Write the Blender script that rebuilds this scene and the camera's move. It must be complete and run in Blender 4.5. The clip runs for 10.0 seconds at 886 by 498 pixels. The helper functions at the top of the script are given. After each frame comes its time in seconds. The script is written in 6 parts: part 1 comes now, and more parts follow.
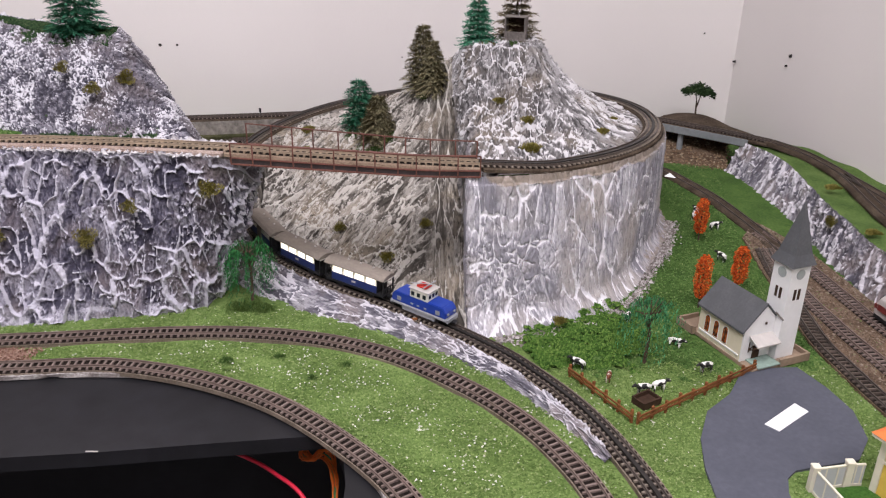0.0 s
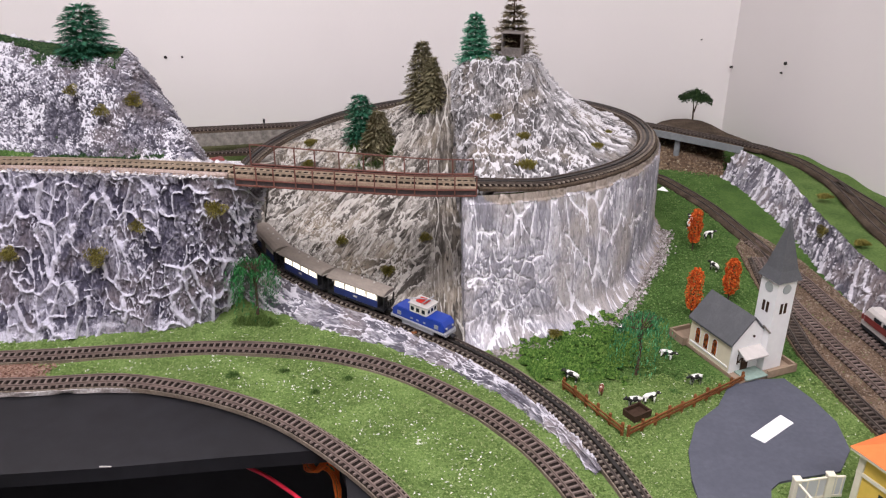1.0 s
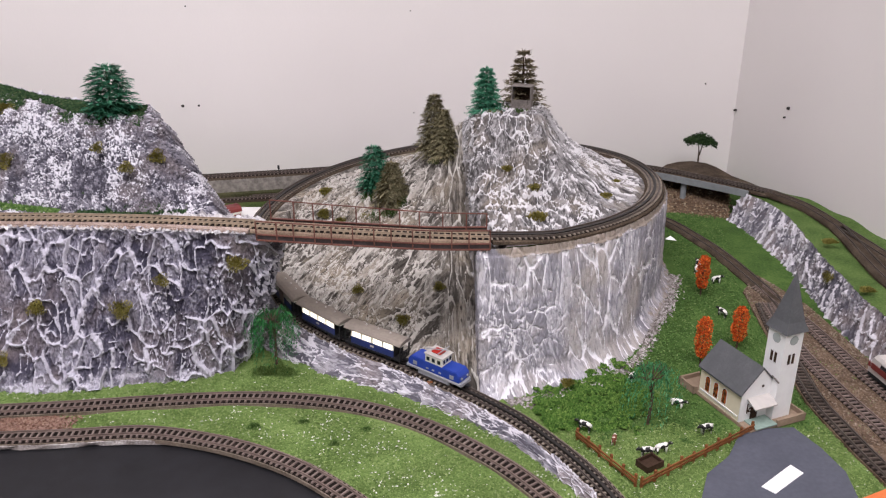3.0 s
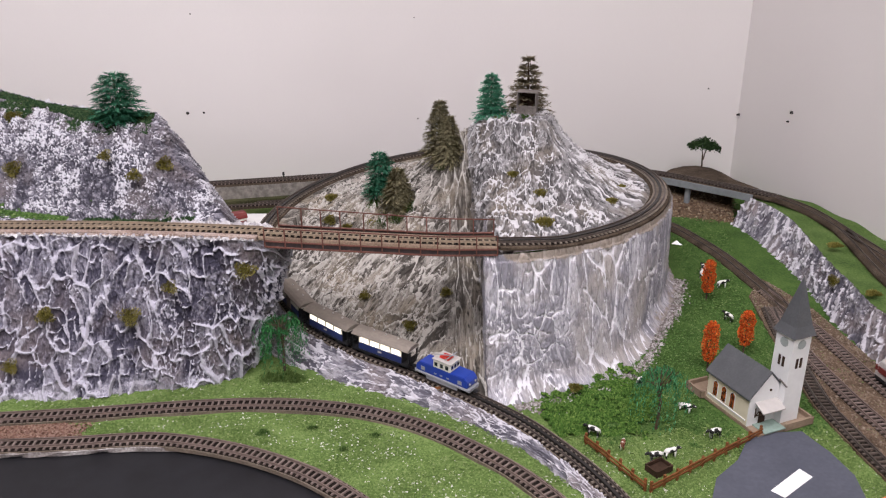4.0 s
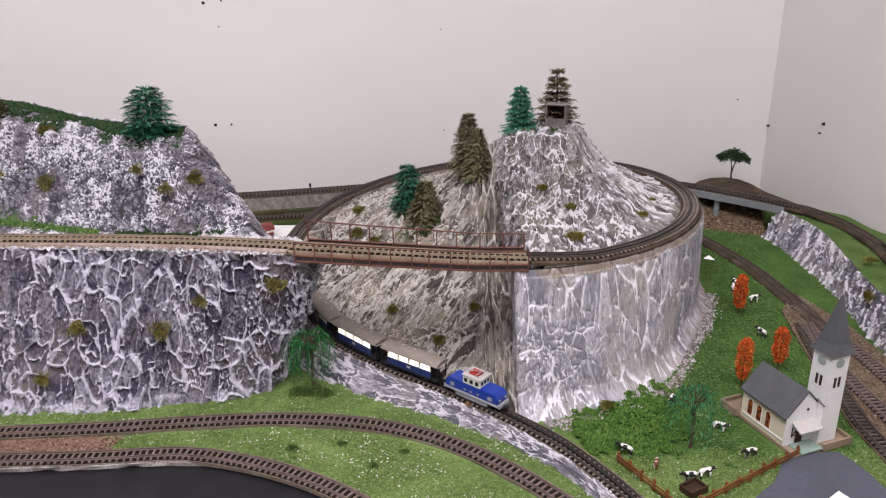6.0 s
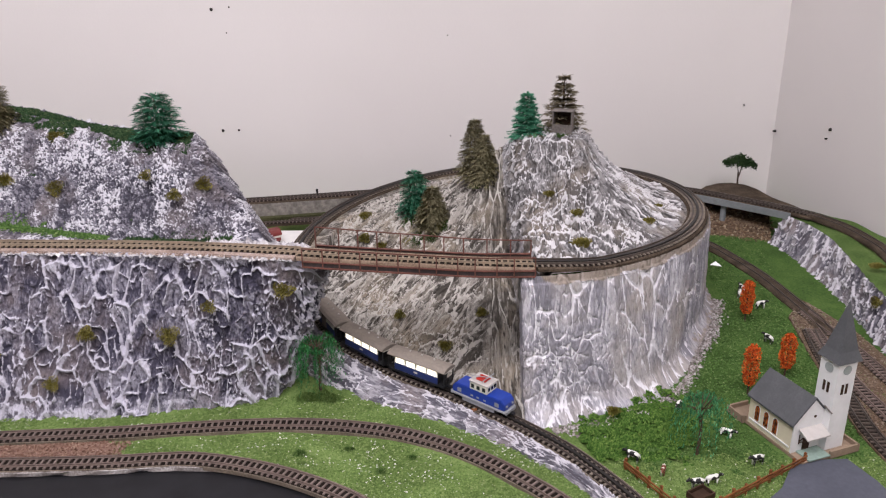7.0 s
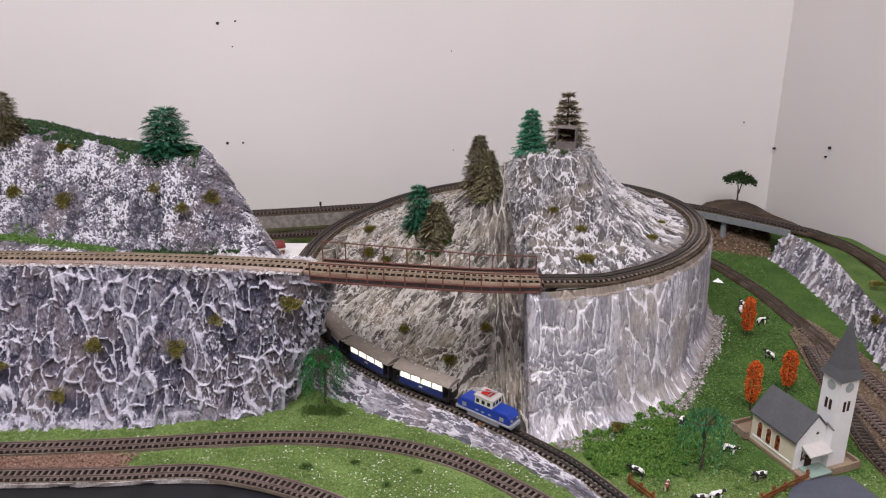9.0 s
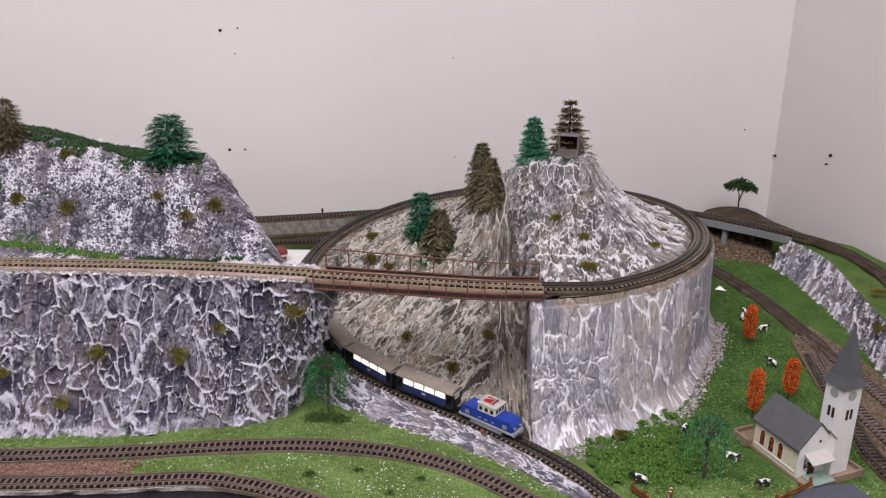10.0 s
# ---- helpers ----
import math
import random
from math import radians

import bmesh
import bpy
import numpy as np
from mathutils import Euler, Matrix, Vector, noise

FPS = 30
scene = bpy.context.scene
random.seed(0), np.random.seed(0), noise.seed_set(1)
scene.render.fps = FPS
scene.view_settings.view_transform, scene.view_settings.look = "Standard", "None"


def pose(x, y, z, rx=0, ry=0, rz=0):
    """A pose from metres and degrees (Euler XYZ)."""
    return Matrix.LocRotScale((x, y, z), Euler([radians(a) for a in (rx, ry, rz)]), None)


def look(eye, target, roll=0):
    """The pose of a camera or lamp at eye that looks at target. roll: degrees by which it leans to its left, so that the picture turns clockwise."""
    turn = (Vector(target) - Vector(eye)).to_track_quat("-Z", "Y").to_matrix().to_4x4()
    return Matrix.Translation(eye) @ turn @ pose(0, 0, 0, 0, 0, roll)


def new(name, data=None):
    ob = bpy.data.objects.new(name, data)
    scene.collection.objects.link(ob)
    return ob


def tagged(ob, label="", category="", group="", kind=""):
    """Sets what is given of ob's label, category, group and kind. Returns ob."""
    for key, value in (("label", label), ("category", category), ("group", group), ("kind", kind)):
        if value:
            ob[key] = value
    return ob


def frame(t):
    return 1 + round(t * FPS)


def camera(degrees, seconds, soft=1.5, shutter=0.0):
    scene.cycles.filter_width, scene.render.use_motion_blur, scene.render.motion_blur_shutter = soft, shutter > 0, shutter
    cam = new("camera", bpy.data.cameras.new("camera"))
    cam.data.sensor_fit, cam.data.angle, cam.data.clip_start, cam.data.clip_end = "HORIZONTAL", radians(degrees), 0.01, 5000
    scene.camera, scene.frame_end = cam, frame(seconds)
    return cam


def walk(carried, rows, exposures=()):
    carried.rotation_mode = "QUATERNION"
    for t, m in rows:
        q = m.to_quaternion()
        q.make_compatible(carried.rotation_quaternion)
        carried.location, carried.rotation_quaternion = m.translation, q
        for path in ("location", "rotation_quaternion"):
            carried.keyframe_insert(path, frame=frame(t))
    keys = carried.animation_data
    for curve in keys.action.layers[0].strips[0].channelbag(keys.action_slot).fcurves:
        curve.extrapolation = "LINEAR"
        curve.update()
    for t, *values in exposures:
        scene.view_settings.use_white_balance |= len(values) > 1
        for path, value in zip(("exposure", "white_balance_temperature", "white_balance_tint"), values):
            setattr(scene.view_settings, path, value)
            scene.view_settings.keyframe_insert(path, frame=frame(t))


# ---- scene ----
cam = camera(58.4, 10.0, soft=1.2)
PATH = [
    (0, (-0.008, 0.023, 0.367), (0.02, 1.854, -0.438), 1.0),
    (0.5, (-0.006, 0.021, 0.384), (0.013, 1.851, -0.423), 0.8),
    (1, (-0.001, 0.01, 0.397), (0.012, 1.834, -0.425), 0.4),
    (1.5, (-0.004, 0.006, 0.407), (-0.009, 1.834, -0.403), 0.7),
    (2, (-0.005, 0.002, 0.415), (-0.029, 1.842, -0.369), 0.6),
    (2.5, (-0.006, 0.0, 0.423), (-0.015, 1.848, -0.342), 0.2),
    (4, (-0.016, -0.003, 0.428), (-0.02, 1.854, -0.315), -0.4),
    (4.5, (-0.016, -0.004, 0.429), (-0.026, 1.856, -0.308), -0.6),
    (5, (-0.017, 0.001, 0.431), (-0.046, 1.859, -0.308), -1.1),
    (5.5, (-0.024, 0.004, 0.432), (-0.068, 1.865, -0.298), -0.9),
    (7, (-0.027, 0.002, 0.436), (-0.096, 1.868, -0.279), -0.9),
    (7.5, (-0.032, 0.001, 0.439), (-0.103, 1.872, -0.265), -0.7),
    (8, (-0.035, 0.002, 0.441), (-0.098, 1.874, -0.262), -0.6),
    (8.5, (-0.036, 0.0, 0.44), (-0.099, 1.872, -0.26), -0.3),
    (9, (-0.037, -0.004, 0.442), (-0.096, 1.873, -0.246), -0.3),
    (9.5, (-0.039, -0.005, 0.444), (-0.101, 1.876, -0.234), -0.3),
    (10, (-0.041, -0.005, 0.445), (-0.098, 1.877, -0.231), -0.2),
]
walk(cam, [(t, look(eye, target, roll)) for t, eye, target, roll in PATH], exposures=[(0.0, -0.18), (0.8, -0.11), (2.0, -0.08), (2.7, -0.16), (4.5, -0.28), (7.0, -0.31), (10.0, -0.41)])

# ---- world and light ----
world = bpy.data.worlds.new("room_world")
scene.world = world
world.use_nodes = True
world.node_tree.nodes["Background"].inputs[0].default_value = (0.9, 0.93, 1.0, 1)
world.node_tree.nodes["Background"].inputs[1].default_value = 0.05


def area_lamp(name, at, target, sx, sy, watts, colour):
    d = bpy.data.lights.new(name, "AREA")
    d.shape, d.size, d.size_y, d.energy, d.color = "RECTANGLE", sx, sy, watts, colour
    ob = new(name, d)
    ob.matrix_world = look(at, target)
    return ob


area_lamp("ceiling_tube_light", (-0.5, 0.2, 1.66), (-0.45, 0.45, 0), 1.3, 0.5, 26, (1.0, 0.95, 1.0))
area_lamp("ceiling_tube_light", (0.1, -0.55, 1.66), (0.35, 0.1, 0), 1.3, 0.5, 30, (1.0, 0.95, 1.0))


# ---- materials ----
class Mat:
    """A node material under construction, with short ways to add nodes."""

    def __init__(self, name, rough=0.8, spec=0.3, metal=0.0):
        self.m = bpy.data.materials.new(name)
        self.m.use_nodes = True
        self.t = self.m.node_tree
        self.b = self.t.nodes["Principled BSDF"]
        self.b.inputs["Roughness"].default_value = rough
        self.b.inputs["Specular IOR Level"].default_value = spec
        self.b.inputs["Metallic"].default_value = metal
        self.co = self.t.nodes.new("ShaderNodeTexCoord").outputs["Object"]

    def node(self, kind, **inputs):
        n = self.t.nodes.new(kind)
        for k, v in inputs.items():
            self.put(n.inputs[k.replace("_", " ")], v)
        return n

    def put(self, socket, v):
        if isinstance(v, bpy.types.NodeSocket):
            self.t.links.new(v, socket)
        else:
            socket.default_value = v

    def noise(self, scale, detail=4.0, rough=0.55, stretch=(1, 1, 1), distort=0.0):
        mp = self.node("ShaderNodeMapping", Vector=self.co, Scale=stretch)
        return self.node("ShaderNodeTexNoise", Vector=mp.outputs[0], Scale=scale, Detail=detail, Roughness=rough, Distortion=distort).outputs["Fac"]

    def ramp(self, fac, *stops):
        n = self.node("ShaderNodeValToRGB", Fac=fac)
        e = n.color_ramp.elements
        while len(e) < len(stops):
            e.new(0.5)
        for el, (p, c) in zip(e, stops):
            el.position, el.color = p, (*c, 1) if len(c) == 3 else c
        return n.outputs["Color"]

    def mix(self, fac, a, b, blend="MIX"):
        n = self.t.nodes.new("ShaderNodeMix")
        n.data_type, n.blend_type = "RGBA", blend
        self.put(n.inputs[0], fac)
        for k, v in ((6, a), (7, b)):
            self.put(n.inputs[k], (*v, 1) if isinstance(v, tuple) and len(v) == 3 else v)
        return n.outputs[2]

    def math(self, op, a, b=0.0, clamp=False):
        n = self.t.nodes.new("ShaderNodeMath")
        n.operation, n.use_clamp = op, clamp
        self.put(n.inputs[0], a)
        self.put(n.inputs[1], b)
        return n.outputs[0]

    def attr(self, name):
        n = self.t.nodes.new("ShaderNodeAttribute")
        n.attribute_name = name
        return n.outputs["Fac"]

    def rand(self):
        return self.t.nodes.new("ShaderNodeObjectInfo").outputs["Random"]

    def island(self):
        return self.t.nodes.new("ShaderNodeNewGeometry").outputs["Random Per Island"]

    def done(self, colour, bump=None, height=0.0005, strength=0.6, rough=None):
        self.put(self.b.inputs["Base Color"], (*colour, 1) if isinstance(colour, tuple) else colour)
        if rough is not None:
            self.put(self.b.inputs["Roughness"], rough)
        if bump is not None:
            n = self.node("ShaderNodeBump", Height=bump, Strength=strength, Distance=height)
            self.t.links.new(n.outputs[0], self.b.inputs["Normal"])
        return self.m


def plain(name, colour, rough=0.6, spec=0.3, metal=0.0, vary=0.15, scale=400.0, bump=0.0002):
    """Paint or plastic with slight blotches and grain."""
    k = Mat(name, rough, spec, metal)
    n = k.noise(scale, 5)
    big = k.noise(scale * 0.12, 3)
    f = k.math("MULTIPLY", n, big)
    lo = tuple(c * (1 - vary) for c in colour)
    hi = tuple(min(1, c * (1 + vary)) for c in colour)
    return k.done(k.ramp(f, (0.12, lo), (0.42, hi)), n, bump, 0.4)


def rock(name, deep, mid, pale, white, cover, warm, drawn=0.3, dark=0.5, size=330, grit=1.0, rough=0.0013):
    """Painted plaster rock: grey body of wash and painted relief shade, brush strokes along the modelling, white
    dry-brushed on the raised webs.
    """
    k = Mat(name, 0.92, 0.15)
    crest = k.attr("crest")
    wash_shade = k.attr("wash_shade")
    run = k.t.nodes.new("ShaderNodeAttribute")
    run.attribute_name = "flow"
    place = run.outputs["Vector"]

    def stroke(scale, detail, rough, thin, distort):
        mp = k.node("ShaderNodeMapping", Vector=place, Scale=(1, thin, 1))
        return k.node("ShaderNodeTexNoise", Vector=mp.outputs[0], Scale=scale, Detail=detail, Roughness=rough, Distortion=distort).outputs["Fac"]
    n1 = k.noise(28, 4)
    n2 = k.noise(150, 5, 0.65)
    n3 = stroke(size * 2.6, 3, 0.65, drawn * 1.4, 0.4)
    n4 = stroke(size, 3, 0.6, drawn, 0.5)
    black, one = (0, 0, 0), (1, 1, 1)
    tone = k.math("ADD", k.math("MULTIPLY", n1, 0.12), k.math("MULTIPLY", n2, 0.2))
    tone = k.math("ADD", tone, k.math("MULTIPLY", wash_shade, 0.68))
    body = k.ramp(tone, (0.3, deep), (0.48, mid), (0.66, pale))
    body = k.mix(k.ramp(k.noise(17, 3), (0.48, black), (0.66, (0.75, 0.75, 0.75))), body, warm)
    pits = k.math("MAXIMUM", k.ramp(n4, (0.37, (dark, dark, dark)), (0.44, black)), k.ramp(n3, (0.34, (dark * 0.8,) * 3), (0.42, black)))
    body = k.mix(pits, body, tuple(v * 0.5 for v in deep))
    brush = k.math("ADD", crest, k.math("MULTIPLY", k.math("SUBTRACT", n3, 0.5), 0.75 * grit))
    brush = k.math("ADD", brush, k.math("MULTIPLY", k.math("SUBTRACT", n4, 0.5), 0.5 * grit))
    brush = k.math("ADD", brush, k.math("MULTIPLY", k.math("SUBTRACT", k.noise(45, 3), 0.5), 0.3 * grit))
    haze = k.ramp(brush, (0.28 - cover, black), (0.5 - cover, (0.3, 0.3, 0.3)))
    body = k.mix(haze, body, tuple(0.4 * p + 0.6 * q for p, q in zip(pale, white)))
    col = k.mix(k.ramp(brush, (0.46 - cover, black), (0.6 - cover, (0.95, 0.95, 0.95))), body, white)
    soil = k.math("ADD", k.attr("dirt"), k.math("MULTIPLY", k.math("SUBTRACT", n2, 0.5), 0.9))
    col = k.mix(k.ramp(soil, (0.42, black), (0.62, (0.85, 0.85, 0.85))), col, k.mix(n3, (0.16, 0.125, 0.095), (0.4, 0.34, 0.28)))
    bump = k.math("ADD", k.math("MULTIPLY", n2, 0.3), k.math("MULTIPLY", n3, 0.35))
    bump = k.math("ADD", bump, k.math("MULTIPLY", n4, 0.7))
    return k.done(col, bump, rough, 0.8)


M_ROCK_LEFT = rock("rock_slate_web", (0.06, 0.056, 0.083), (0.155, 0.147, 0.19), (0.29, 0.28, 0.335), (0.53, 0.515, 0.59), 0.0, (0.2, 0.165, 0.165), 0.6, 0.5, 560, 0.8, 0.0009)
M_ROCK_CLIFF = rock("rock_pale_streaked", (0.25, 0.242, 0.278), (0.37, 0.36, 0.405), (0.5, 0.488, 0.535), (0.74, 0.725, 0.77), 0.03, (0.42, 0.38, 0.355), 0.2, 0.5, 460, 1.0, 0.0009)
M_ROCK_SLOPE = rock("rock_beige_slope", (0.075, 0.066, 0.058), (0.195, 0.178, 0.16), (0.36, 0.335, 0.305), (0.53, 0.5, 0.465), 0.02, (0.32, 0.27, 0.21), 0.12, 0.9, 360, 0.55, 0.0012)
M_ROCK_HILL = rock("rock_speckled_hill", (0.055, 0.052, 0.07), (0.13, 0.124, 0.155), (0.24, 0.23, 0.27), (0.62, 0.61, 0.66), -0.07, (0.19, 0.16, 0.165), 0.5, 0.85, 520, 0.9, 0.0013)


M_ROCK_TERRACE = rock("rock_pale_slate", (0.11, 0.105, 0.13), (0.21, 0.2, 0.235), (0.34, 0.33, 0.36), (0.62, 0.6, 0.65), 0.0, (0.27, 0.22, 0.21), 0.3, 0.6, 420, 0.8, 0.001)


def grass_mat(name, a, b, c):
    k = Mat(name, 0.95, 0.1)
    n = k.noise(420, 5, 0.7)
    big = k.noise(22, 4)
    mixed = k.math("ADD", k.math("MULTIPLY", n, 0.6), k.math("MULTIPLY", big, 0.4))
    col = k.ramp(mixed, (0.36, a), (0.5, b), (0.64, c))
    lush = k.ramp(mixed, (0.36, (0.03, 0.065, 0.016)), (0.5, (0.065, 0.125, 0.03)), (0.64, (0.11, 0.18, 0.05)))
    col = k.mix(k.attr("meadow"), col, lush)
    return k.done(col, n, 0.0015, 0.8)


M_GRASS = grass_mat("flock_grass", (0.065, 0.11, 0.03), (0.14, 0.215, 0.062), (0.225, 0.305, 0.11))
M_GRASS_MID = grass_mat("mid_flock_grass", (0.045, 0.08, 0.022), (0.09, 0.15, 0.042), (0.15, 0.21, 0.07))
M_GRASS_DARK = grass_mat("dark_flock_grass", (0.02, 0.06, 0.015), (0.045, 0.115, 0.022), (0.08, 0.17, 0.035))


def crumb_mat(name, stops):
    k = Mat(name, 0.95, 0.1)
    return k.done(k.ramp(k.island(), *stops))


M_CRUMB = crumb_mat("flock_crumbs", ((0.0, (0.08, 0.135, 0.036)), (0.4, (0.14, 0.22, 0.062)), (0.85, (0.215, 0.3, 0.1)), (0.98, (0.28, 0.34, 0.15)), (0.99, (0.6, 0.6, 0.5))))
M_TURF = crumb_mat("foam_turf", ((0.0, (0.03, 0.075, 0.016)), (0.5, (0.075, 0.155, 0.03)), (0.9, (0.135, 0.23, 0.05)), (1.0, (0.2, 0.29, 0.075))))
M_CRUMB_DARK = crumb_mat("dark_flock_crumbs", ((0.0, (0.035, 0.08, 0.02)), (0.5, (0.08, 0.155, 0.04)), (0.9, (0.13, 0.215, 0.065)), (1.0, (0.22, 0.29, 0.12))))
M_GRAVEL = crumb_mat("brown_gravel_crumbs", ((0.0, (0.06, 0.04, 0.028)), (0.4, (0.16, 0.1, 0.065)), (0.8, (0.26, 0.19, 0.12)), (1.0, (0.36, 0.3, 0.22))))


def soil_mat(name, a, b, c):
    k = Mat(name, 0.95, 0.1)
    n = k.noise(600, 5, 0.75)
    big = k.noise(40, 4)
    col = k.ramp(k.math("ADD", k.math("MULTIPLY", n, 0.6), k.math("MULTIPLY", big, 0.4)), (0.36, a), (0.5, b), (0.64, c))
    return k.done(col, n, 0.001, 0.8)


M_SOIL = soil_mat("brown_ballast_soil", (0.06, 0.042, 0.03), (0.14, 0.095, 0.065), (0.24, 0.18, 0.13))
M_SOIL_RED = soil_mat("reddish_gravel", (0.1, 0.055, 0.042), (0.21, 0.125, 0.1), (0.32, 0.215, 0.175))
M_SOIL_DARK = soil_mat("dark_dirt", (0.03, 0.022, 0.016), (0.07, 0.052, 0.038), (0.13, 0.1, 0.075))
M_CORK = soil_mat("tan_cork_bed", (0.12, 0.095, 0.075), (0.21, 0.17, 0.135), (0.31, 0.26, 0.21))
M_SAND = soil_mat("sand_ballast", (0.22, 0.16, 0.115), (0.36, 0.27, 0.2), (0.48, 0.38, 0.29))
# Near black: dark ballast deepened for the shade between the sleepers.
M_GAP = soil_mat("shaded_track_gap", (0.008, 0.006, 0.005), (0.018, 0.013, 0.011), (0.038, 0.029, 0.024))


def sleeper_mat(name, a, b):
    k = Mat(name, 0.75, 0.25)
    n = k.noise(700, 4)
    col = k.mix(k.rand(), a, b)
    return k.done(k.mix(k.ramp(n, (0.4, (0, 0, 0)), (0.75, (0.5, 0.5, 0.5))), col, tuple(c * 0.55 for c in a)), n, 0.0003)


M_SLEEPER = sleeper_mat("mauve_brown_sleeper", (0.18, 0.135, 0.12), (0.25, 0.195, 0.175))
M_SLEEPER_DARK = sleeper_mat("dark_brown_sleeper", (0.085, 0.066, 0.055), (0.15, 0.12, 0.1))
M_SLEEPER_TAN = sleeper_mat("tan_brown_sleeper", (0.2, 0.165, 0.135), (0.28, 0.235, 0.195))
M_SLEEPER_SAND = sleeper_mat("sandy_sleeper", (0.3, 0.23, 0.165), (0.38, 0.3, 0.22))
M_RAIL = plain("weathered_rail", (0.2, 0.15, 0.13), 0.5, 0.4, 0.3, 0.25, 300)
M_RAIL_SAND = plain("sandy_rail", (0.34, 0.27, 0.2), 0.55, 0.3, 0.2, 0.25, 300)
M_RAIL_DARK = plain("dark_rail", (0.1, 0.08, 0.07), 0.5, 0.4, 0.3, 0.25, 300)
M_RACK = plain("black_rack", (0.018, 0.015, 0.014), 0.55, 0.4, 0.0, 0.3, 500)
k = Mat("cream_wall_plaster", 0.9, 0.2)
n = k.noise(260, 5)
col = k.ramp(k.noise(2.2, 3), (0.35, (0.72, 0.685, 0.675)), (0.65, (0.755, 0.72, 0.71)))
M_WALL = k.done(col, n, 0.0006, 0.25)
M_CEIL = plain("white_ceiling", (0.8, 0.79, 0.77), 0.9, 0.2, 0, 0.03, 60)
# Floor colour near black, standing in for the shadow under the layout.
M_FLOOR = plain("shade_dark_floor", (0.012, 0.012, 0.013), 0.95, 0.1, 0, 0.3, 200, 0.002)
M_BLACK = plain("black_board_paint", (0.011, 0.011, 0.0135), 0.5, 0.35, 0, 0.35, 60)
M_WHITE_BOARD = plain("white_board", (0.75, 0.74, 0.73), 0.8, 0.2, 0, 0.05, 80)
M_ASPHALT = plain("slate_grey_card", (0.085, 0.09, 0.115), 0.85, 0.2, 0, 0.12, 250)
M_PAPER = plain("white_paper", (0.82, 0.82, 0.82), 0.8, 0.2, 0, 0.03, 100)
M_BRIDGE = plain("rust_red_bridge", (0.14, 0.058, 0.045), 0.6, 0.3, 0, 0.3, 350)
M_GREY_BEAM = plain("grey_blue_girder", (0.2, 0.215, 0.225), 0.65, 0.3, 0, 0.15, 200)


# ---- mesh helpers ----
def mesh_object(name, verts, faces, mat, parent=None, label="", smooth=False):
    me = bpy.data.meshes.new(name)
    me.from_pydata([tuple(v) for v in verts], [], faces)
    me.update()
    if smooth:
        me.shade_smooth()
    me.materials.append(mat)
    ob = new(name, me)
    if parent is not None:
        ob.parent = parent
    if label:
        ob["label"] = label
    return ob


def part(name, bm, mat, parent=None, label="", smooth=False):
    me = bpy.data.meshes.new(name)
    bmesh.ops.recalc_face_normals(bm, faces=bm.faces)
    bm.to_mesh(me)
    bm.free()
    if smooth:
        me.shade_smooth()
    me.materials.append(mat)
    ob = new(name, me)
    if parent is not None:
        ob.parent = parent
    if label:
        ob["label"] = label
    return ob


def thing(name, at, rz, label, category, group="", kind=""):
    ob = new(name)
    ob.empty_display_size = 0.01
    ob.matrix_basis = pose(*at, 0, 0, rz)
    return tagged(ob, label, category, group, kind)


def box(bm, x0, x1, y0, y1, z0, z1, bevel=0.0, m=None):
    b = bmesh.ops.create_cube(bm, size=1.0)["verts"]
    for v in b:
        v.co = Vector(((x0 + x1) / 2 + v.co.x * (x1 - x0), (y0 + y1) / 2 + v.co.y * (y1 - y0), (z0 + z1) / 2 + v.co.z * (z1 - z0)))
    if bevel:
        es = list({e for v in b for e in v.link_edges})
        r = bmesh.ops.bevel(bm, geom=es, offset=bevel, segments=1, affect="EDGES")
        b = list({v for f in r["faces"] for v in f.verts} | {v for v in b if v.is_valid})
    if m is not None:
        bmesh.ops.transform(bm, matrix=m, verts=b)
    return bm


def boxed(*a, **kw):
    return box(bmesh.new(), *a, **kw)


def prism(bm, outline, axis, a0, a1):
    """An outline of (p, q) pushed along an axis: 'x' gives (a, p, q), 'y' gives (p, a, q), 'z' gives (p, q, a)."""
    def at(p, q, a):
        return {"x": (a, p, q), "y": (p, a, q), "z": (p, q, a)}[axis]
    lo = [bm.verts.new(at(p, q, a0)) for p, q in outline]
    hi = [bm.verts.new(at(p, q, a1)) for p, q in outline]
    bm.faces.new(lo)
    bm.faces.new(hi[::-1])
    for i in range(len(outline)):
        j = (i + 1) % len(outline)
        bm.faces.new((lo[i], hi[i], hi[j], lo[j]))
    return bm


def rod(bm, a, b, r0, r1=None, n=6):
    """A round bar from a to b."""
    a, b = Vector(a), Vector(b)
    r1 = r0 if r1 is None else r1
    q = (b - a).to_track_quat("Z", "Y").to_matrix()
    lo, hi = [], []
    for i in range(n):
        d = q @ Vector((math.cos(math.tau * i / n), math.sin(math.tau * i / n), 0))
        lo.append(bm.verts.new(a + d * r0))
        hi.append(bm.verts.new(b + d * r1))
    for i in range(n):
        j = (i + 1) % n
        bm.faces.new((lo[i], lo[j], hi[j], hi[i]))
    bm.faces.new(lo[::-1])
    bm.faces.new(hi)
    return bm


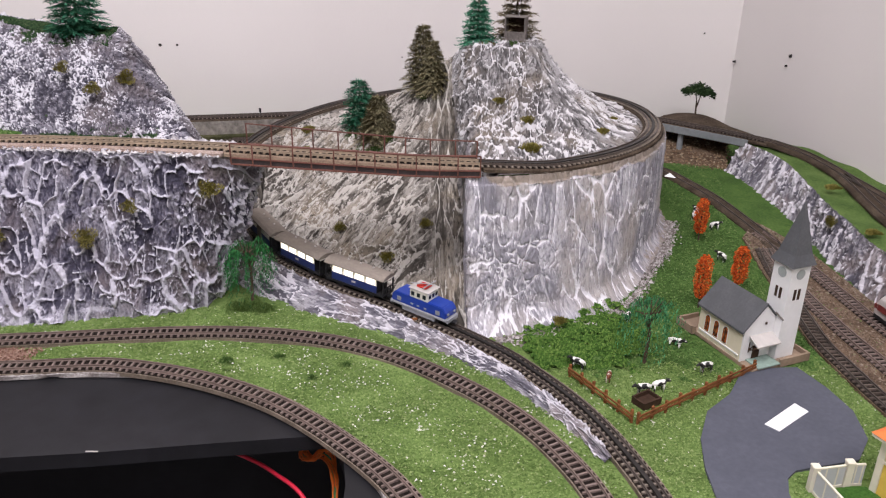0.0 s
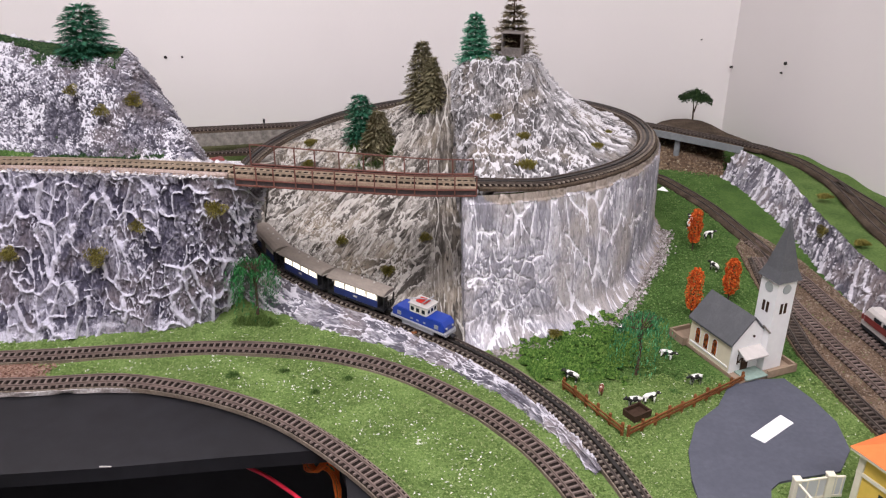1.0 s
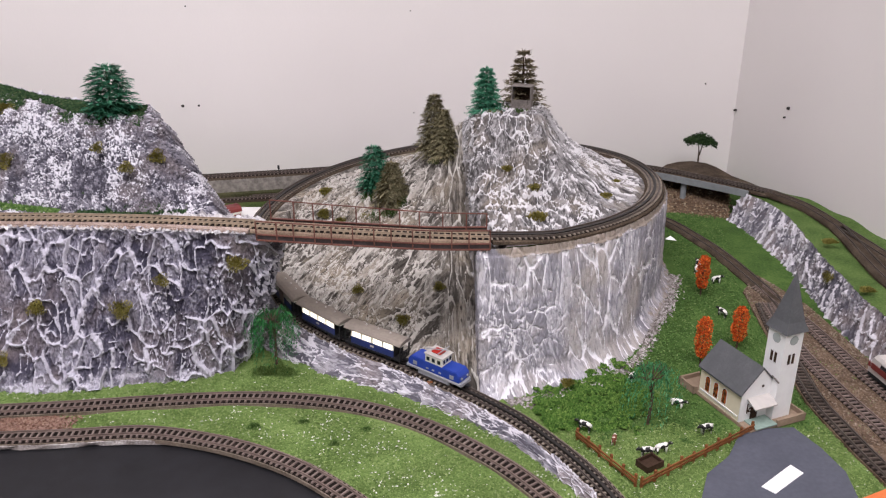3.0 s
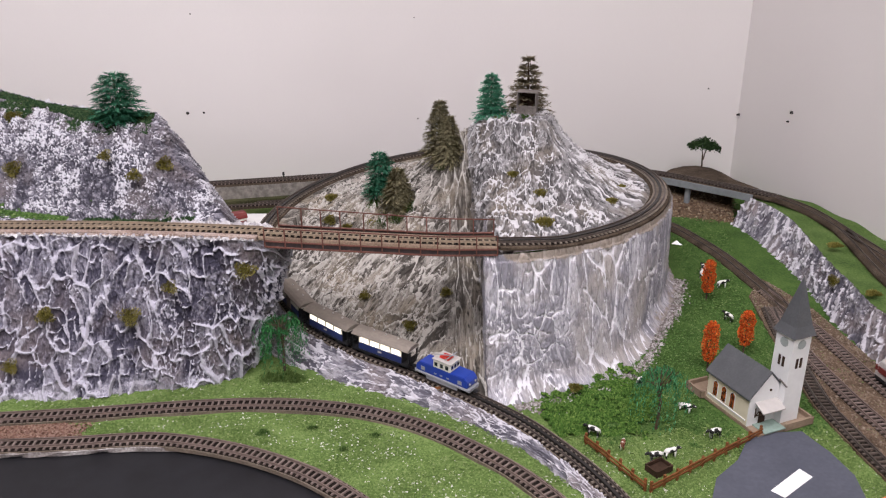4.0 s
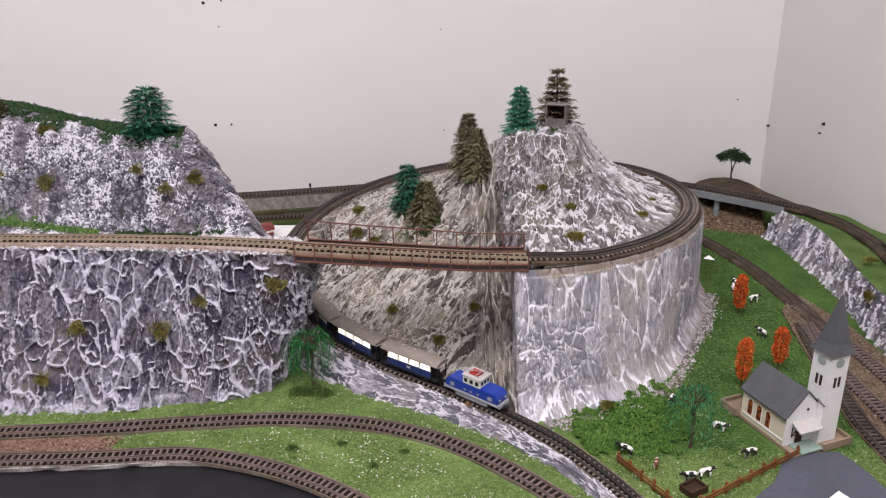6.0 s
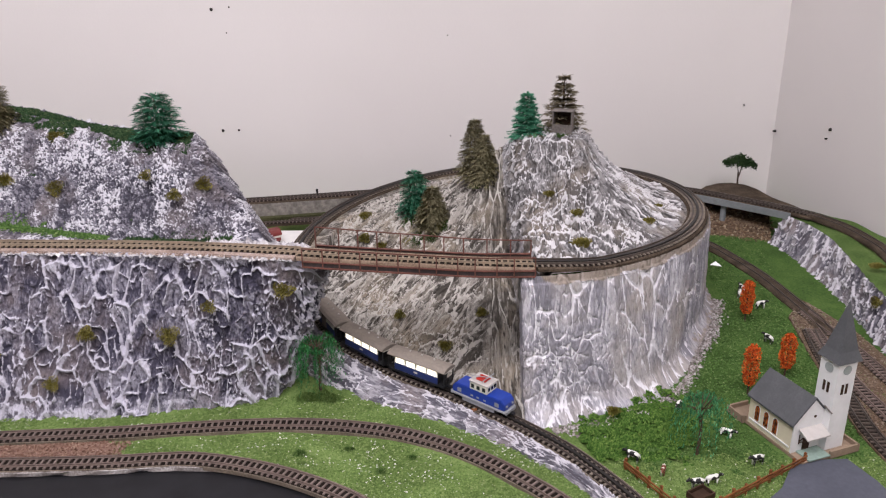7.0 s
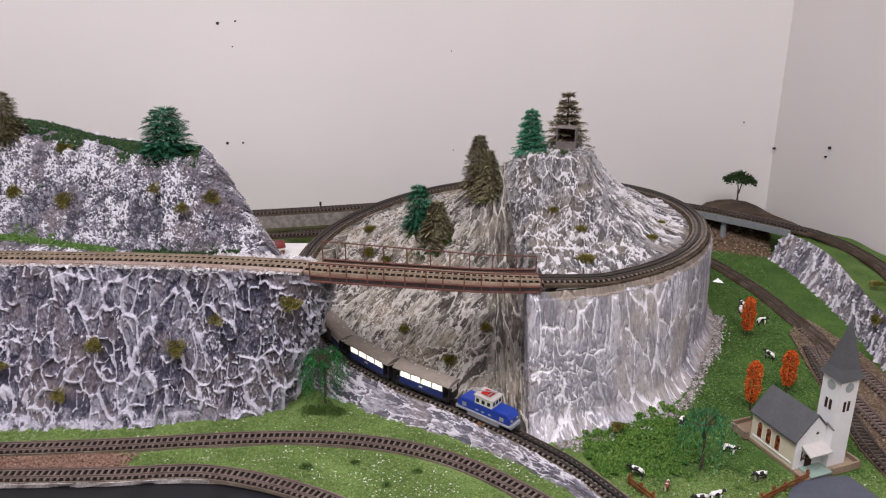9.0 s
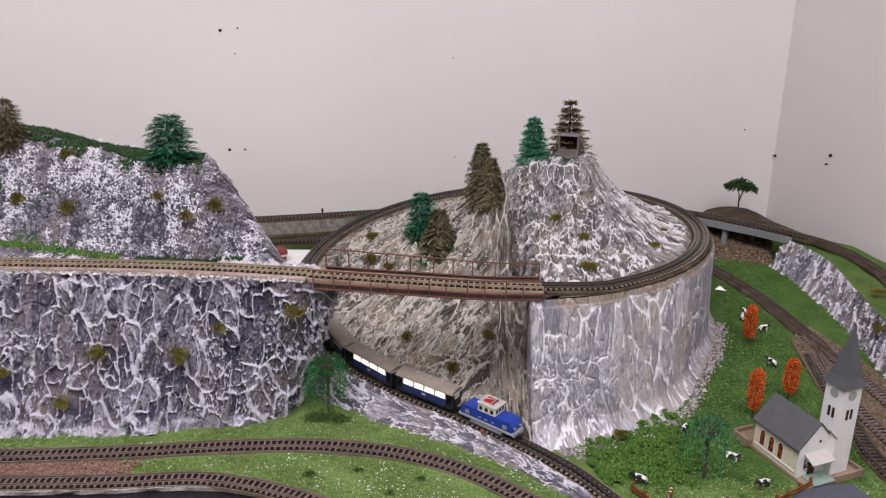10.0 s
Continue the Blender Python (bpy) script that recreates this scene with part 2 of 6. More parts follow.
def catmull(pts, step):
    """A smooth line through pts, sampled evenly."""
    p = np.array(pts, float)
    p = np.vstack([2 * p[0] - p[1], p, 2 * p[-1] - p[-2]])
    out = []
    for i in range(1, len(p) - 2):
        u = np.linspace(0, 1, 24, endpoint=False)[:, None]
        a, b, c, d = p[i - 1:i + 3]
        out.append(0.5 * (2 * b + (c - a) * u + (2 * a - 5 * b + 4 * c - d) * u**2 + (3 * b - a - 3 * c + d) * u**3))
    out = np.vstack(out + [p[-2:-1]])
    s = np.concatenate([[0], np.cumsum(np.linalg.norm(np.diff(out, axis=0), axis=1))])
    n = max(2, int(round(s[-1] / step)) + 1)
    t = np.linspace(0, s[-1], n)
    return np.stack([np.interp(t, s, out[:, i]) for i in range(out.shape[1])], 1)


def normals2d(c):
    """Unit vectors to the left of a line in plan."""
    d = np.gradient(c[:, :2], axis=0)
    d /= np.linalg.norm(d, axis=1)[:, None]
    return np.stack([-d[:, 1], d[:, 0]], 1)


def sweep(name, line, profile, mat, parent, label="", closed=True):
    """A profile of (offset to the left, height) drawn along a line."""
    nrm = normals2d(line)
    m = len(profile)
    verts = []
    for c, q in zip(line, nrm):
        for o, h in profile:
            verts.append((c[0] + q[0] * o, c[1] + q[1] * o, c[2] + h))
    faces = []
    for i in range(len(line) - 1):
        for j in range(m if closed else m - 1):
            k2 = (j + 1) % m
            faces.append((i * m + j, i * m + k2, (i + 1) * m + k2, (i + 1) * m + j))
    if closed:
        faces.append(tuple(range(m))[::-1])
        faces.append(tuple((len(line) - 1) * m + j for j in range(m)))
    return mesh_object(name, verts, faces, mat, parent, label)


# ---- relief noise ----
def smooth01(x):
    x = np.clip(x, 0, 1)
    return x * x * (3 - 2 * x)


def hash2(i, j, k):
    h = np.sin(i * 127.1 + j * 311.7 + k * 74.7) * 43758.5453
    return h - np.floor(h)


def vnoise(x, y, k=0):
    i, j = np.floor(x), np.floor(y)
    u, v = x - i, y - j
    u, v = u * u * (3 - 2 * u), v * v * (3 - 2 * v)
    return (hash2(i, j, k) * (1 - u) + hash2(i + 1, j, k) * u) * (1 - v) + (hash2(i, j + 1, k) * (1 - u) + hash2(i + 1, j + 1, k) * u) * v


def fbm(x, y, k=0, octaves=4):
    total, amp = 0, 0.5
    for o in range(octaves):
        total = total + amp * vnoise(x * 2**o, y * 2**o, k + o * 7)
        amp *= 0.5
    return total


def web(x, y, k=0):
    """Irregular cells: distance to the nearest edge, a random tone for each cell, and the offset from its middle."""
    f1 = np.full(np.shape(x), 9.0)
    f2 = np.full(np.shape(x), 9.0)
    tone, fx, fy = np.zeros(np.shape(x)), np.zeros(np.shape(x)), np.zeros(np.shape(x))
    i0, j0 = np.floor(x), np.floor(y)
    for di in (-1, 0, 1):
        for dj in (-1, 0, 1):
            i, j = i0 + di, j0 + dj
            dx, dy = x - (i + 0.1 + 0.8 * hash2(i, j, k)), y - (j + 0.1 + 0.8 * hash2(i, j, k + 5))
            d = np.hypot(dx, dy)
            near = d < f1
            tone, fx, fy = np.where(near, hash2(i, j, k + 9), tone), np.where(near, dx, fx), np.where(near, dy, fy)
            f2 = np.where(near, f1, np.minimum(f2, d))
            f1 = np.minimum(f1, d)
    return f2 - f1, tone, fx, fy


def strokes(u, v, cell, aspect, k=0, warp=0.9, thin=0.14, gaps=0.5):
    """Modelling-knife relief: thin raised lines round tilted hollows, broken here and there. Returns lines 0..1, the hollows' tilt and their tone."""
    x, y = u / cell, v / (cell * aspect)
    x, y = x + warp * 2 * (fbm(x * 0.6, y * 0.6, k + 31, 2) - 0.375), y + warp * 2 * (fbm(x * 0.6, y * 0.6, k + 57, 2) - 0.375)
    x, y = x + warp * 0.5 * (fbm(x * 2, y * 2, k + 131, 2) - 0.375), y + warp * 0.5 * (fbm(x * 2, y * 2, k + 157, 2) - 0.375)
    e, tone, fx, fy = web(x, y, k)
    wide = thin * (0.35 + 1.75 * fbm(x * 0.9, y * 0.9, k + 3, 2))
    there = smooth01((fbm(x * 1.3, y * 1.3, k + 17, 2) - 0.375 + 0.22 - 0.4 * gaps) / 0.16)
    other = (tone * 7.31) % 1.0
    tilt = fx * (tone - 0.5) * 1.6 + fy * (other - 0.35) * 1.6
    return np.exp(-(e / wide) ** 2) * there, tilt, other


def plaster(u, v, cell, aspect, k=0, warp=0.9, thin=0.11, gaps=0.15, fine=0.5, patch=0.3, grain=0.0014, weights=(1.0, 0.8, 0.55), tilt=1.0):
    """Three sizes of strokes, dark scratches, a fine grain drawn out along v and dry-brushed white patches. Returns
    height, crest and tone, which holds the wash and painted shade of hollows and scratches.
    """
    a, ta, ca = strokes(u, v, cell, aspect, k, warp, thin, gaps)
    b, tb, cb = strokes(u, v, cell * fine, aspect * 1.15, k + 40, warp, thin * 1.2, gaps + 0.25)
    c, tc, cc = strokes(u, v, cell * fine * fine, aspect * 1.25, k + 140, warp, thin * 1.5, gaps + 0.3)
    dark = strokes(u, v, cell * 0.6, aspect * 1.3, k + 240, warp * 1.2, thin * 1.1, gaps + 0.3)[0]
    g = fbm(u / grain, v / (grain * (1 + 0.8 * aspect)), k + 71, 3) - 0.44
    p = smooth01((fbm(u / (cell * 1.7), v / (cell * 1.7 * aspect ** 0.6), k + 83, 4) - 0.46) / 0.16)
    line = np.maximum(np.maximum(weights[0] * a, weights[1] * b), weights[2] * c * (0.4 + 0.9 * p))
    crest = np.clip(line * (0.95 + 0.9 * g) + patch * p * (0.6 + 3.2 * g) + 0.3 * g, 0, 1)
    # Relief shade put into the colour: tone follows the tilt, darkens in scratches.
    tone = np.clip(0.5 + 0.6 * (ca - 0.5) + 0.35 * (cb - 0.5) + 0.25 * (cc - 0.5) + 1.1 * g + 0.5 * ta - 0.6 * dark, 0, 1)
    return 0.4 + 0.5 * line + tilt * (0.55 * ta + 0.3 * tb + 0.12 * tc) + 0.4 * g - 0.25 * dark, crest, tone


def relief_grid(name, P, height, crest, tone, depth, mat, keep=None, run=None, dirt=None):
    """A grid of points pushed out along its own normals, with the crest stored for the paint."""
    du, dv = np.gradient(P, axis=0), np.gradient(P, axis=1)
    nrm = np.cross(du, dv)
    nrm /= np.maximum(np.linalg.norm(nrm, axis=2, keepdims=True), 1e-9)
    if nrm[..., 2].mean() < -0.2:
        nrm = -nrm
    Q = P + nrm * ((height - 0.4) * depth)[..., None]
    nu, nv = P.shape[:2]
    idx = np.arange(nu * nv).reshape(nu, nv)
    f = np.stack([idx[:-1, :-1], idx[1:, :-1], idx[1:, 1:], idx[:-1, 1:]], -1).reshape(-1, 4)
    if keep is not None:
        kk = (keep[:-1, :-1] & keep[1:, :-1] & keep[1:, 1:] & keep[:-1, 1:]).reshape(-1)
        f = f[kk]
    me = bpy.data.meshes.new(name)
    me.from_pydata(Q.reshape(-1, 3).tolist(), [], f.tolist())
    at = me.attributes.new("crest", "FLOAT", "POINT")
    at.data.foreach_set("value", np.ascontiguousarray(np.clip(crest, 0, 1).reshape(-1), dtype=np.float32))
    at = me.attributes.new("wash_shade", "FLOAT", "POINT")
    at.data.foreach_set("value", np.ascontiguousarray(np.clip(tone, 0, 1).reshape(-1), dtype=np.float32))
    if dirt is not None:
        at = me.attributes.new("dirt", "FLOAT", "POINT")
        at.data.foreach_set("value", np.ascontiguousarray(dirt.reshape(-1), dtype=np.float32))
    if run is not None:
        at = me.attributes.new("flow", "FLOAT_VECTOR", "POINT")
        at.data.foreach_set("vector", np.ascontiguousarray(np.stack([run[0], run[1], 0 * run[0]], -1).reshape(-1), dtype=np.float32))
    me.update()
    me.shade_smooth()
    me.materials.append(mat)
    return new(name, me)


def scatter(name, where, n, size, mat, seed, label, category, flat=0.6):
    """Loose crumbs: small faceted grains laid on places given by where(rng, n) as x, y, z rows."""
    rng = np.random.default_rng(seed)
    c = where(rng, n)
    n = len(c)
    base = np.array([(1, 0, 0), (-0.5, 0.87, 0), (-0.5, -0.87, 0), (0, 0, 1)], float)
    s = size * rng.uniform(0.5, 1.4, (n, 1, 1))
    a = rng.uniform(0, math.tau, n)
    v = base[None] * s * np.array([1, 1, flat])
    v = v + rng.normal(size=v.shape) * s * 0.25
    ca, sa = np.cos(a)[:, None], np.sin(a)[:, None]
    v = np.stack([v[..., 0] * ca - v[..., 1] * sa, v[..., 0] * sa + v[..., 1] * ca, v[..., 2]], -1) + c[:, None, :]
    f = (np.arange(n)[:, None, None] * 4 + np.array([(0, 1, 3), (1, 2, 3), (2, 0, 3)])[None]).reshape(-1, 3)
    ob = mesh_object(name, v.reshape(-1, 3).tolist(), f.tolist(), mat)
    return tagged(ob, label, category, "", "stuff")



# ---- room ----
def wall_slab(name, a, b, z0, z1, thick, label):
    """A wall whose inner face runs from a to b in plan; its body lies to the right of that way."""
    a, b = Vector((*a, 0)), Vector((*b, 0))
    d = (b - a).normalized()
    o = Vector((d.y, -d.x, 0)) * thick
    bm = bmesh.new()
    prism(bm, [(p.x, p.y) for p in (a, b, b + o, a + o)], "z", z0, z1)
    return tagged(part(name, bm, M_WALL), label, "wall", "", "structure")


CORNER = (0.519, 1.4255)
WEST, EAST_S = (-2.6, 1.045), (0.80, -1.35)
wall_slab("wall_north", CORNER, WEST, -0.85, 1.75, 0.1, "cream painted plaster wall behind the layout")
wall_slab("wall_east", EAST_S, CORNER, -0.85, 1.75, 0.1, "cream painted plaster wall beside the layout")
wall_slab("wall_south", (-2.3, -1.75), EAST_S, -0.85, 1.75, 0.1, "cream painted plaster wall")
wall_slab("wall_west", WEST, (-2.3, -1.75), -0.85, 1.75, 0.1, "cream painted plaster wall")
tagged(part("floor", boxed(-2.8, 1.0, -1.95, 1.6, -0.95, -0.85), M_FLOOR), "room floor coloured near black for the shade under the layout", "floor", "", "structure")
tagged(part("ceiling", boxed(-2.8, 1.0, -1.95, 1.6, 1.75, 1.85), M_CEIL), "white painted ceiling", "ceiling", "", "structure")

# ---- layout board ----
EDGE = [(-0.95, 0.560), (-0.62, 0.574), (-0.44, 0.580), (-0.366, 0.584), (-0.299, 0.590), (-0.251, 0.589), (-0.2, 0.577), (-0.148, 0.553), (-0.098, 0.521),
        (-0.074, 0.497), (-0.051, 0.466), (-0.038, 0.442), (-0.015, 0.38), (0.0, 0.30), (0.008, 0.2), (0.012, 0.1), (0.014, -0.1)]
edge = catmull([(x, y, 0) for x, y in EDGE], 0.012)


def back_y(x):
    return 1.425 + (x - 0.515) * 0.12 - 0.002


cols = [(x, y) for x, y, _ in edge] + [(x, -0.1) for x in np.linspace(0.03, 0.66, 40)]
verts, faces, NV = [], [], 90
for x, y0 in cols:
    y1 = back_y(x) if x < 0.515 else 1.425 - (x - 0.515) / 0.12 * 1.0
    y1 = max(y1, y0 + 0.02)
    for t in np.linspace(0, 1, NV):
        y = y0 + (y1 - y0) * t
        edge_dist = min(1, t * (y1 - y0) / 0.02)
        verts.append((x, y, 0.0008 * math.sin(x * 60 + 3 * math.sin(y * 40)) * edge_dist - 0.001))
for i in range(len(cols) - 1):
    for j in range(NV - 1):
        faces.append((i * NV + j, (i + 1) * NV + j, (i + 1) * NV + j + 1, i * NV + j + 1))
gob = mesh_object("ground", verts, faces, M_GRASS, smooth=True)
gv = np.array(verts)
at = gob.data.attributes.new("meadow", "FLOAT", "POINT")
at.data.foreach_set("value", (smooth01((gv[:, 0] + 0.35 * gv[:, 1] - 0.3) / 0.06) * smooth01((gv[:, 1] - 0.585) / 0.05)).astype(np.float32))
tagged(gob, "green flocked grass ground of a model railway board", "ground", "", "structure")
sweep("fascia", edge, [(0.0, -0.002), (0.006, -0.002), (0.006, -0.0135), (0.0, -0.0135)], M_BLACK, None)
tagged(bpy.data.objects["fascia"], "black painted fascia edge of the board", "fascia", "", "structure")
rim = sweep("plaster_rim", edge, [(-0.0006, -0.003), (-0.0006, 0.0008), (0.0016, 0.0012), (0.0024, -0.003)], soil_mat("ragged_plaster", (0.12, 0.1, 0.09), (0.3, 0.27, 0.26), (0.6, 0.58, 0.58)), None)
for i, v_ in enumerate(rim.data.vertices):
    v_.co.y += 0.0012 * math.sin(i * 1.7) * math.sin(i * 0.37)
    v_.co.z += 0.0004 * math.sin(i * 2.3)
tagged(rim, "ragged pale plaster rim along the board edge", "rim", "", "structure")
# Added black panel behind the opening, in place of the shade under the layout.
tagged(part("skirt", boxed(-1.2, 0.6, 0.66, 0.672, -0.85, -0.055), M_BLACK), "black panel added under the layout to darken the opening", "skirt", "", "structure")
tagged(part("underboard", boxed(-1.2, 0.62, 0.62, 1.3, -0.055, -0.04), M_BLACK), "black plywood underside of the layout board", "board", "", "structure")

# black inset board with a square opening over the wiring
bm = bmesh.new()
prism(bm, [(-0.95, 0.425), (-0.95, 0.60), (-0.25, 0.605), (-0.06, 0.56), (0.02, 0.4), (0.02, 0.05), (-0.06, 0.05), (-0.066, 0.463), (-0.07, 0.485), (-0.077, 0.506), (-0.085, 0.515), (-0.163, 0.505), (-0.255, 0.492), (-0.322, 0.485)], "z", -0.0165, -0.004)
tagged(part("black_board", bm, M_BLACK), "black painted inset board with scuffs", "board", "", "structure")


# ---- railway tracks ----
def sleeper_mesh(mat, length):
    bm = box(bmesh.new(), -0.00095, 0.00095, -length / 2, length / 2, 0, 0.0016)
    for v in bm.verts:
        if v.co.z > 0.001:
            v.co.x *= 0.82
            v.co.y *= 0.98
    me = bpy.data.meshes.new("sleeper")
    bm.to_mesh(me)
    bm.free()
    me.materials.append(mat)
    return me


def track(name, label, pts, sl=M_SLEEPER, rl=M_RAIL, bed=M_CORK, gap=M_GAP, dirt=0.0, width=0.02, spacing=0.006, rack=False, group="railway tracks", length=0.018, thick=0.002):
    line = catmull(pts, 0.004)
    t = tagged(new(name), label, "railway track", group, "structure")
    w, g = max(width / 2, length / 2 + 0.0012), length / 2 + 0.0004
    sweep("track_bed", line, [(-w, -0.002), (-w, thick * 0.35), (-g - 0.001, thick), (g + 0.001, thick), (w, thick * 0.35), (w, -0.002)], bed, t)
    # Ballast strip; with M_GAP its colour also carries the shade between sleepers.
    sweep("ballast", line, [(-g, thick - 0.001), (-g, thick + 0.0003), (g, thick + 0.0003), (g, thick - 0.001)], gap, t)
    for s in (-1, 1):
        o = s * 0.0055
        top = thick + 0.0016
        sweep("rail", line, [(o - 0.0009, top - 0.0002), (o - 0.0009, top + 0.0003), (o - 0.0004, top + 0.0005), (o - 0.0005, top + 0.002), (o + 0.0005, top + 0.002), (o + 0.0004, top + 0.0005), (o + 0.0009, top + 0.0003), (o + 0.0009, top - 0.0002)], rl, t)
    if dirt:
        sweep("dirt", line, [(-0.0115, thick), (-0.0085, thick + dirt), (0.0085, thick + dirt), (0.0115, thick)], M_SOIL_DARK, t, "brown dirt spread between the rails")
    if rack:
        sweep("rack_rail", line, [(-0.0016, thick + 0.001), (-0.0016, thick + 0.0034), (0.0016, thick + 0.0034), (0.0016, thick + 0.001)], M_RACK, t, "black toothed rack rail")
    ties = catmull(pts, spacing)
    me = sleeper_mesh(sl, length)
    nrm = normals2d(ties)
    grad = np.gradient(ties[:, 2]) / np.maximum(np.linalg.norm(np.gradient(ties[:, :2], axis=0), axis=1), 1e-6)
    rng = random.Random(len(ties))
    for c, q, gz in list(zip(ties, nrm, grad))[:300]:
        ob = new("sleeper", me)
        ob.parent = t
        ob.matrix_basis = pose(c[0], c[1], c[2] + thick, 0, -math.degrees(math.atan(gz)) * 0, math.degrees(math.atan2(-q[0], q[1])) + rng.uniform(-1.2, 1.2))
    return line


A_PTS = [(-0.95, 0.600, 0), (-0.62, 0.621, 0), (-0.487, 0.632, 0), (-0.38, 0.641, 0), (-0.296, 0.651, 0), (-0.246, 0.656, 0), (-0.195, 0.658, 0), (-0.143, 0.654, 0), (-0.09, 0.642, 0),
         (-0.039, 0.619, 0), (0.01, 0.583, 0), (0.054, 0.539, 0), (0.088, 0.486, 0), (0.108, 0.43, 0), (0.118, 0.34, 0)]
B_PTS = [(-0.95, 0.573, 0), (-0.62, 0.585, 0), (-0.462, 0.590, 0), (-0.361, 0.595, 0), (-0.311, 0.600, 0), (-0.277, 0.601, 0), (-0.226, 0.591, 0), (-0.174, 0.572, 0), (-0.124, 0.544, 0),
         (-0.075, 0.502, 0), (-0.031, 0.452, 0), (-0.005, 0.40, 0), (0.012, 0.32, 0)]
C_PTS = [(0.162, 0.34, 0.001), (0.146, 0.437, 0.001), (0.131, 0.489, 0.002), (0.117, 0.526, 0.002), (0.1, 0.557, 0.003), (0.077, 0.592, 0.003), (0.053, 0.621, 0.004), (0.002, 0.666, 0.006),
         (-0.025, 0.686, 0.007), (-0.054, 0.706, 0.009), (-0.084, 0.724, 0.011), (-0.115, 0.744, 0.013), (-0.15, 0.774, 0.015), (-0.173, 0.80, 0.016), (-0.198, 0.840, 0.018), (-0.217, 0.885, 0.02), (-0.23, 0.94, 0.022)]


def bank_z(x):
    """The height of the embankment's top."""
    return np.interp(x, [-0.95, -0.5, -0.4, -0.284, -0.19], [0.1515, 0.152, 0.1522, 0.153, 0.1538])


U_PTS = [(x, y, float(bank_z(x)) + 0.001) for x, y in ((-0.95, 0.752), (-0.62, 0.752), (-0.525, 0.751), (-0.404, 0.748), (-0.344, 0.744), (-0.284, 0.738), (-0.224, 0.729), (-0.195, 0.724))]
track("railway_track", "outer curved track with mauve-brown sleepers on cork bed", A_PTS)
track("railway_track", "inner curved track along the black board edge", B_PTS)
C_LINE = track("rack_railway_track", "rack track with black toothed centre rail climbing to the tunnel", C_PTS, rack=True, sl=M_SLEEPER_TAN, rl=M_RAIL_DARK)
track("railway_track", "sand-coloured track along the top of the rock wall", U_PTS, sl=M_SLEEPER_SAND, rl=M_RAIL_SAND, bed=soil_mat("pinkish_sand_bed", (0.16, 0.11, 0.09), (0.31, 0.235, 0.2), (0.46, 0.39, 0.36)), width=0.029)

# the climbing loop round the peak
RC, RX, RY, RR = (0.0143, 0.9727), 0.2363, 0.2757, -0.508


def ring_point(th, off=0.0):
    """A place on the loop at an angle, moved outward by off, with the loop's height."""
    c, s = math.cos(RR), math.sin(RR)
    a, b = RX * math.cos(th), RY * math.sin(th)
    n = Vector((math.cos(th) / RX, math.sin(th) / RY, 0)).normalized() * off
    a, b = a + n.x, b + n.y
    return (RC[0] + a * c - b * s, RC[1] + a * s + b * c, 0.1552 - 0.0864 * (th + math.pi / 2) / math.tau - 0.004)


BRIDGE_LINE = [(-0.195, 0.724, 0.1545), (-0.14, 0.7185, 0.153), (-0.08, 0.7145, 0.151), (-0.02, 0.7125, 0.1485)]
D_PTS = BRIDGE_LINE + [(0.034, 0.7135, 0.1458)] + [ring_point(radians(a), 0.012 * float(smooth01((a - 95) / 50))) for a in range(-38, 226, 8)] + [(-0.236, 0.87, 0.078), (-0.25, 0.82, 0.074)]
track("railway_track", "dark weathered track loop climbing round the peak and over the bridge", D_PTS[4:], sl=M_SLEEPER_TAN, rl=M_RAIL_DARK, bed=M_SOIL_DARK, width=0.024, rack=True)
track("railway_track", "weathered sandy track across the bridge", [(x, y - 0.002, z) for x, y, z in BRIDGE_LINE + [(0.034, 0.715, 0.1458)]], sl=M_SLEEPER_SAND, rl=M_RAIL_SAND, bed=M_SAND, width=0.0205, rack=False, length=0.0168, thick=0.002)

# yard tracks and dirt track by the church
track("railway_track", "yard track with dark sleepers beside the church", [(0.38, 0.40, 0), (0.364, 0.52, 0), (0.357, 0.566, 0), (0.353, 0.605, 0), (0.350, 0.636, 0), (0.350, 0.66, 0), (0.353, 0.69, 0), (0.358, 0.74, 0), (0.367, 0.81, 0), (0.376, 0.86, 0)], sl=M_SLEEPER_DARK, rl=M_RAIL_DARK, bed=M_SOIL)
track("railway_track", "middle yard track on brown gravel", [(0.41, 0.42, 0), (0.395, 0.54, 0), (0.387, 0.611, 0), (0.381, 0.652, 0), (0.377, 0.694, 0), (0.374, 0.739, 0), (0.376, 0.80, 0), (0.381, 0.862, 0)], sl=M_SLEEPER, rl=M_RAIL, bed=M_SOIL)
track("railway_track", "outer yard track below the rock wall", [(0.444, 0.42, 0), (0.432, 0.58, 0), (0.423, 0.663, 0), (0.417, 0.705, 0), (0.413, 0.749, 0), (0.407, 0.811, 0), (0.396, 0.87, 0), (0.389, 0.91, 0)], sl=M_SLEEPER, rl=M_RAIL, bed=M_SOIL)
track("railway_track", "dirt-covered single track through the meadow", [(0.396, 0.85, 0), (0.393, 0.905, 0), (0.386, 0.964, 0), (0.376, 1.029, 0), (0.36, 1.088, 0), (0.335, 1.155, 0), (0.29, 1.2, 0)], sl=M_SLEEPER_DARK, rl=M_RAIL_DARK, bed=M_SOIL_DARK, gap=M_SOIL_DARK, dirt=0.0017, width=0.025)


# ---- soil patches ----
def sheet(name, outline, z, mat, label, category, n=1):
    bm = bmesh.new()
    prism(bm, outline, "z", z - 0.003, z)
    return tagged(part(name, bm, mat), label, category, "", "structure")


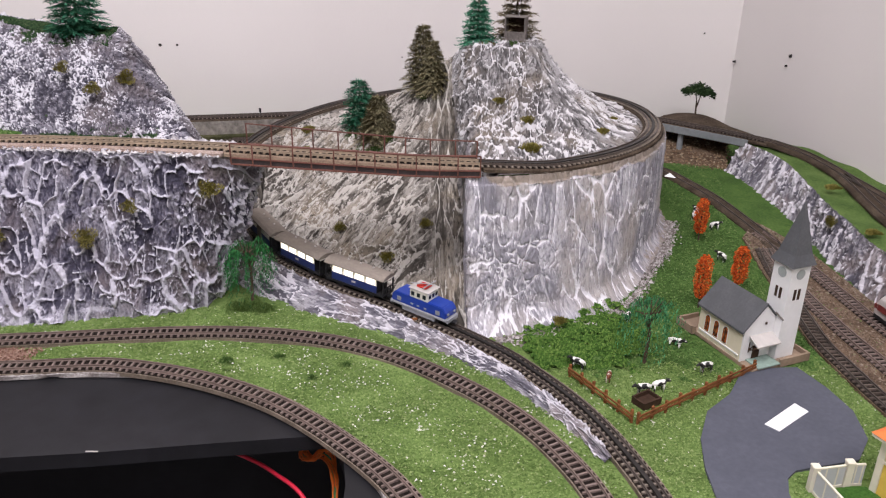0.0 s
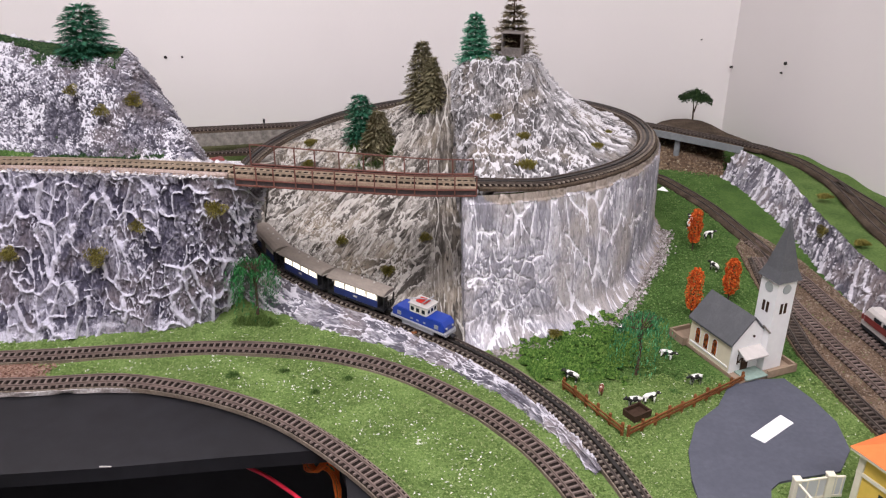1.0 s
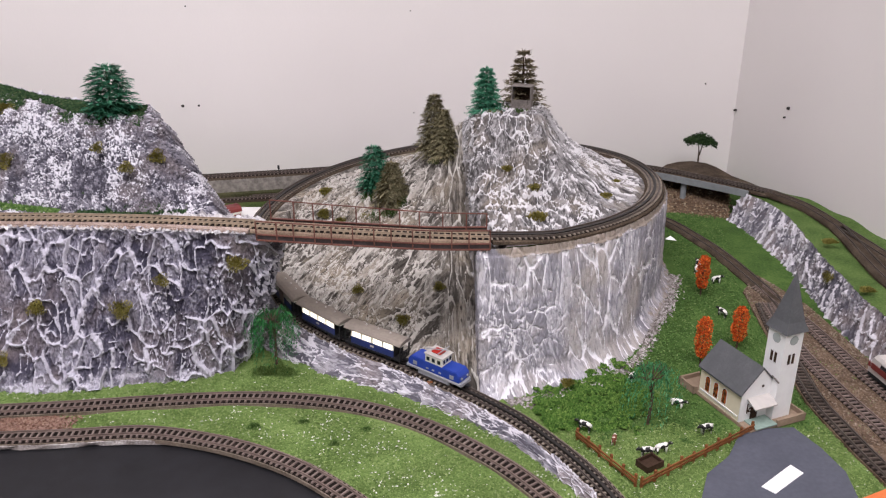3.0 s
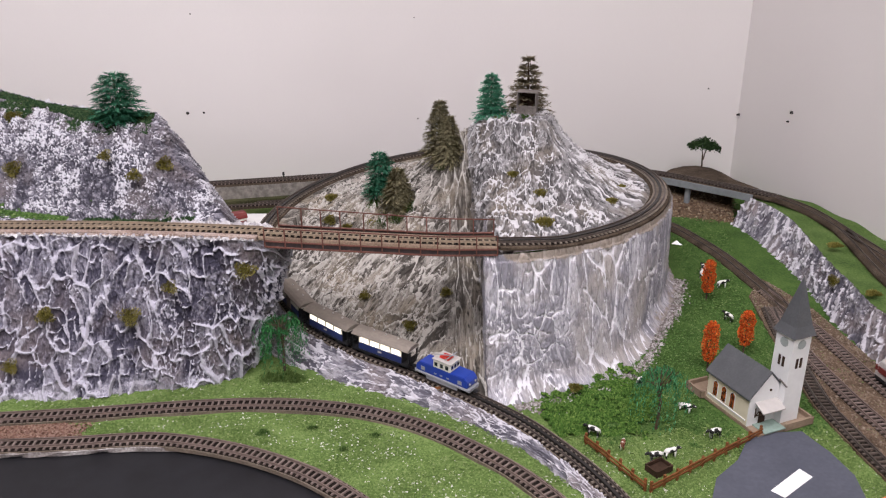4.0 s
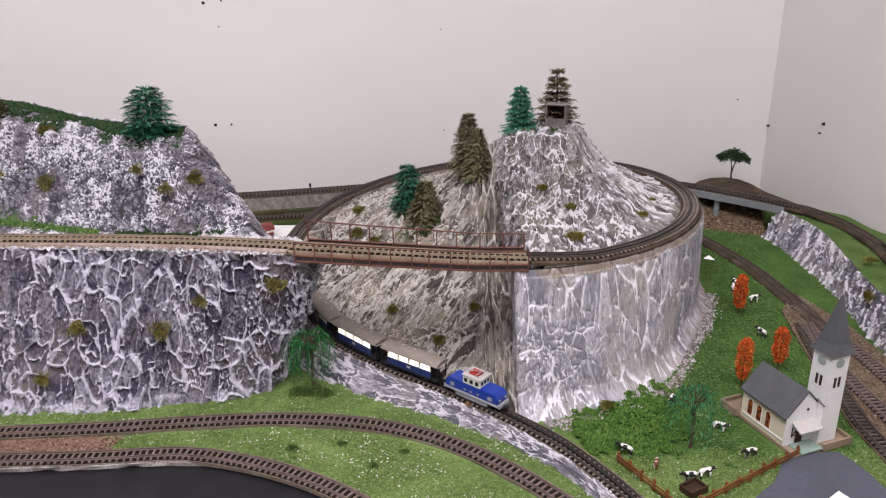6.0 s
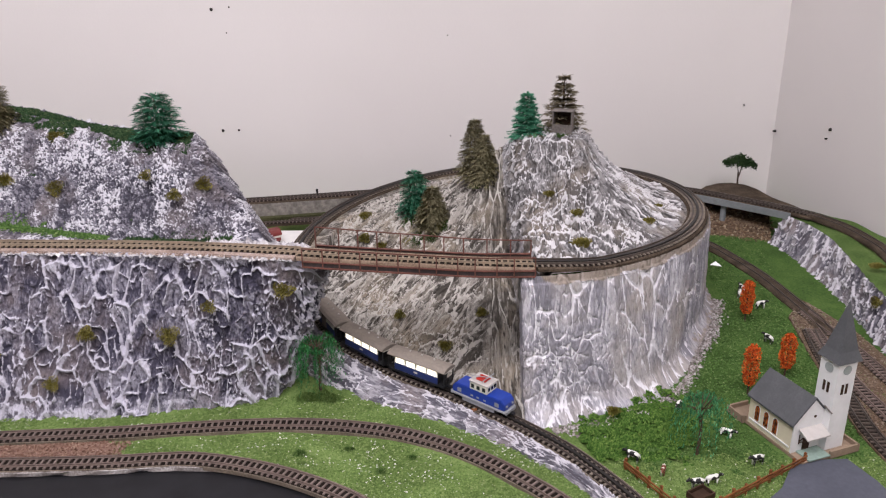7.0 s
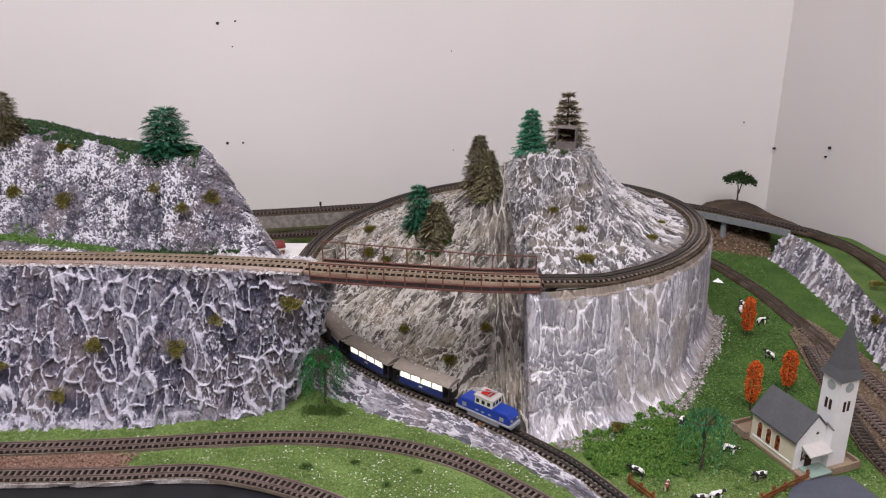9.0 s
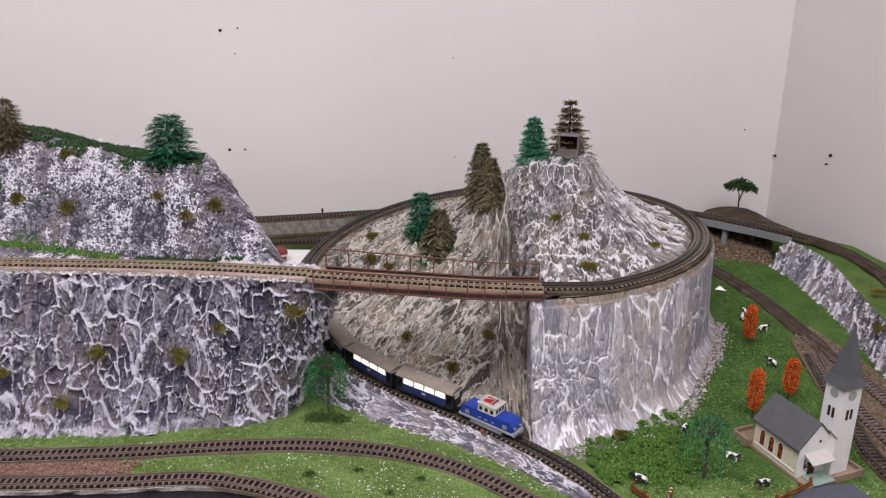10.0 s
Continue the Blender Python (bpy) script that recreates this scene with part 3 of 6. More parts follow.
sheet("yard_gravel", [(0.369, 0.40), (0.354, 0.52), (0.347, 0.566), (0.342, 0.61), (0.339, 0.65), (0.342, 0.69), (0.347, 0.74), (0.356, 0.82), (0.366, 0.9), (0.402, 0.95), (0.43, 0.86), (0.438, 0.76), (0.448, 0.6), (0.47, 0.4)], 0.0012, M_SOIL, "brown gravel ballast of the yard", "gravel")
GRAVEL_PATCH = [(-0.95, 0.586), (-0.62, 0.598), (-0.46, 0.603), (-0.372, 0.607), (-0.357, 0.618), (-0.372, 0.629), (-0.487, 0.619), (-0.62, 0.609), (-0.95, 0.588)]
sheet("gravel_patch", GRAVEL_PATCH, 0.0012, M_SOIL_RED, "reddish gravel between two tracks", "gravel")


# ---- rock faces ----
def two_line_wall(name, low, high, nu, nv, bulge, mat, cell, aspect, depth, k, label, edge_white=0.9, patch=0.3):
    """A rock face between a foot line and a crown line, with crumpled relief."""
    a = catmull(low, 0.002)
    b = catmull(high, 0.002)
    t = np.linspace(0, 1, nu)
    a = np.stack([np.interp(t, np.linspace(0, 1, len(a)), a[:, i]) for i in range(3)], 1)
    b = np.stack([np.interp(t, np.linspace(0, 1, len(b)), b[:, i]) for i in range(3)], 1)
    v = np.linspace(0, 1, nv)
    w = v ** bulge
    P = a[:, None, :] * (1 - w)[None, :, None] + b[:, None, :] * w[None, :, None]
    P[..., 2] = a[:, None, 2] * (1 - v) + b[:, None, 2] * v
    s = np.concatenate([[0], np.cumsum(np.linalg.norm(np.diff((a + b) / 2, axis=0), axis=1))])
    h = np.linalg.norm(b - a, axis=1).mean()
    U, V = np.meshgrid(s, v * h, indexing="ij")
    hgt, crest, tone = plaster(U, V, cell, aspect, k, patch=patch)
    band = fbm(U / 0.012, V / 0.006, k + 3)
    crest = np.maximum(crest, edge_white * smooth01((V / h - 0.9) / 0.09) * (0.1 + 1.1 * band))
    crest = np.maximum(crest, edge_white * smooth01((0.2 - V / h) / 0.16) * (0.1 + 0.9 * band))
    ob = relief_grid(name, P[:, ::-1], hgt[:, ::-1], crest[:, ::-1], tone[:, ::-1], depth, mat, run=(U[:, ::-1], V[:, ::-1]))
    return tagged(ob, label, "rock face", "", "structure")


LOW = [(-0.7, 0.661, -0.003), (-0.62, 0.664, -0.003), (-0.506, 0.666, -0.003), (-0.394, 0.671, -0.003), (-0.34, 0.68, -0.003), (-0.285, 0.691, -0.003), (-0.24, 0.709, -0.003), (-0.222, 0.735, -0.003), (-0.224, 0.785, 0.0), (-0.255, 0.87, 0.0)]
HIGH = [(x, y, float(bank_z(x)) - dz) for x, y, dz in ((-0.7, 0.739, -0.001), (-0.62, 0.739, -0.001), (-0.514, 0.737, -0.001), (-0.396, 0.734, -0.001), (-0.34, 0.731, -0.001), (-0.281, 0.726, -0.001), (-0.217, 0.714, 0.0), (-0.176, 0.728, 0.014), (-0.18, 0.765, 0.022), (-0.222, 0.83, 0.04))]
two_line_wall("rock_wall", LOW, HIGH, 1000, 230, 0.8, M_ROCK_LEFT, 0.0185, 1.6, 0.0085, 3, "grey plaster rock wall with white crumpled ridges")
# top of the embankment, under the upper track
bm = bmesh.new()
prism(bm, [(-0.95, 0.744), (-0.62, 0.744), (-0.4, 0.74), (-0.28, 0.732), (-0.222, 0.722), (-0.192, 0.728), (-0.192, 0.741), (-0.24, 0.762), (-0.30, 0.785), (-0.40, 0.83), (-0.62, 0.92), (-0.95, 0.95)], "z", -0.008, -0.0035)
for v_ in bm.verts:
    v_.co.z += float(bank_z(v_.co.x))
tagged(part("embankment_top", bm, soil_mat("pale_plaster", (0.28, 0.24, 0.22), (0.45, 0.41, 0.39), (0.62, 0.59, 0.58))), "pale plaster top of the rock embankment", "embankment", "", "structure")

# cylinder cliff under the loop
nth, nv = 1100, 230
TH = np.radians(np.concatenate([np.linspace(-56, 64, 960, endpoint=False), np.linspace(64, 224, 140)]))
fv = np.linspace(0, 1, nv)
arc = (TH - TH[0]) * 0.256
rim = np.array([ring_point(th) for th in TH])
out = np.array([ring_point(th, 1.0) for th in TH]) - rim
front = smooth01((-TH - 0.05) / 0.45)[:, None]
wob = 0.008 * (fbm(arc * 9, np.full(nth, 0.5), 5) - 0.5)[:, None]
spread = 0.0135 + (0.005 + 0.023 * front) * fv + (0.016 + 0.004 * front) * np.clip((fv - 0.84) / 0.16, 0, 1) ** 2 + wob * fv * 2 + np.where(fv > 0.05, 0.002, 0)
P = rim[:, None, :] + out[:, None, :] * spread[..., None]
P[..., 2] = (rim[:, None, 2] - 0.001) * (1 - fv) - 0.003 * fv
nb = 90
back = np.zeros((nb, nv, 3))
for i in range(nb):
    g = 1 - i / nb
    back[i] = P[0]
    back[i, :, 0] += -0.004 * math.sin(math.pi * min(1, g * 3) / 2) + 0.012 * g
    back[i, :, 1] += 0.12 * g
P = np.concatenate([back, P])
arc = np.concatenate([np.linspace(-0.12, 0, nb, endpoint=False), arc])
U, V = np.meshgrid(arc, fv * 0.15, indexing="ij")
h1, c1, t1 = plaster(U, V, 0.016, 4.4, 21, 0.7, 0.085, 0.05, 0.5, 0.16, 0.0014, (1.0, 0.7, 0.35), 0.08)
h2, c2, t2 = plaster(U, V, 0.02, 1.9, 27, 1.0, 0.085, 0.05, 0.5, 0.25, 0.0014, (1.0, 0.75, 0.45), 0.15)
h3, c3, t3 = plaster(U, V, 0.0115, 7.0, 33, 0.7, 0.095, 0.05, 0.5, 0.16, 0.0014, (1.0, 0.7, 0.35), 0.08)
web_ = smooth01((0.13 - U) / 0.06) * smooth01((V - 0.03) / 0.05)
drip = smooth01((U - 0.22) / 0.1)
mix3 = [a * (1 - web_) * (1 - drip) + b * web_ + c * drip for a, b, c in ((h1, h2, h3), (c1, c2, c3), (t1, t2, t3))]
side = smooth01((0.006 - U) / 0.006)
rim_dirt = smooth01((0.014 - V + 0.012 * (fbm(U / 0.02, V / 0.01, 91) - 0.47)) / 0.012) * smooth01((U - 0.01) / 0.02)
foot_dirt = 0.55 * smooth01((V - 0.125 + 0.02 * (fbm(U / 0.03, V / 0.02, 93) - 0.47)) / 0.02) * smooth01((U - 0.16) / 0.08)
relief_grid("cliff", P, mix3[0], mix3[1] * (1 - 0.5 * side), np.clip(mix3[2] - 0.25 * side, 0, 1), 0.0045, M_ROCK_CLIFF, run=(U, V), dirt=np.maximum(rim_dirt, foot_dirt))
tagged(bpy.data.objects["cliff"], "pale grey plaster cliff with white vertical streaks", "rock face", "", "structure")


# ---- the peak ----
def ring_coords(x, y):
    c, s = math.cos(RR), math.sin(RR)
    dx, dy = x - RC[0], y - RC[1]
    a, b = (dx * c + dy * s) / RX, (-dx * s + dy * c) / RY
    th = np.arctan2(b, a)
    th = np.where(th < -math.pi / 2 - 0.17, th + math.tau, th)
    return np.hypot(a, b), th


def hill_z(x, y):
    rho, th = ring_coords(x, y)
    zr = 0.1552 - 0.0864 * (th + math.pi / 2) / math.tau - 0.0045
    zi = 0.122 + (zr - 0.122) * smooth01(rho)
    r = np.hypot((x - 0.080) * np.where(x > 0.08, 1.18, 0.82), (y - 0.968) * 0.95)
    zc = np.interp(r, [0, 0.043, 0.06, 0.085, 0.11, 0.145, 0.19, 0.3], [0.2155, 0.2145, 0.193, 0.170, 0.154, 0.142, 0.132, 0.09])
    right = np.maximum(zi, zc) + 0.004 * np.exp(-((zi - zc) / 0.008) ** 2)
    right = zi + (right - zi) * smooth01((0.96 - rho) / 0.28)
    right = np.where(rho > 0.93, zr, right)
    d = (x - 0.002) * 0.61 + (y - 0.664) * 0.79
    slope = 0.004 + 0.62 * (d - 0.02)
    shoulder = np.interp(np.hypot(x + 0.014, y - 0.975), [0, 0.03, 0.06, 0.1, 0.16], [0.168, 0.164, 0.15, 0.118, 0.09])
    zl = np.maximum(np.minimum(zi, 0.125), shoulder)
    left = -0.012 * np.log(np.exp(-np.clip(slope, -0.3, 0.3) / 0.012) + np.exp(-zl / 0.012))
    spur = np.interp(np.hypot(x - 0.022, (y - 1.0) * 0.8), [0, 0.015, 0.04, 0.062, 0.1, 0.2, 0.4], [0.195, 0.187, 0.163, 0.141, 0.1, -0.03, -0.3])
    left = np.maximum(left, spur)
    left = np.where((rho > 0.93) & (th > 2.4), left + (zr - left) * smooth01((3.98 - th) / 0.2), left)
    xc = np.interp(y, [0.64, 0.72, 0.80, 0.90, 1.0, 1.1], [0.05, 0.045, 0.034, 0.028, 0.03, 0.03])
    f = smooth01((x - xc + 0.016) / 0.022)
    return left * (1 - f) + right * f


nx, ny = 760, 800
X, Y = np.meshgrid(np.linspace(-0.262, 0.275, nx), np.linspace(0.645, 1.255, ny), indexing="ij")
Zh = hill_z(X, Y)
rho, th = ring_coords(X, Y)
d = (X - 0.002) * 0.61 + (Y - 0.664) * 0.79
keep = np.where((X > 0.05) | ((th > -0.95) & (th < 3.95)), rho < 1.05, d > 0.013)
keep &= (Zh > -0.02) & ~((X > 0.045) & (Y < 0.72) & (rho > 1.045))
ang = np.arctan2(Y - 0.968, X - 0.080)
R = np.hypot(X - 0.080, Y - 0.968)
h1, c1, t1 = plaster((ang + 1.57) * (0.02 + 0.85 * R), 0.6 * R + 0.9 * (0.2155 - Zh), 0.0118, 1.7, 61, 1.1, 0.09, 0.05, 0.5, 0.22)
h3, c3, t3 = plaster(ang * 0.1, R, 0.009, 7.0, 67, 0.7, 0.13, 0.05, 0.5, 0.35)
fan = smooth01((ang + 1.25) / 0.5)
h1, c1, t1 = h1 * (1 - fan) + h3 * fan, c1 * (1 - fan) + c3 * fan, t1 * (1 - fan) + t3 * fan
fold = fbm(ang * 0.11 / 0.011, R / 0.16, 69, 3)
h1, c1 = h1 + (0.5 + 0.7 * fan) * (fold - 0.45) * smooth01((R - 0.03) / 0.03), np.clip(c1 * (1 - 0.25 * fan) + 0.5 * (fold - 0.45), 0, 1)
left_u, left_v = -X * 0.7 + Y * 0.71, X * 0.71 + Y * 0.7
h2, c2, t2 = plaster(left_u, left_v, 0.0125, 2.3, 83, 1.9, 0.085, 0.1, 0.5, 0.3)
h4, c4, t4 = plaster(X, Y, 0.0105, 6.0, 89, 1.0, 0.09, 0.15, 0.5, 0.25)
rgt = smooth01((X + 0.03) / 0.04)
h2, c2, t2 = h2 * (1 - rgt) + h4 * rgt, c2 * (1 - rgt) + c4 * rgt, t2 * (1 - rgt) + t4 * rgt
wcone = smooth01((X - np.interp(Y, [0.64, 0.80, 0.90, 1.3], [0.035, 0.018, 0.012, 0.01])) / 0.012)
inner = smooth01((0.95 - rho) / 0.04)
hh = (h1 * wcone + h2 * (1 - wcone))
cc = c1 * wcone + c2 * (1 - wcone)
tt = t1 * wcone + t2 * (1 - wcone)
inner = np.where((rho > 0.9) & (th < 4.0) & (th > -0.95), inner, 1.0)
P = np.stack([X, Y, Zh], -1)
M_ROCK_PEAK = rock("rock_peak_ridged", (0.1, 0.094, 0.096), (0.2, 0.192, 0.195), (0.32, 0.308, 0.315), (0.66, 0.645, 0.665), -0.05, (0.24, 0.205, 0.17), 0.12, 0.95, 380, 0.6, 0.0012)
crease = np.interp(Y, [0.64, 0.72, 0.80, 0.90, 1.0, 1.3], [0.04, 0.035, 0.02, 0.014, 0.016, 0.016])
# Groove along the crease: cut lower, darker in tone, with less white.
groove = np.exp(-(((X - crease - 0.001) / 0.0035) ** 2)) * smooth01((Zh - 0.02) / 0.02) * smooth01((0.955 - Y) / 0.03)
hh, cc, tt = hh - 0.7 * groove, np.clip(cc - 0.4 * groove, 0, 1), np.clip(tt - 0.35 * groove, 0, 1)
relief_grid("peak", P, hh * inner + 0.4 * (1 - inner), cc * inner, tt, 0.0078, M_ROCK_PEAK, keep & (X > crease - 0.002), run=(ang * 0.1, R))
relief_grid("slope", P, hh * inner + 0.4 * (1 - inner), cc * inner, tt, 0.0078, M_ROCK_SLOPE, keep & (X < crease), run=(left_u * (1 - rgt) + X * rgt, left_v * (1 - rgt) + Y * rgt))
tagged(bpy.data.objects["slope"], "beige-grey wrinkled plaster slope below the bridge", "rock face", "", "structure")
tagged(bpy.data.objects["peak"], "plaster mountain peak with white ridges inside the track loop", "mountain", "", "structure")

# ---- rock strip on the near side of the rack track ----
cl = catmull(C_PTS, 0.0015)
cl = cl[cl[:, 1] > 0.485]
nrm = normals2d(cl)
sgn = -1 if (nrm[len(nrm) // 2] @ np.array([0.6, 0.8])) > 0 else 1
f = np.linspace(0, 1, 40)
run = np.linspace(0, 1, len(cl))
wd = np.interp(run, [0, 0.12, 0.3, 0.55, 0.75, 0.9, 1], [0.004, 0.012, 0.018, 0.028, 0.04, 0.055, 0.05])
P = np.zeros((len(cl), 40, 3))
for j, ff in enumerate(f):
    o = sgn * (0.011 + wd * ff)
    P[:, j, 0] = cl[:, 0] + nrm[:, 0] * o
    P[:, j, 1] = cl[:, 1] + nrm[:, 1] * o
    P[:, j, 2] = (cl[:, 2] + 0.0015) * (1 - ff) - 0.003 * ff + 0.003 * math.sin(math.pi * ff)
U, V = np.meshgrid(run * 0.5, f * 0.04, indexing="ij")
h1, c1, t1 = plaster(V, U, 0.012, 1.8, 29, 1.2, 0.1, 0.2, 0.5, 0.3)
relief_grid("rock_strip", P, h1, c1, t1, 0.006, M_ROCK_TERRACE, run=(V, U))
tagged(bpy.data.objects["rock_strip"], "low pale rock bank beside the rack track", "rock face", "", "structure")


# ---- upper hill on the embankment ----
def left_z(x, y):
    yb = np.interp(x, [-0.95, -0.65, -0.56, -0.41, -0.33, -0.25], [0.85, 0.84, 0.826, 0.782, 0.768, 0.764])
    rise = np.interp(x, [-0.65, -0.5, -0.4, -0.33], [0.12, 0.115, 0.085, 0.085])
    zp = np.interp(x, [-0.95, -0.65, -0.56, -0.49, -0.41, -0.33], [0.257, 0.257, 0.25, 0.238, 0.232, 0.233])
    yk = np.interp(x, [-0.65, -0.56, -0.46, -0.33], [0.98, 0.965, 0.93, 0.9])
    zp = zp - 1.2 * np.clip(y - yk, 0, 1)
    u = np.clip((y - yb) / rise, 0, 1)
    f1 = 0.55 * u + 0.45 * smooth01(u * 1.25)
    xr = -0.249 - 0.35 * np.clip(y - 0.775, 0, 1)
    v = (xr - x) / 0.066
    f2 = np.where(v > 0, np.minimum(1, 1.15 * np.clip(v, 0, 1) ** 0.9), 0)
    zb = bank_z(x) - 0.002
    z = zb + np.maximum(zp - zb, -0.12) * f1 * f2
    return np.where(v < 0, np.minimum(zb, np.maximum(zp, 0.027)) + v * 0.12, z)


X, Y = np.meshgrid(np.linspace(-0.75, -0.2, 660), np.linspace(0.755, 1.03, 320), indexing="ij")
Zl = left_z(X, Y)
gone = (X > -0.36) & (Y > 0.885) | (X > -0.3) & (Y > 0.86)
h1, c1, t1 = plaster(X + 0.25 * Zl, Y + Zl, 0.0065, 1.4, 101, 1.1, 0.17, 0.0, 0.5, 0.35, 0.0011, (0.8, 0.9, 0.8))
big = fbm(X / 0.035, (Y + Zl) / 0.06, 109)
flute = fbm((X + 0.25 * Zl) / 0.009, (Y + Zl) / 0.07, 111, 3)
relief_grid("rock_hill", np.stack([X, Y, Zl], -1), h1 + 1.3 * flute, np.clip(c1 * (0.58 + 0.45 * smooth01((big + 0.5 * flute - 0.5) / 0.4)) + 0.45 * (flute - 0.44), 0, 1), t1, 0.006 * (1 - 0.75 * smooth01((1 / np.sqrt(1 + np.gradient(Zl, X[:, 0], axis=0) ** 2 + np.gradient(Zl, Y[0], axis=1) ** 2) - 0.85) / 0.1)), M_ROCK_HILL, (Zl > 0.06) & ~(gone & (Zl < 0.2)), run=(X + 0.25 * Zl, Y + Zl))
tagged(bpy.data.objects["rock_hill"], "speckled grey and white rock hill above the upper track", "mountain", "", "structure")

# ---- terrace along the east wall ----
LOW = [(0.432, 1.165, -0.003), (0.441, 1.14, -0.003), (0.446, 1.097, -0.003), (0.452, 1.01, -0.003), (0.452, 0.935, -0.003), (0.443, 0.853, -0.003), (0.44, 0.77, -0.003), (0.452, 0.68, -0.003), (0.47, 0.5, -0.003), (0.49, 0.36, -0.003)]
HIGH = [(0.456, 1.172, 0.044), (0.461, 1.15, 0.044), (0.47, 1.12, 0.045), (0.478, 1.06, 0.045), (0.471, 0.981, 0.045), (0.461, 0.904, 0.045), (0.457, 0.837, 0.046), (0.453, 0.777, 0.046), (0.462, 0.68, 0.046), (0.48, 0.5, 0.046), (0.5, 0.36, 0.046)]
two_line_wall("terrace_rock_wall", LOW, HIGH, 560, 60, 0.9, M_ROCK_TERRACE, 0.014, 2.6, 0.007, 151, "grey and white plaster rock wall below the terrace", 0.3)
verts, faces = [], []
hi = catmull(HIGH, 0.01)
for x, y, z in hi:
    xe = min(0.515 + (1.425 - y) * 0.12 - 0.001, float(np.interp(y, [0.96, 1.047, 1.128, 1.183, 1.21], [0.58, 0.556, 0.534, 0.5, 0.467])))
    xe = max(xe, x + 0.004)
    for t in np.linspace(0, 1, 14):
        verts.append((x + (xe - x) * t, y, z - 0.002 + 0.004 * t * t + 0.0012 * math.sin(y * 70 + t * 5)))
for i in range(len(hi) - 1):
    for j in range(13):
        faces.append((i * 14 + j, i * 14 + j + 1, (i + 1) * 14 + j + 1, (i + 1) * 14 + j))
tagged(mesh_object("terrace", verts, faces, M_GRASS_MID, smooth=True), "grass terrace along the wall", "ground", "", "structure")
BACK = [(-0.95, 1.10, 0.056), (-0.6, 1.165, 0.056), (-0.386, 1.206, 0.056), (-0.282, 1.231, 0.055), (-0.1, 1.275, 0.054), (0.1, 1.305, 0.052), (0.24, 1.305, 0.05), (0.333, 1.281, 0.048), (0.41, 1.225, 0.047), (0.455, 1.185, 0.047), (0.489, 1.15, 0.047),
        (0.511, 1.10, 0.047), (0.521, 1.05, 0.047), (0.527, 0.977, 0.047), (0.534, 0.9, 0.047), (0.545, 0.75, 0.047), (0.56, 0.55, 0.047)]
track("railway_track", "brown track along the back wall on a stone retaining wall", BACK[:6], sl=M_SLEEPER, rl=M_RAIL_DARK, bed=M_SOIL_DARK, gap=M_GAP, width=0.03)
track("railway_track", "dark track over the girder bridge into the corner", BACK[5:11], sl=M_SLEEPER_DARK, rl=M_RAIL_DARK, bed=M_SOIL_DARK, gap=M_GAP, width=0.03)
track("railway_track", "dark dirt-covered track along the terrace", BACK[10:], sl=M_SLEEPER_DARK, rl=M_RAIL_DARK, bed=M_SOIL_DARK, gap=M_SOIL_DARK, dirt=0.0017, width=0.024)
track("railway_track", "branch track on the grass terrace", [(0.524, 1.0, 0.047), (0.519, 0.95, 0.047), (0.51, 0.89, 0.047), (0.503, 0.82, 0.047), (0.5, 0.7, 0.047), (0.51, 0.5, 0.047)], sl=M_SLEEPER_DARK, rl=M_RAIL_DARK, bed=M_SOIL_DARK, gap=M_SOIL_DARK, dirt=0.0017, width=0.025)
track("railway_track", "lower track along the back wall", [(-0.95, 1.08, 0.026), (-0.6, 1.14, 0.026), (-0.367, 1.184, 0.026), (-0.25, 1.205, 0.026), (-0.1, 1.245, 0.026)], sl=M_SLEEPER, rl=M_RAIL_DARK, bed=M_SOIL_DARK)

tagged(part("corner_earth", prism(bmesh.new(), [(0.352, 1.287), (0.41, 1.237), (0.455, 1.198), (0.47, 1.17), (0.492, 1.18), (0.48, 1.215), (0.464, 1.25), (0.455, 1.30), (0.445, 1.325), (0.425, 1.338), (0.4, 1.335), (0.375, 1.318)], "z", 0.03, 0.0455), M_SOIL_DARK), "brown earth shelf in the corner of the walls", "earth", "", "structure")


# ---- more materials ----
M_BLUE = plain("blue_enamel", (0.012, 0.045, 0.32), 0.35, 0.5, 0, 0.12, 200, 0.00005)
M_NAVY = plain("navy_enamel", (0.012, 0.025, 0.13), 0.4, 0.5, 0, 0.15, 200, 0.00005)
M_CREAM = plain("cream_enamel", (0.72, 0.7, 0.62), 0.45, 0.4, 0, 0.06, 300, 0.00005)
M_ROOF_GREY = plain("grey_brown_roof", (0.25, 0.215, 0.185), 0.75, 0.2, 0, 0.15, 300)
M_BLACK_PLASTIC = plain("black_plastic", (0.014, 0.014, 0.016), 0.5, 0.4, 0, 0.2, 400)
M_SILVER = plain("silver_grey_frame", (0.36, 0.37, 0.4), 0.45, 0.4, 0.3, 0.12, 300)
M_RED = plain("red_enamel", (0.5, 0.03, 0.02), 0.4, 0.5, 0, 0.1, 300)
M_WINDOW = plain("dark_glazing", (0.02, 0.025, 0.03), 0.15, 0.6, 0, 0.1, 100, 0.0)
k = Mat("lit_window", 0.4)
k.b.inputs["Emission Color"].default_value = (1.0, 0.9, 0.72, 1)
k.b.inputs["Emission Strength"].default_value = 2.4
M_LIT = k.done((0.8, 0.76, 0.66))
M_CHURCH = plain("cream_church_wall", (0.66, 0.6, 0.46), 0.8, 0.2, 0, 0.05, 200)
M_CHURCH_WHITE = plain("white_church_wall", (0.74, 0.74, 0.74), 0.8, 0.2, 0, 0.04, 200)
M_SLATE = plain("slate_roof", (0.085, 0.088, 0.095), 0.7, 0.3, 0, 0.15, 500)
M_CLOCK = plain("grey_clock_face", (0.33, 0.36, 0.35), 0.6, 0.3, 0, 0.1, 500)
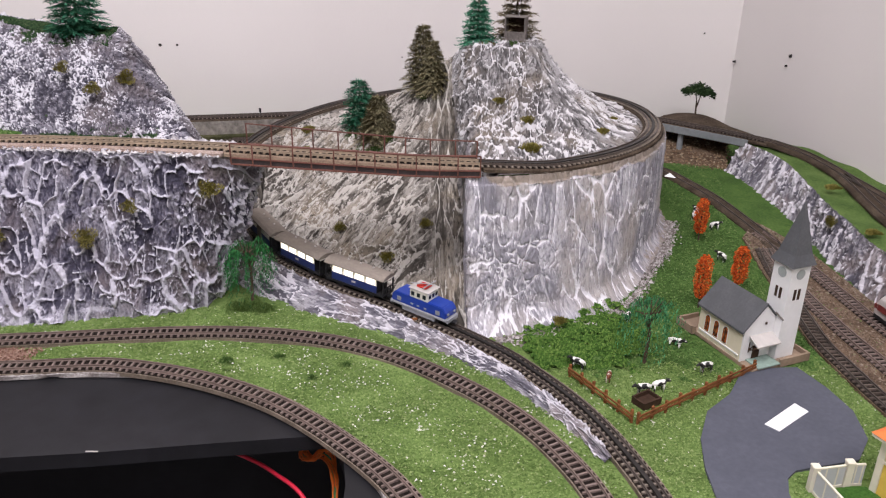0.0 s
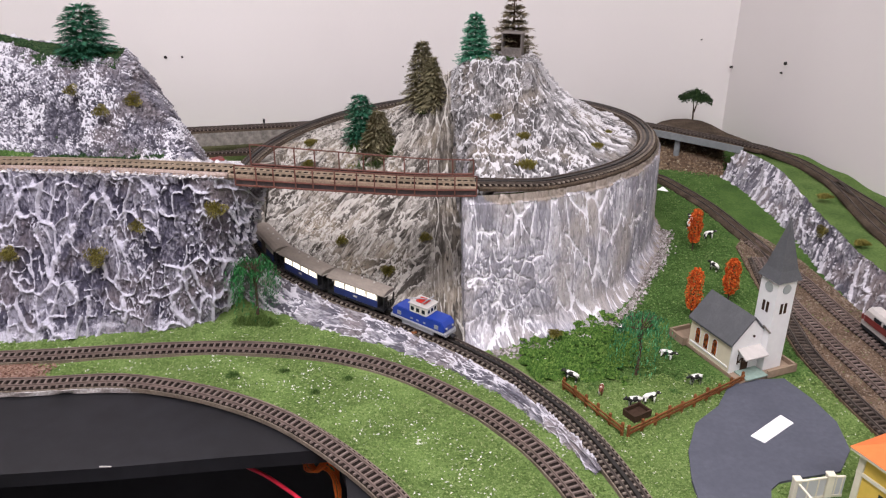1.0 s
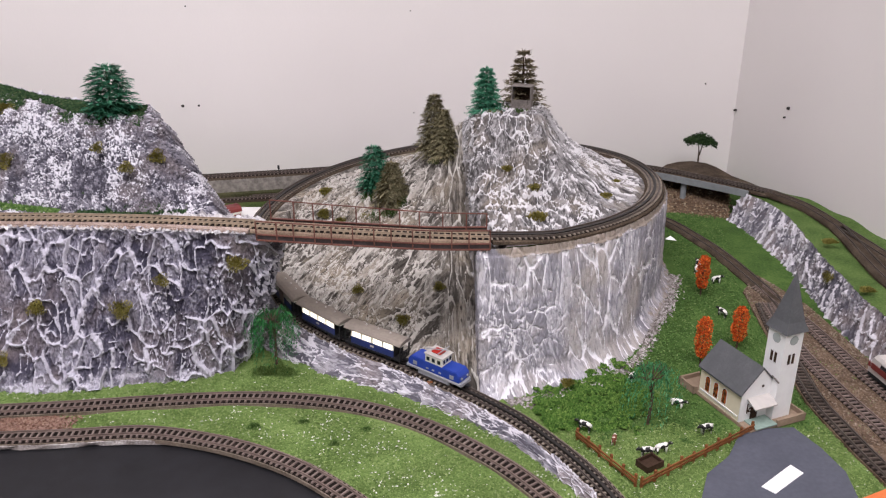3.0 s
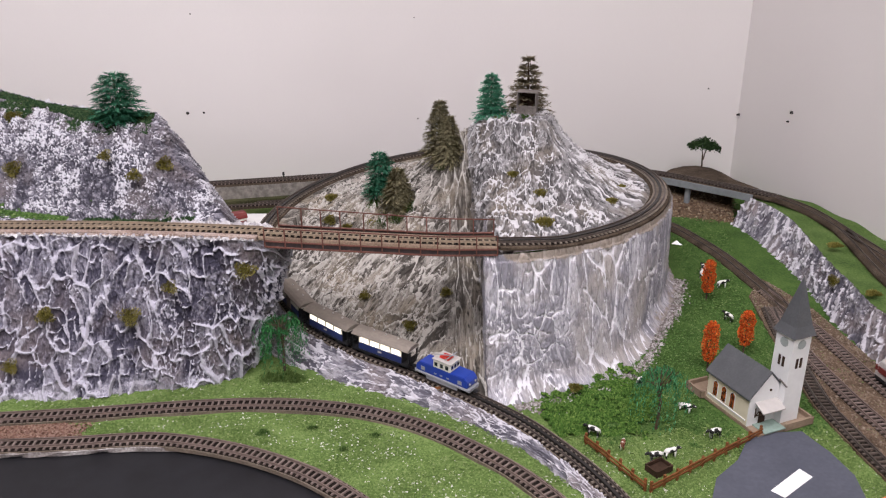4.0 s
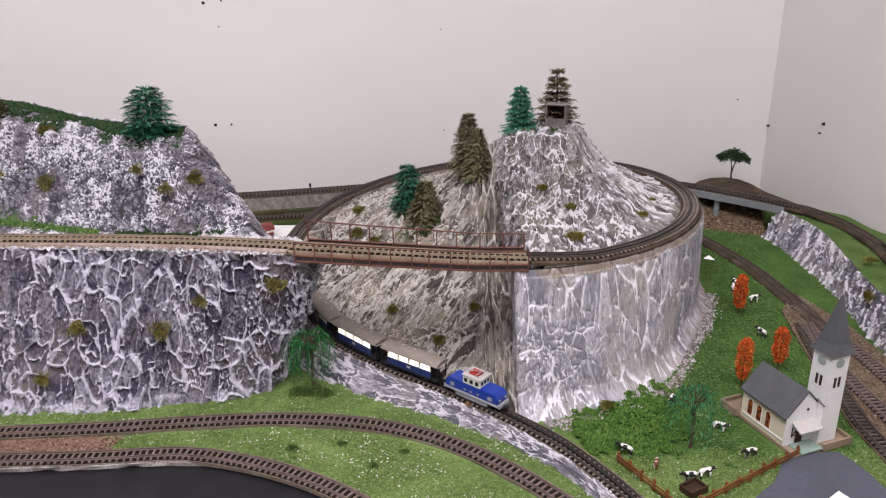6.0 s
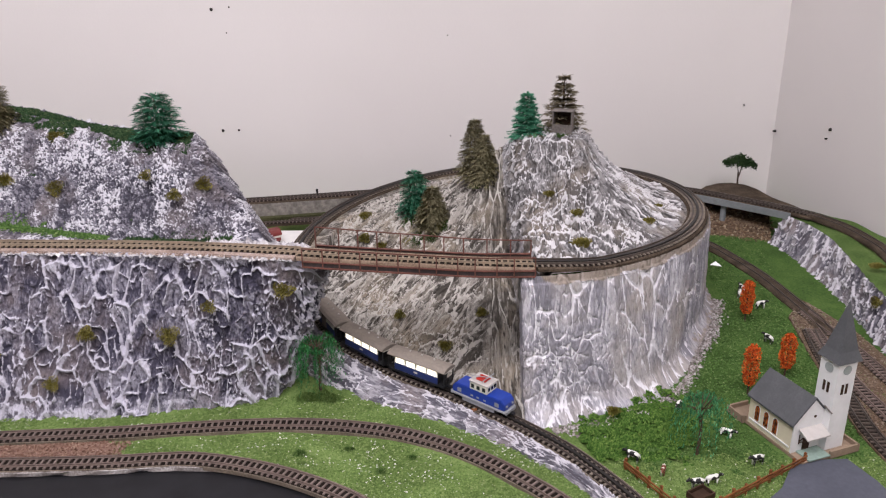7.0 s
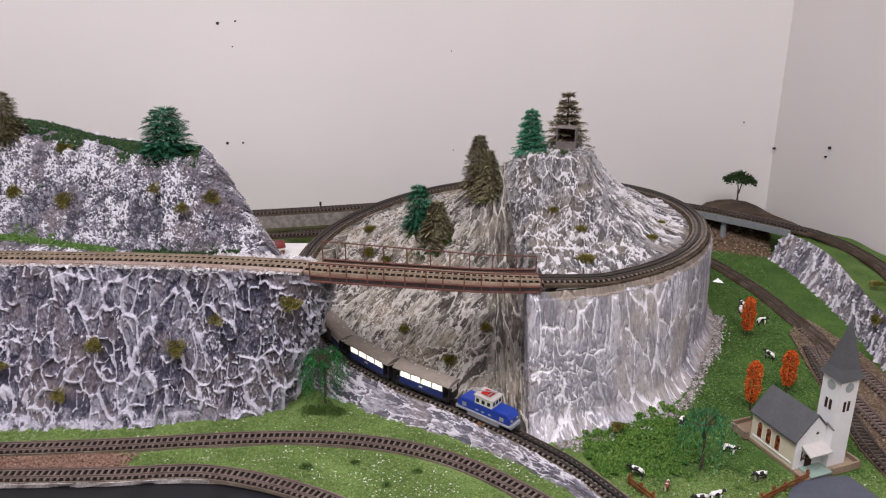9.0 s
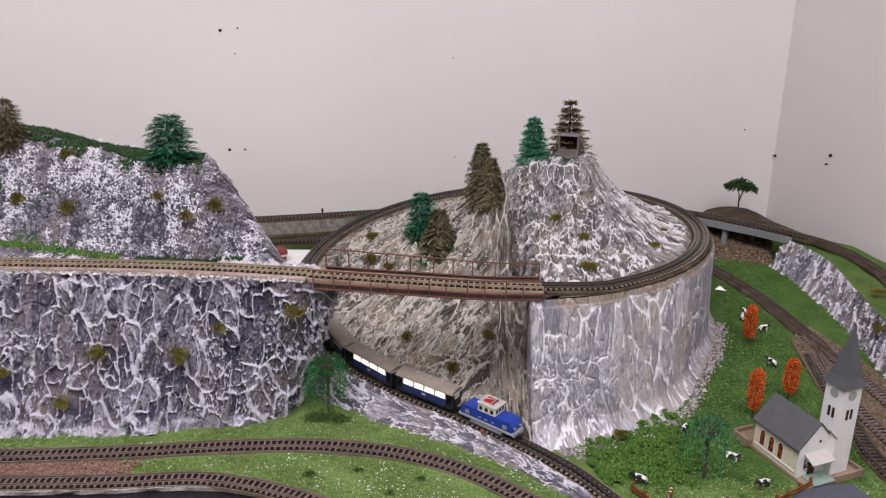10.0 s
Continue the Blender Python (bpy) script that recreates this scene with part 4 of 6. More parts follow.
M_DARK_WOOD = plain("dark_brown_wood", (0.05, 0.028, 0.018), 0.75, 0.2, 0, 0.3, 400)
M_FENCE = plain("red_brown_wood", (0.2, 0.075, 0.026), 0.7, 0.25, 0, 0.3, 350)
M_PLINTH = plain("brown_plinth", (0.27, 0.2, 0.145), 0.85, 0.2, 0, 0.15, 250)
M_TEAL_PATH = plain("grey_green_paving", (0.24, 0.32, 0.28), 0.85, 0.2, 0, 0.15, 250)
M_GREY_WOOD = plain("grey_weathered_wood", (0.17, 0.15, 0.14), 0.85, 0.15, 0, 0.3, 500)
M_BARK = plain("brown_bark", (0.085, 0.058, 0.042), 0.9, 0.1, 0, 0.3, 500)
M_YELLOW = plain("yellow_house_wall", (0.72, 0.5, 0.1), 0.7, 0.3, 0, 0.06, 200)
M_ORANGE_ROOF = plain("orange_roof", (0.75, 0.19, 0.05), 0.55, 0.35, 0, 0.08, 200)
M_IVORY = plain("ivory_plastic", (0.72, 0.68, 0.56), 0.5, 0.35, 0, 0.06, 200)
M_FROST = plain("grey_translucent_panel", (0.5, 0.51, 0.53), 0.4, 0.4, 0, 0.05, 100)
M_WIRE_RED = plain("red_wire", (0.6, 0.02, 0.05), 0.4, 0.5, 0, 0.1, 100)
M_WIRE_ORANGE = plain("orange_wire", (0.75, 0.16, 0.03), 0.4, 0.5, 0, 0.15, 100)
M_WIRE_GREEN = plain("green_wire", (0.04, 0.22, 0.1), 0.4, 0.5, 0, 0.15, 100)
M_BRIDGE_WEB = plain("dark_bridge_web", (0.05, 0.04, 0.04), 0.7, 0.2, 0, 0.3, 350)
M_HOLE = plain("dark_plug", (0.03, 0.026, 0.024), 0.8, 0.2, 0, 0.2, 300)
M_MAROON = plain("maroon_enamel", (0.17, 0.028, 0.026), 0.4, 0.5, 0, 0.12, 200)
M_PALE_GREY = plain("pale_grey_enamel", (0.5, 0.47, 0.45), 0.5, 0.4, 0, 0.08, 200)


def leaf_mat(name, a, b, c):
    k = Mat(name, 0.85, 0.15)
    return k.done(k.ramp(k.island(), (0.0, a), (0.55, b), (1.0, c)))


M_TEAL_NEEDLE = leaf_mat("teal_needles", (0.02, 0.1, 0.06), (0.045, 0.19, 0.11), (0.09, 0.29, 0.175))
M_OLIVE_NEEDLE = leaf_mat("olive_brown_needles", (0.12, 0.108, 0.06), (0.23, 0.205, 0.12), (0.36, 0.325, 0.205))
M_BROWN_NEEDLE = leaf_mat("dry_brown_needles", (0.075, 0.06, 0.038), (0.145, 0.118, 0.075), (0.24, 0.205, 0.135))
M_ORANGE_LEAF = leaf_mat("orange_leaves", (0.3, 0.03, 0.008), (0.62, 0.1, 0.018), (0.8, 0.2, 0.04))
M_WILLOW_LEAF = leaf_mat("willow_leaves", (0.014, 0.085, 0.025), (0.035, 0.18, 0.06), (0.08, 0.28, 0.09))
M_ACACIA_LEAF = leaf_mat("dark_green_leaves", (0.012, 0.028, 0.01), (0.025, 0.055, 0.018), (0.05, 0.085, 0.03))
M_BIRCH_LEAF = leaf_mat("birch_leaves", (0.025, 0.12, 0.05), (0.055, 0.22, 0.095), (0.12, 0.36, 0.17))
M_TUFT = leaf_mat("olive_fibres", (0.14, 0.125, 0.03), (0.25, 0.22, 0.055), (0.38, 0.33, 0.1))
M_TUFT_GRASS = leaf_mat("bright_grass_fibres", (0.08, 0.14, 0.035), (0.14, 0.22, 0.06), (0.21, 0.3, 0.095))
M_TUFT_GREEN = leaf_mat("green_fibres", (0.035, 0.08, 0.018), (0.07, 0.135, 0.032), (0.12, 0.19, 0.055))
k = Mat("amber_window", 0.25, 0.5)
M_BROWN_WINDOW = k.done(k.ramp(k.noise(260, 2), (0.4, (0.07, 0.018, 0.01)), (0.6, (0.42, 0.11, 0.03))))
k = Mat("cow_patches", 0.55, 0.4)
M_COW = k.done(k.ramp(k.noise(190, 1, 0.4), (0.43, (0.012, 0.012, 0.012)), (0.45, (0.75, 0.74, 0.71))))
k = Mat("brown_cow_patches", 0.55, 0.4)
M_COW_BROWN = k.done(k.ramp(k.noise(170, 1, 0.4), (0.45, (0.16, 0.05, 0.025)), (0.47, (0.75, 0.7, 0.64))))


# ---- plants ----
def blades(rows, w):
    """Narrow leaf blades: rows of (root, tip, width), each a folded pair of triangles."""
    v, f = [], []
    for a, b, ww in rows:
        a, b = Vector(a), Vector(b)
        d = b - a
        s = d.cross(Vector((0.3, 0.2, 1))).normalized() * (ww * 0.5)
        m = a + d * 0.45 + Vector((0, 0, ww * 0.25))
        n = len(v)
        v += [a, m - s, b, m + s]
        f += [(n, n + 1, n + 2), (n, n + 2, n + 3)]
    return v, f


def conifer(at, h, r, mat, seed, label, droop=0.25, taper=1.0, layers=12, blunt=0.1):
    rng = random.Random(seed)
    t = thing("fir_tree", at, rng.uniform(0, 360), label, "fir tree", "toy fir trees")
    bm = rod(bmesh.new(), (0, 0, -0.004), (0, 0, h * 0.96), r * 0.08, r * 0.02, 6)
    part("trunk", bm, M_BARK, t)
    rows = []
    for i in range(layers):
        f = i / (layers - 1)
        z = h * (0.1 + 0.84 * f)
        rr = r * ((1 - f) ** taper * (1 - blunt) + blunt) * rng.uniform(0.88, 1.1)
        n = max(8, int(19 * (1 - 0.5 * f)))
        for j in range(n):
            a = math.tau * (j + rng.random() * 0.7) / n
            L = rr * rng.uniform(0.78, 1.12)
            d = Vector((math.cos(a), math.sin(a), 0))
            root = Vector((0, 0, z + rng.uniform(-0.02, 0.02) * h))
            tip = root + d * L + Vector((0, 0, -droop * L + rng.uniform(-0.1, 0.12) * L))
            side = d.cross(Vector((0, 0, 1)))
            m = 13
            for q in range(m):
                g = 0.15 + 0.85 * q / m
                p = root.lerp(tip, g)
                for s in (-1, 1):
                    ln = r * 0.3 * (1.15 - 0.6 * g) * rng.uniform(0.7, 1.2)
                    rows.append((p, p + (d * 0.8 + side * s * 0.7 + Vector((0, 0, rng.uniform(-0.45, 0.35)))) * ln, r * 0.05))
            rows.append((root, tip, r * 0.055))
    for j in range(10):
        a = rng.random() * math.tau
        rows.append(((0, 0, h * 0.9), (math.cos(a) * r * 0.08, math.sin(a) * r * 0.08, h * rng.uniform(0.97, 1.03)), r * 0.06))
    v, f = blades(rows, 1)
    mesh_object("crown", v, f, mat, t)
    return t


def crumb_crown(centres, size, seed, flat=1.0):
    """Small leaf flakes round given centres."""
    rng = np.random.default_rng(seed)
    v, f = [], []
    for c in centres:
        a = rng.normal(size=(3, 3)) * size * np.array([1, 1, flat]) + np.array(c)
        n = len(v)
        v += [tuple(p) for p in a]
        f.append((n, n + 1, n + 2))
    return v, f


def autumn_tree(at, h, seed, label):
    rng = np.random.default_rng(seed)
    t = thing("autumn_tree", at, 0, label, "tree", "orange toy trees")
    bm = rod(bmesh.new(), (0, 0, -0.003), (0, 0, h * 0.9), 0.0011, 0.0004, 6)
    for i in range(14):
        a, z = rng.uniform(0, math.tau), h * rng.uniform(0.25, 0.8)
        rod(bm, (0, 0, z), (math.cos(a) * 0.006, math.sin(a) * 0.006, z + 0.006), 0.0004, 0.0002, 4)
    part("trunk", bm, M_BARK, t)
    cs = []
    for i in range(2000):
        z = rng.uniform(0.2, 1.0)
        w = 0.0082 * (min(1, (z - 0.16) * 6) * min(1, (1.04 - z) * 4)) ** 0.5 * (0.98 + 0.1 * math.sin(z * 17 + seed))
        a = rng.uniform(0, math.tau)
        q = w * rng.uniform(0.25, 1.0) ** 0.5
        cs.append((math.cos(a) * q, math.sin(a) * q, z * h))
    v, f = crumb_crown(cs, 0.00085, seed)
    mesh_object("crown", v, f, M_ORANGE_LEAF, t)
    return t


def weeping_tree(at, h, r, seed, label, limbs, leaf, drop, name="willow_tree"):
    """A bent trunk with limbs that arch over, each with bunches of hanging leaf strands."""
    rng = np.random.default_rng(seed)
    t = thing(name, at, 0, label, "tree", "green toy trees")
    bm = rod(bmesh.new(), (0, 0, -0.003), (0.0012, 0, h * 0.45), 0.0017, 0.0012, 7)
    rod(bm, (0.0012, 0, h * 0.44), (-0.0008, 0, h * 0.86), 0.0012, 0.0005, 6)
    rows = []
    for i in range(limbs):
        a = math.tau * (i + rng.uniform(-0.3, 0.3)) / limbs
        rr, zt = r * rng.uniform(0.55, 1.0), h * rng.uniform(0.78, 1.0)
        z0 = h * rng.uniform(0.4, 0.75)
        rod(bm, (0, 0, z0), (math.cos(a) * rr * 0.55, math.sin(a) * rr * 0.55, zt * 0.98), 0.0006, 0.0003, 4)
        for q in range(4):
            b, far = a + rng.normal() * 0.22, rr * rng.uniform(0.75, 1.1)
            fall = drop * h * rng.uniform(0.5, 1.1)
            for g in np.linspace(0.1, 1, 30):
                out = far * min(1.0, 0.35 + 0.95 * g) if g < 0.7 else far * (1.0 + 0.04 * math.sin(9 * g + q))
                z = zt - h * 0.12 * (1 - min(1, g * 2.5)) - fall * max(0.0, (g - 0.3) / 0.7) ** 1.4
                o = Vector(rng.normal(size=3) * 0.0009)
                p = Vector((math.cos(b) * out, math.sin(b) * out, z)) + o
                rows.append((p, p + Vector((rng.normal() * 0.0012, rng.normal() * 0.0012, -0.0032)), 0.0009))
    part("trunk", bm, M_BARK, t)
    v, f = blades(rows, 1)
    mesh_object("crown", v, f, leaf, t)
    return t


def tuft(at, size, seed, normal=(0, -0.6, 0.8), mat=None, label="", flat=0.55, n=260):
    """A clump of short fibres on rock or ground."""
    rng = np.random.default_rng(seed)
    nv = Vector(normal).normalized()
    lean, long_ = rng.uniform(0, math.pi), rng.uniform(0.62, 0.95)
    q = nv.to_track_quat("Z", "Y").to_matrix()
    rows = []
    for i in range(n):
        a, r0 = rng.uniform(0, math.tau), size * 0.5 * rng.uniform(0, 1) ** 0.6
        r0 *= 1 + 0.25 * math.sin(3 * a + seed)
        root = Vector((math.cos(a + lean) * r0, math.sin(a + lean) * r0 * long_, 0))
        d = Vector((math.cos(a) * r0 / size * 1.2 + rng.normal() * 0.45, math.sin(a) * r0 / size * 1.2 + rng.normal() * 0.45, 1)).normalized()
        L = size * flat * rng.uniform(0.35, 1.0) * (1.05 - r0 / size)
        rows.append((q @ root, q @ (root + d * L), size * 0.035))
    v, f = blades(rows, 1)
    ob = mesh_object("grass_tuft", v, f, mat or M_TUFT)
    ob.location = at
    return tagged(ob, label or "olive-brown fibre tuft stuck on the plaster rock", "tuft", "fibre tufts")


LEFT_FACE, SLOPE_N = (0.0, -0.85, 0.5), (-0.3, -0.55, 0.78)
TUFTS = [(-0.328, 0.703, 0.0755, 0.02, LEFT_FACE), (-0.411, 0.702, 0.077, 0.018, LEFT_FACE), (-0.285, 0.705, 0.106, 0.014, LEFT_FACE), (-0.2085, 0.702, 0.1245, 0.02, LEFT_FACE), (-0.4455, 0.682, 0.032, 0.015, LEFT_FACE), (-0.505, 0.69, 0.06, 0.015, LEFT_FACE),
         (-0.338, 0.792, 0.194, 0.016, LEFT_FACE), (-0.311, 0.81, 0.201, 0.016, LEFT_FACE), (-0.3725, 0.81, 0.2105, 0.014, LEFT_FACE), (-0.489, 0.838, 0.189, 0.018, LEFT_FACE), (-0.558, 0.862, 0.1915, 0.018, LEFT_FACE), (-0.51, 0.9, 0.232, 0.018, LEFT_FACE),
         (0.063, 0.873, 0.172, 0.012, (0, -0.5, 0.85)), (0.092, 0.846, 0.155, 0.013, (0, -0.4, 0.9)), (0.089, 0.784, 0.141, 0.019, (0, -0.2, 1)), (0.199, 0.92, 0.142, 0.011, (0, -0.2, 1)), (0.177, 0.865, 0.14, 0.013, (0, -0.2, 1)),
         (-0.108, 0.834, 0.04, 0.014, SLOPE_N), (-0.013, 0.8, 0.045, 0.014, SLOPE_N), (-0.053, 0.774, 0.022, 0.016, SLOPE_N), (-0.138, 0.947, 0.078, 0.015, SLOPE_N), (-0.164, 0.972, 0.078, 0.017, SLOPE_N), (-0.17, 1.03, 0.078, 0.016, (-0.2, -0.3, 1)),
         (0.112, 0.672, 0.006, 0.014, (0, -0.3, 1)), (0.484, 0.942, 0.046, 0.018, (0, 0, 1)), (0.455, 0.868, 0.034, 0.016, (-0.9, -0.2, 0.4)), (0.462, 0.8, 0.045, 0.016, (0, 0, 1))]
for i, (x, y, z, s, nrm_) in enumerate(TUFTS):
    n_ = Vector(nrm_).normalized() * (0.002 if x < -0.2 else 0.004)
    if -0.19 < x < 0.2 and y > 0.745:
        z = float(hill_z(np.array(x), np.array(y)))
    tuft((x + n_.x, y + n_.y, z + n_.z), s * 1.1, 200 + i, nrm_, n=900, flat=0.42)
for i, (x, y, s) in enumerate([(-0.185, 0.711, 0.028), (-0.198, 0.707, 0.022), (-0.172, 0.706, 0.022)]):
    tuft((x, y, 0.001), s, 250 + i, (0, -0.2, 1), M_TUFT_GRASS, "grassy green mound under the willow", 0.3, 700)
for i, (x, y, s) in enumerate([(-0.184, 0.612, 0.014), (-0.107, 0.587, 0.01), (-0.08, 0.608, 0.01), (-0.14, 0.62, 0.01)]):
    tuft((x, y, -0.0005), s, 260 + i, (0, 0, 1), M_TUFT_GREEN, "low green fibre tuft on the flocked grass")
for i, (x, y, s) in enumerate([(-0.089, 0.936, 0.03), (-0.104, 0.941, 0.022), (-0.072, 0.932, 0.028), (-0.054, 0.935, 0.024), (-0.06, 0.945, 0.024), (-0.105, 0.975, 0.024), (-0.016, 0.96, 0.024), (0.05, 0.955, 0.026), (0.085, 0.96, 0.022), (0.07, 0.975, 0.02)]):
    tuft((x, y, float(hill_z(np.array(x), np.array(y))) - 0.001), s, 270 + i, (0, -0.5, 1), (M_TUFT_GREEN, M_TUFT)[i % 3 == 1], "green and olive fibre patch under the fir trees", 0.25, 600)

TEAL, OLIVE = "teal green plastic toy fir tree on the rock", "olive-brown toy fir tree on the rock"


def on_hill(x, y):
    return (x, y, float(hill_z(np.array(x), np.array(y))) - 0.002)


def on_left(x, y):
    return (x, y, float(left_z(np.array(x), np.array(y))) - 0.002)


conifer(on_hill(-0.021, 0.985), 0.078, 0.027, M_OLIVE_NEEDLE, 1, "tall olive-brown toy fir tree on the rock", 0.3, 0.62, 16, 0.16)
conifer(on_hill(-0.009, 0.964), 0.06, 0.024, M_OLIVE_NEEDLE, 2, "olive-brown toy fir tree close before a taller one", 0.35, 0.7, 13, 0.12)
conifer(on_hill(-0.099, 0.99), 0.058, 0.026, M_TEAL_NEEDLE, 3, TEAL, 0.25, 0.5, 11, 0.35)
conifer(on_hill(-0.074, 0.955), 0.052, 0.031, M_OLIVE_NEEDLE, 4, OLIVE, 0.4, 0.8, 11, 0.15)
conifer(on_hill(0.043, 0.972), 0.056, 0.023, M_TEAL_NEEDLE, 5, TEAL, 0.25, 0.6, 11, 0.25)
conifer(on_hill(0.09, 0.998), 0.072, 0.031, M_BROWN_NEEDLE, 6, "sparse brown toy fir tree behind the hunting stand", 0.12, 0.7, 8, 0.1)
conifer(on_left(-0.376, 0.868)[:2] + (on_left(-0.376, 0.868)[2] + 0.004,), 0.054, 0.032, M_TEAL_NEEDLE, 7, "broad teal green toy fir tree on the rock hill", 0.15, 0.4, 10, 0.5)
conifer(on_left(-0.59, 0.92)[:2] + (on_left(-0.59, 0.92)[2] + 0.003,), 0.06, 0.026, M_OLIVE_NEEDLE, 8, "olive-brown toy fir tree on the rock hill", 0.3, 0.5, 11, 0.35)
conifer((-0.60, 0.875, 0.2), 0.04, 0.02, M_TEAL_NEEDLE, 9, "small teal toy fir tree in a rock hollow", 0.3, 0.7, 9, 0.25)
autumn_tree((0.31, 0.892, 0), 0.053, 11, "slim orange autumn toy tree beside cows")
autumn_tree((0.258, 0.721, 0), 0.056, 12, "slim orange autumn toy tree behind the church")
autumn_tree((0.309, 0.758, 0), 0.05, 13, "slim orange autumn toy tree behind the church")
weeping_tree((-0.1835, 0.717, 0.008), 0.065, 0.027, 21, "green weeping willow toy tree before the rock wall", 26, M_WILLOW_LEAF, 0.75)
weeping_tree((0.179, 0.617, 0), 0.066, 0.027, 22, "sparse dark green toy tree in the cow meadow", 14, M_BIRCH_LEAF, 0.68, "birch_tree")

# umbrella tree by the wall
t = thing("acacia_tree", (0.432, 1.33, 0.05), 0, "umbrella-shaped dark green toy tree by the wall", "tree", "green toy trees")
bm = rod(bmesh.new(), (0, 0, -0.006), (-0.001, 0, 0.018), 0.0016, 0.0011)
rod(bm, (-0.001, 0, 0.017), (-0.0045, 0.001, 0.036), 0.0009, 0.0006, 5)
rod(bm, (0.0005, 0, 0.008), (0.004, -0.001, 0.026), 0.0012, 0.0009, 5)
for ax, ay, az in ((0.013, 0, 0.034), (0.0, 0.003, 0.037), (0.008, -0.006, 0.036)):
    rod(bm, (0.004, -0.001, 0.0255), (ax, ay, az), 0.0008, 0.0004, 5)
part("trunk", bm, M_BARK, t)
rng = np.random.default_rng(5)
cs = []
for i in range(2200):
    a, q = rng.uniform(0, math.tau), rng.uniform(0, 1) ** 0.5
    cs.append((math.cos(a) * q * 0.027 + 0.001, math.sin(a) * q * 0.02, 0.033 + 0.015 * (1 - q * q) * rng.uniform(0.1, 1) + 0.002 * math.sin(a * 5) - 0.004 * max(0, math.cos(a)) * q - 0.004 * q * (rng.random() < 0.3)))
v, f = crumb_crown(cs, 0.0018, 6, 0.7)
mesh_object("crown", v, f, M_ACACIA_LEAF, t)

# ---- bridge ----
t = thing("railway_bridge", (0, 0, 0), 0, "rust-red plastic girder bridge with open railings", "bridge")
line = catmull(BRIDGE_LINE + [(0.034, 0.7135, 0.148)], 0.004)
line = line[(line[:, 0] > -0.190)]
near, far = -0.0165, 0.029
far_line = line.copy()
far_line[:, 2] += np.interp(line[:, 0], [-0.19, 0.034], [0.0062, 0.0008])
for o, rh, ln in ((near, 0.0128, line), (far, 0.0128, far_line)):
    sweep("girder", line, [(o + 0.001, -0.0062), (o + 0.001, -0.0018), (o + 0.0022, -0.0018), (o + 0.0022, -0.0062)], M_BRIDGE_WEB, t)
    sweep("flange", line, [(o - 0.0015, -0.0072), (o - 0.0015, -0.0062), (o + 0.003, -0.0062), (o + 0.003, -0.0072)], M_BRIDGE, t)
    sweep("flange", line, [(o + 0.0002, -0.002), (o + 0.0002, -0.0012), (o + 0.003, -0.0012), (o + 0.003, -0.002)], M_BRIDGE, t)
    sweep("top_rail", ln, [(o - 0.0006, rh - 0.001), (o - 0.0006, rh), (o + 0.0006, rh), (o + 0.0006, rh - 0.001)], M_BRIDGE, t)
sweep("deck", line, [(near + 0.003, -0.0032), (near + 0.003, -0.0022), (far - 0.003, -0.0022), (far - 0.003, -0.0032)], M_DARK_WOOD, t)
nrm = normals2d(line)
for o, rh, ln, n_ in ((near - 0.0008, 0.0126, line, 13), (far, 0.0126, far_line, 11)):
    for i in np.linspace(0, len(line) - 1, n_).round().astype(int):
        cx, cy = line[i][0] + nrm[i][0] * o, line[i][1] + nrm[i][1] * o
        part("post", boxed(cx - 0.0006, cx + 0.0006, cy - 0.0006, cy + 0.0006, line[i][2] - 0.0066, ln[i][2] + rh), M_BRIDGE, t)

# grey girder bridge by the wall
t = thing("girder_bridge", (0, 0, 0), 0, "grey-blue plate girder bridge carrying the back track", "bridge")
line = catmull(BACK, 0.006)
line = line[(line[:, 0] > 0.27) & (line[:, 0] < 0.474) & (line[:, 1] > 1.15)]
for o in (-0.0165, 0.0165):
    sweep("girder", line, [(o - 0.0012, -0.0085), (o - 0.0012, 0.002), (o + 0.0012, 0.002), (o + 0.0012, -0.0085)], M_GREY_BEAM, t)
part("pillar", rod(bmesh.new(), (0.383, 1.238, -0.002), (0.383, 1.238, 0.042), 0.005, 0.0045, 12), M_GREY_BEAM, t)
part("pillar", rod(bmesh.new(), (0.31, 1.29, -0.002), (0.31, 1.29, 0.042), 0.005, 0.0045, 12), M_GREY_BEAM, t)

# brown bank below the back track
verts, faces = [], []
bk = catmull([(0.2, 1.24, 0), (0.3, 1.215, 0), (0.36, 1.195, 0), (0.41, 1.175, 0), (0.436, 1.165, 0)], 0.006)
for x, y, _ in bk:
    for q in range(12):
        g = q / 11
        verts.append((x + 0.03 * g, y + 0.10 * g, -0.002 + 0.04 * g**1.3 + 0.0015 * math.sin(x * 300 + q * 2)))
for i in range(len(bk) - 1):
    for q in range(11):
        faces.append((i * 12 + q, (i + 1) * 12 + q, (i + 1) * 12 + q + 1, i * 12 + q + 1))
tagged(mesh_object("earth_bank", verts, faces, M_SOIL, smooth=True), "brown rubble bank below the girder bridge", "bank", "", "structure")


def bank_places(rng, n):
    i = rng.integers(0, len(bk), n)
    g = rng.uniform(0, 0.8, n)
    return np.stack([bk[i, 0] + 0.03 * g + rng.normal(0, 0.003, n), bk[i, 1] + 0.1 * g, -0.002 + 0.04 * g**1.3], 1)


scatter("rubble", bank_places, 2600, 0.0022, M_GRAVEL, 4, "brown rubble crumbs on the bank", "rubble", 0.8)

def foot_places(rng, n):
    th = rng.uniform(-0.9, 0.4, n)
    off = np.abs(rng.normal(0, 0.006, n))
    return np.array([ring_point(a, 0.030 + 0.028 * float(smooth01((-a - 0.05) / 0.45)) + o)[:2] + (-0.0005,) for a, o in zip(th, off)])


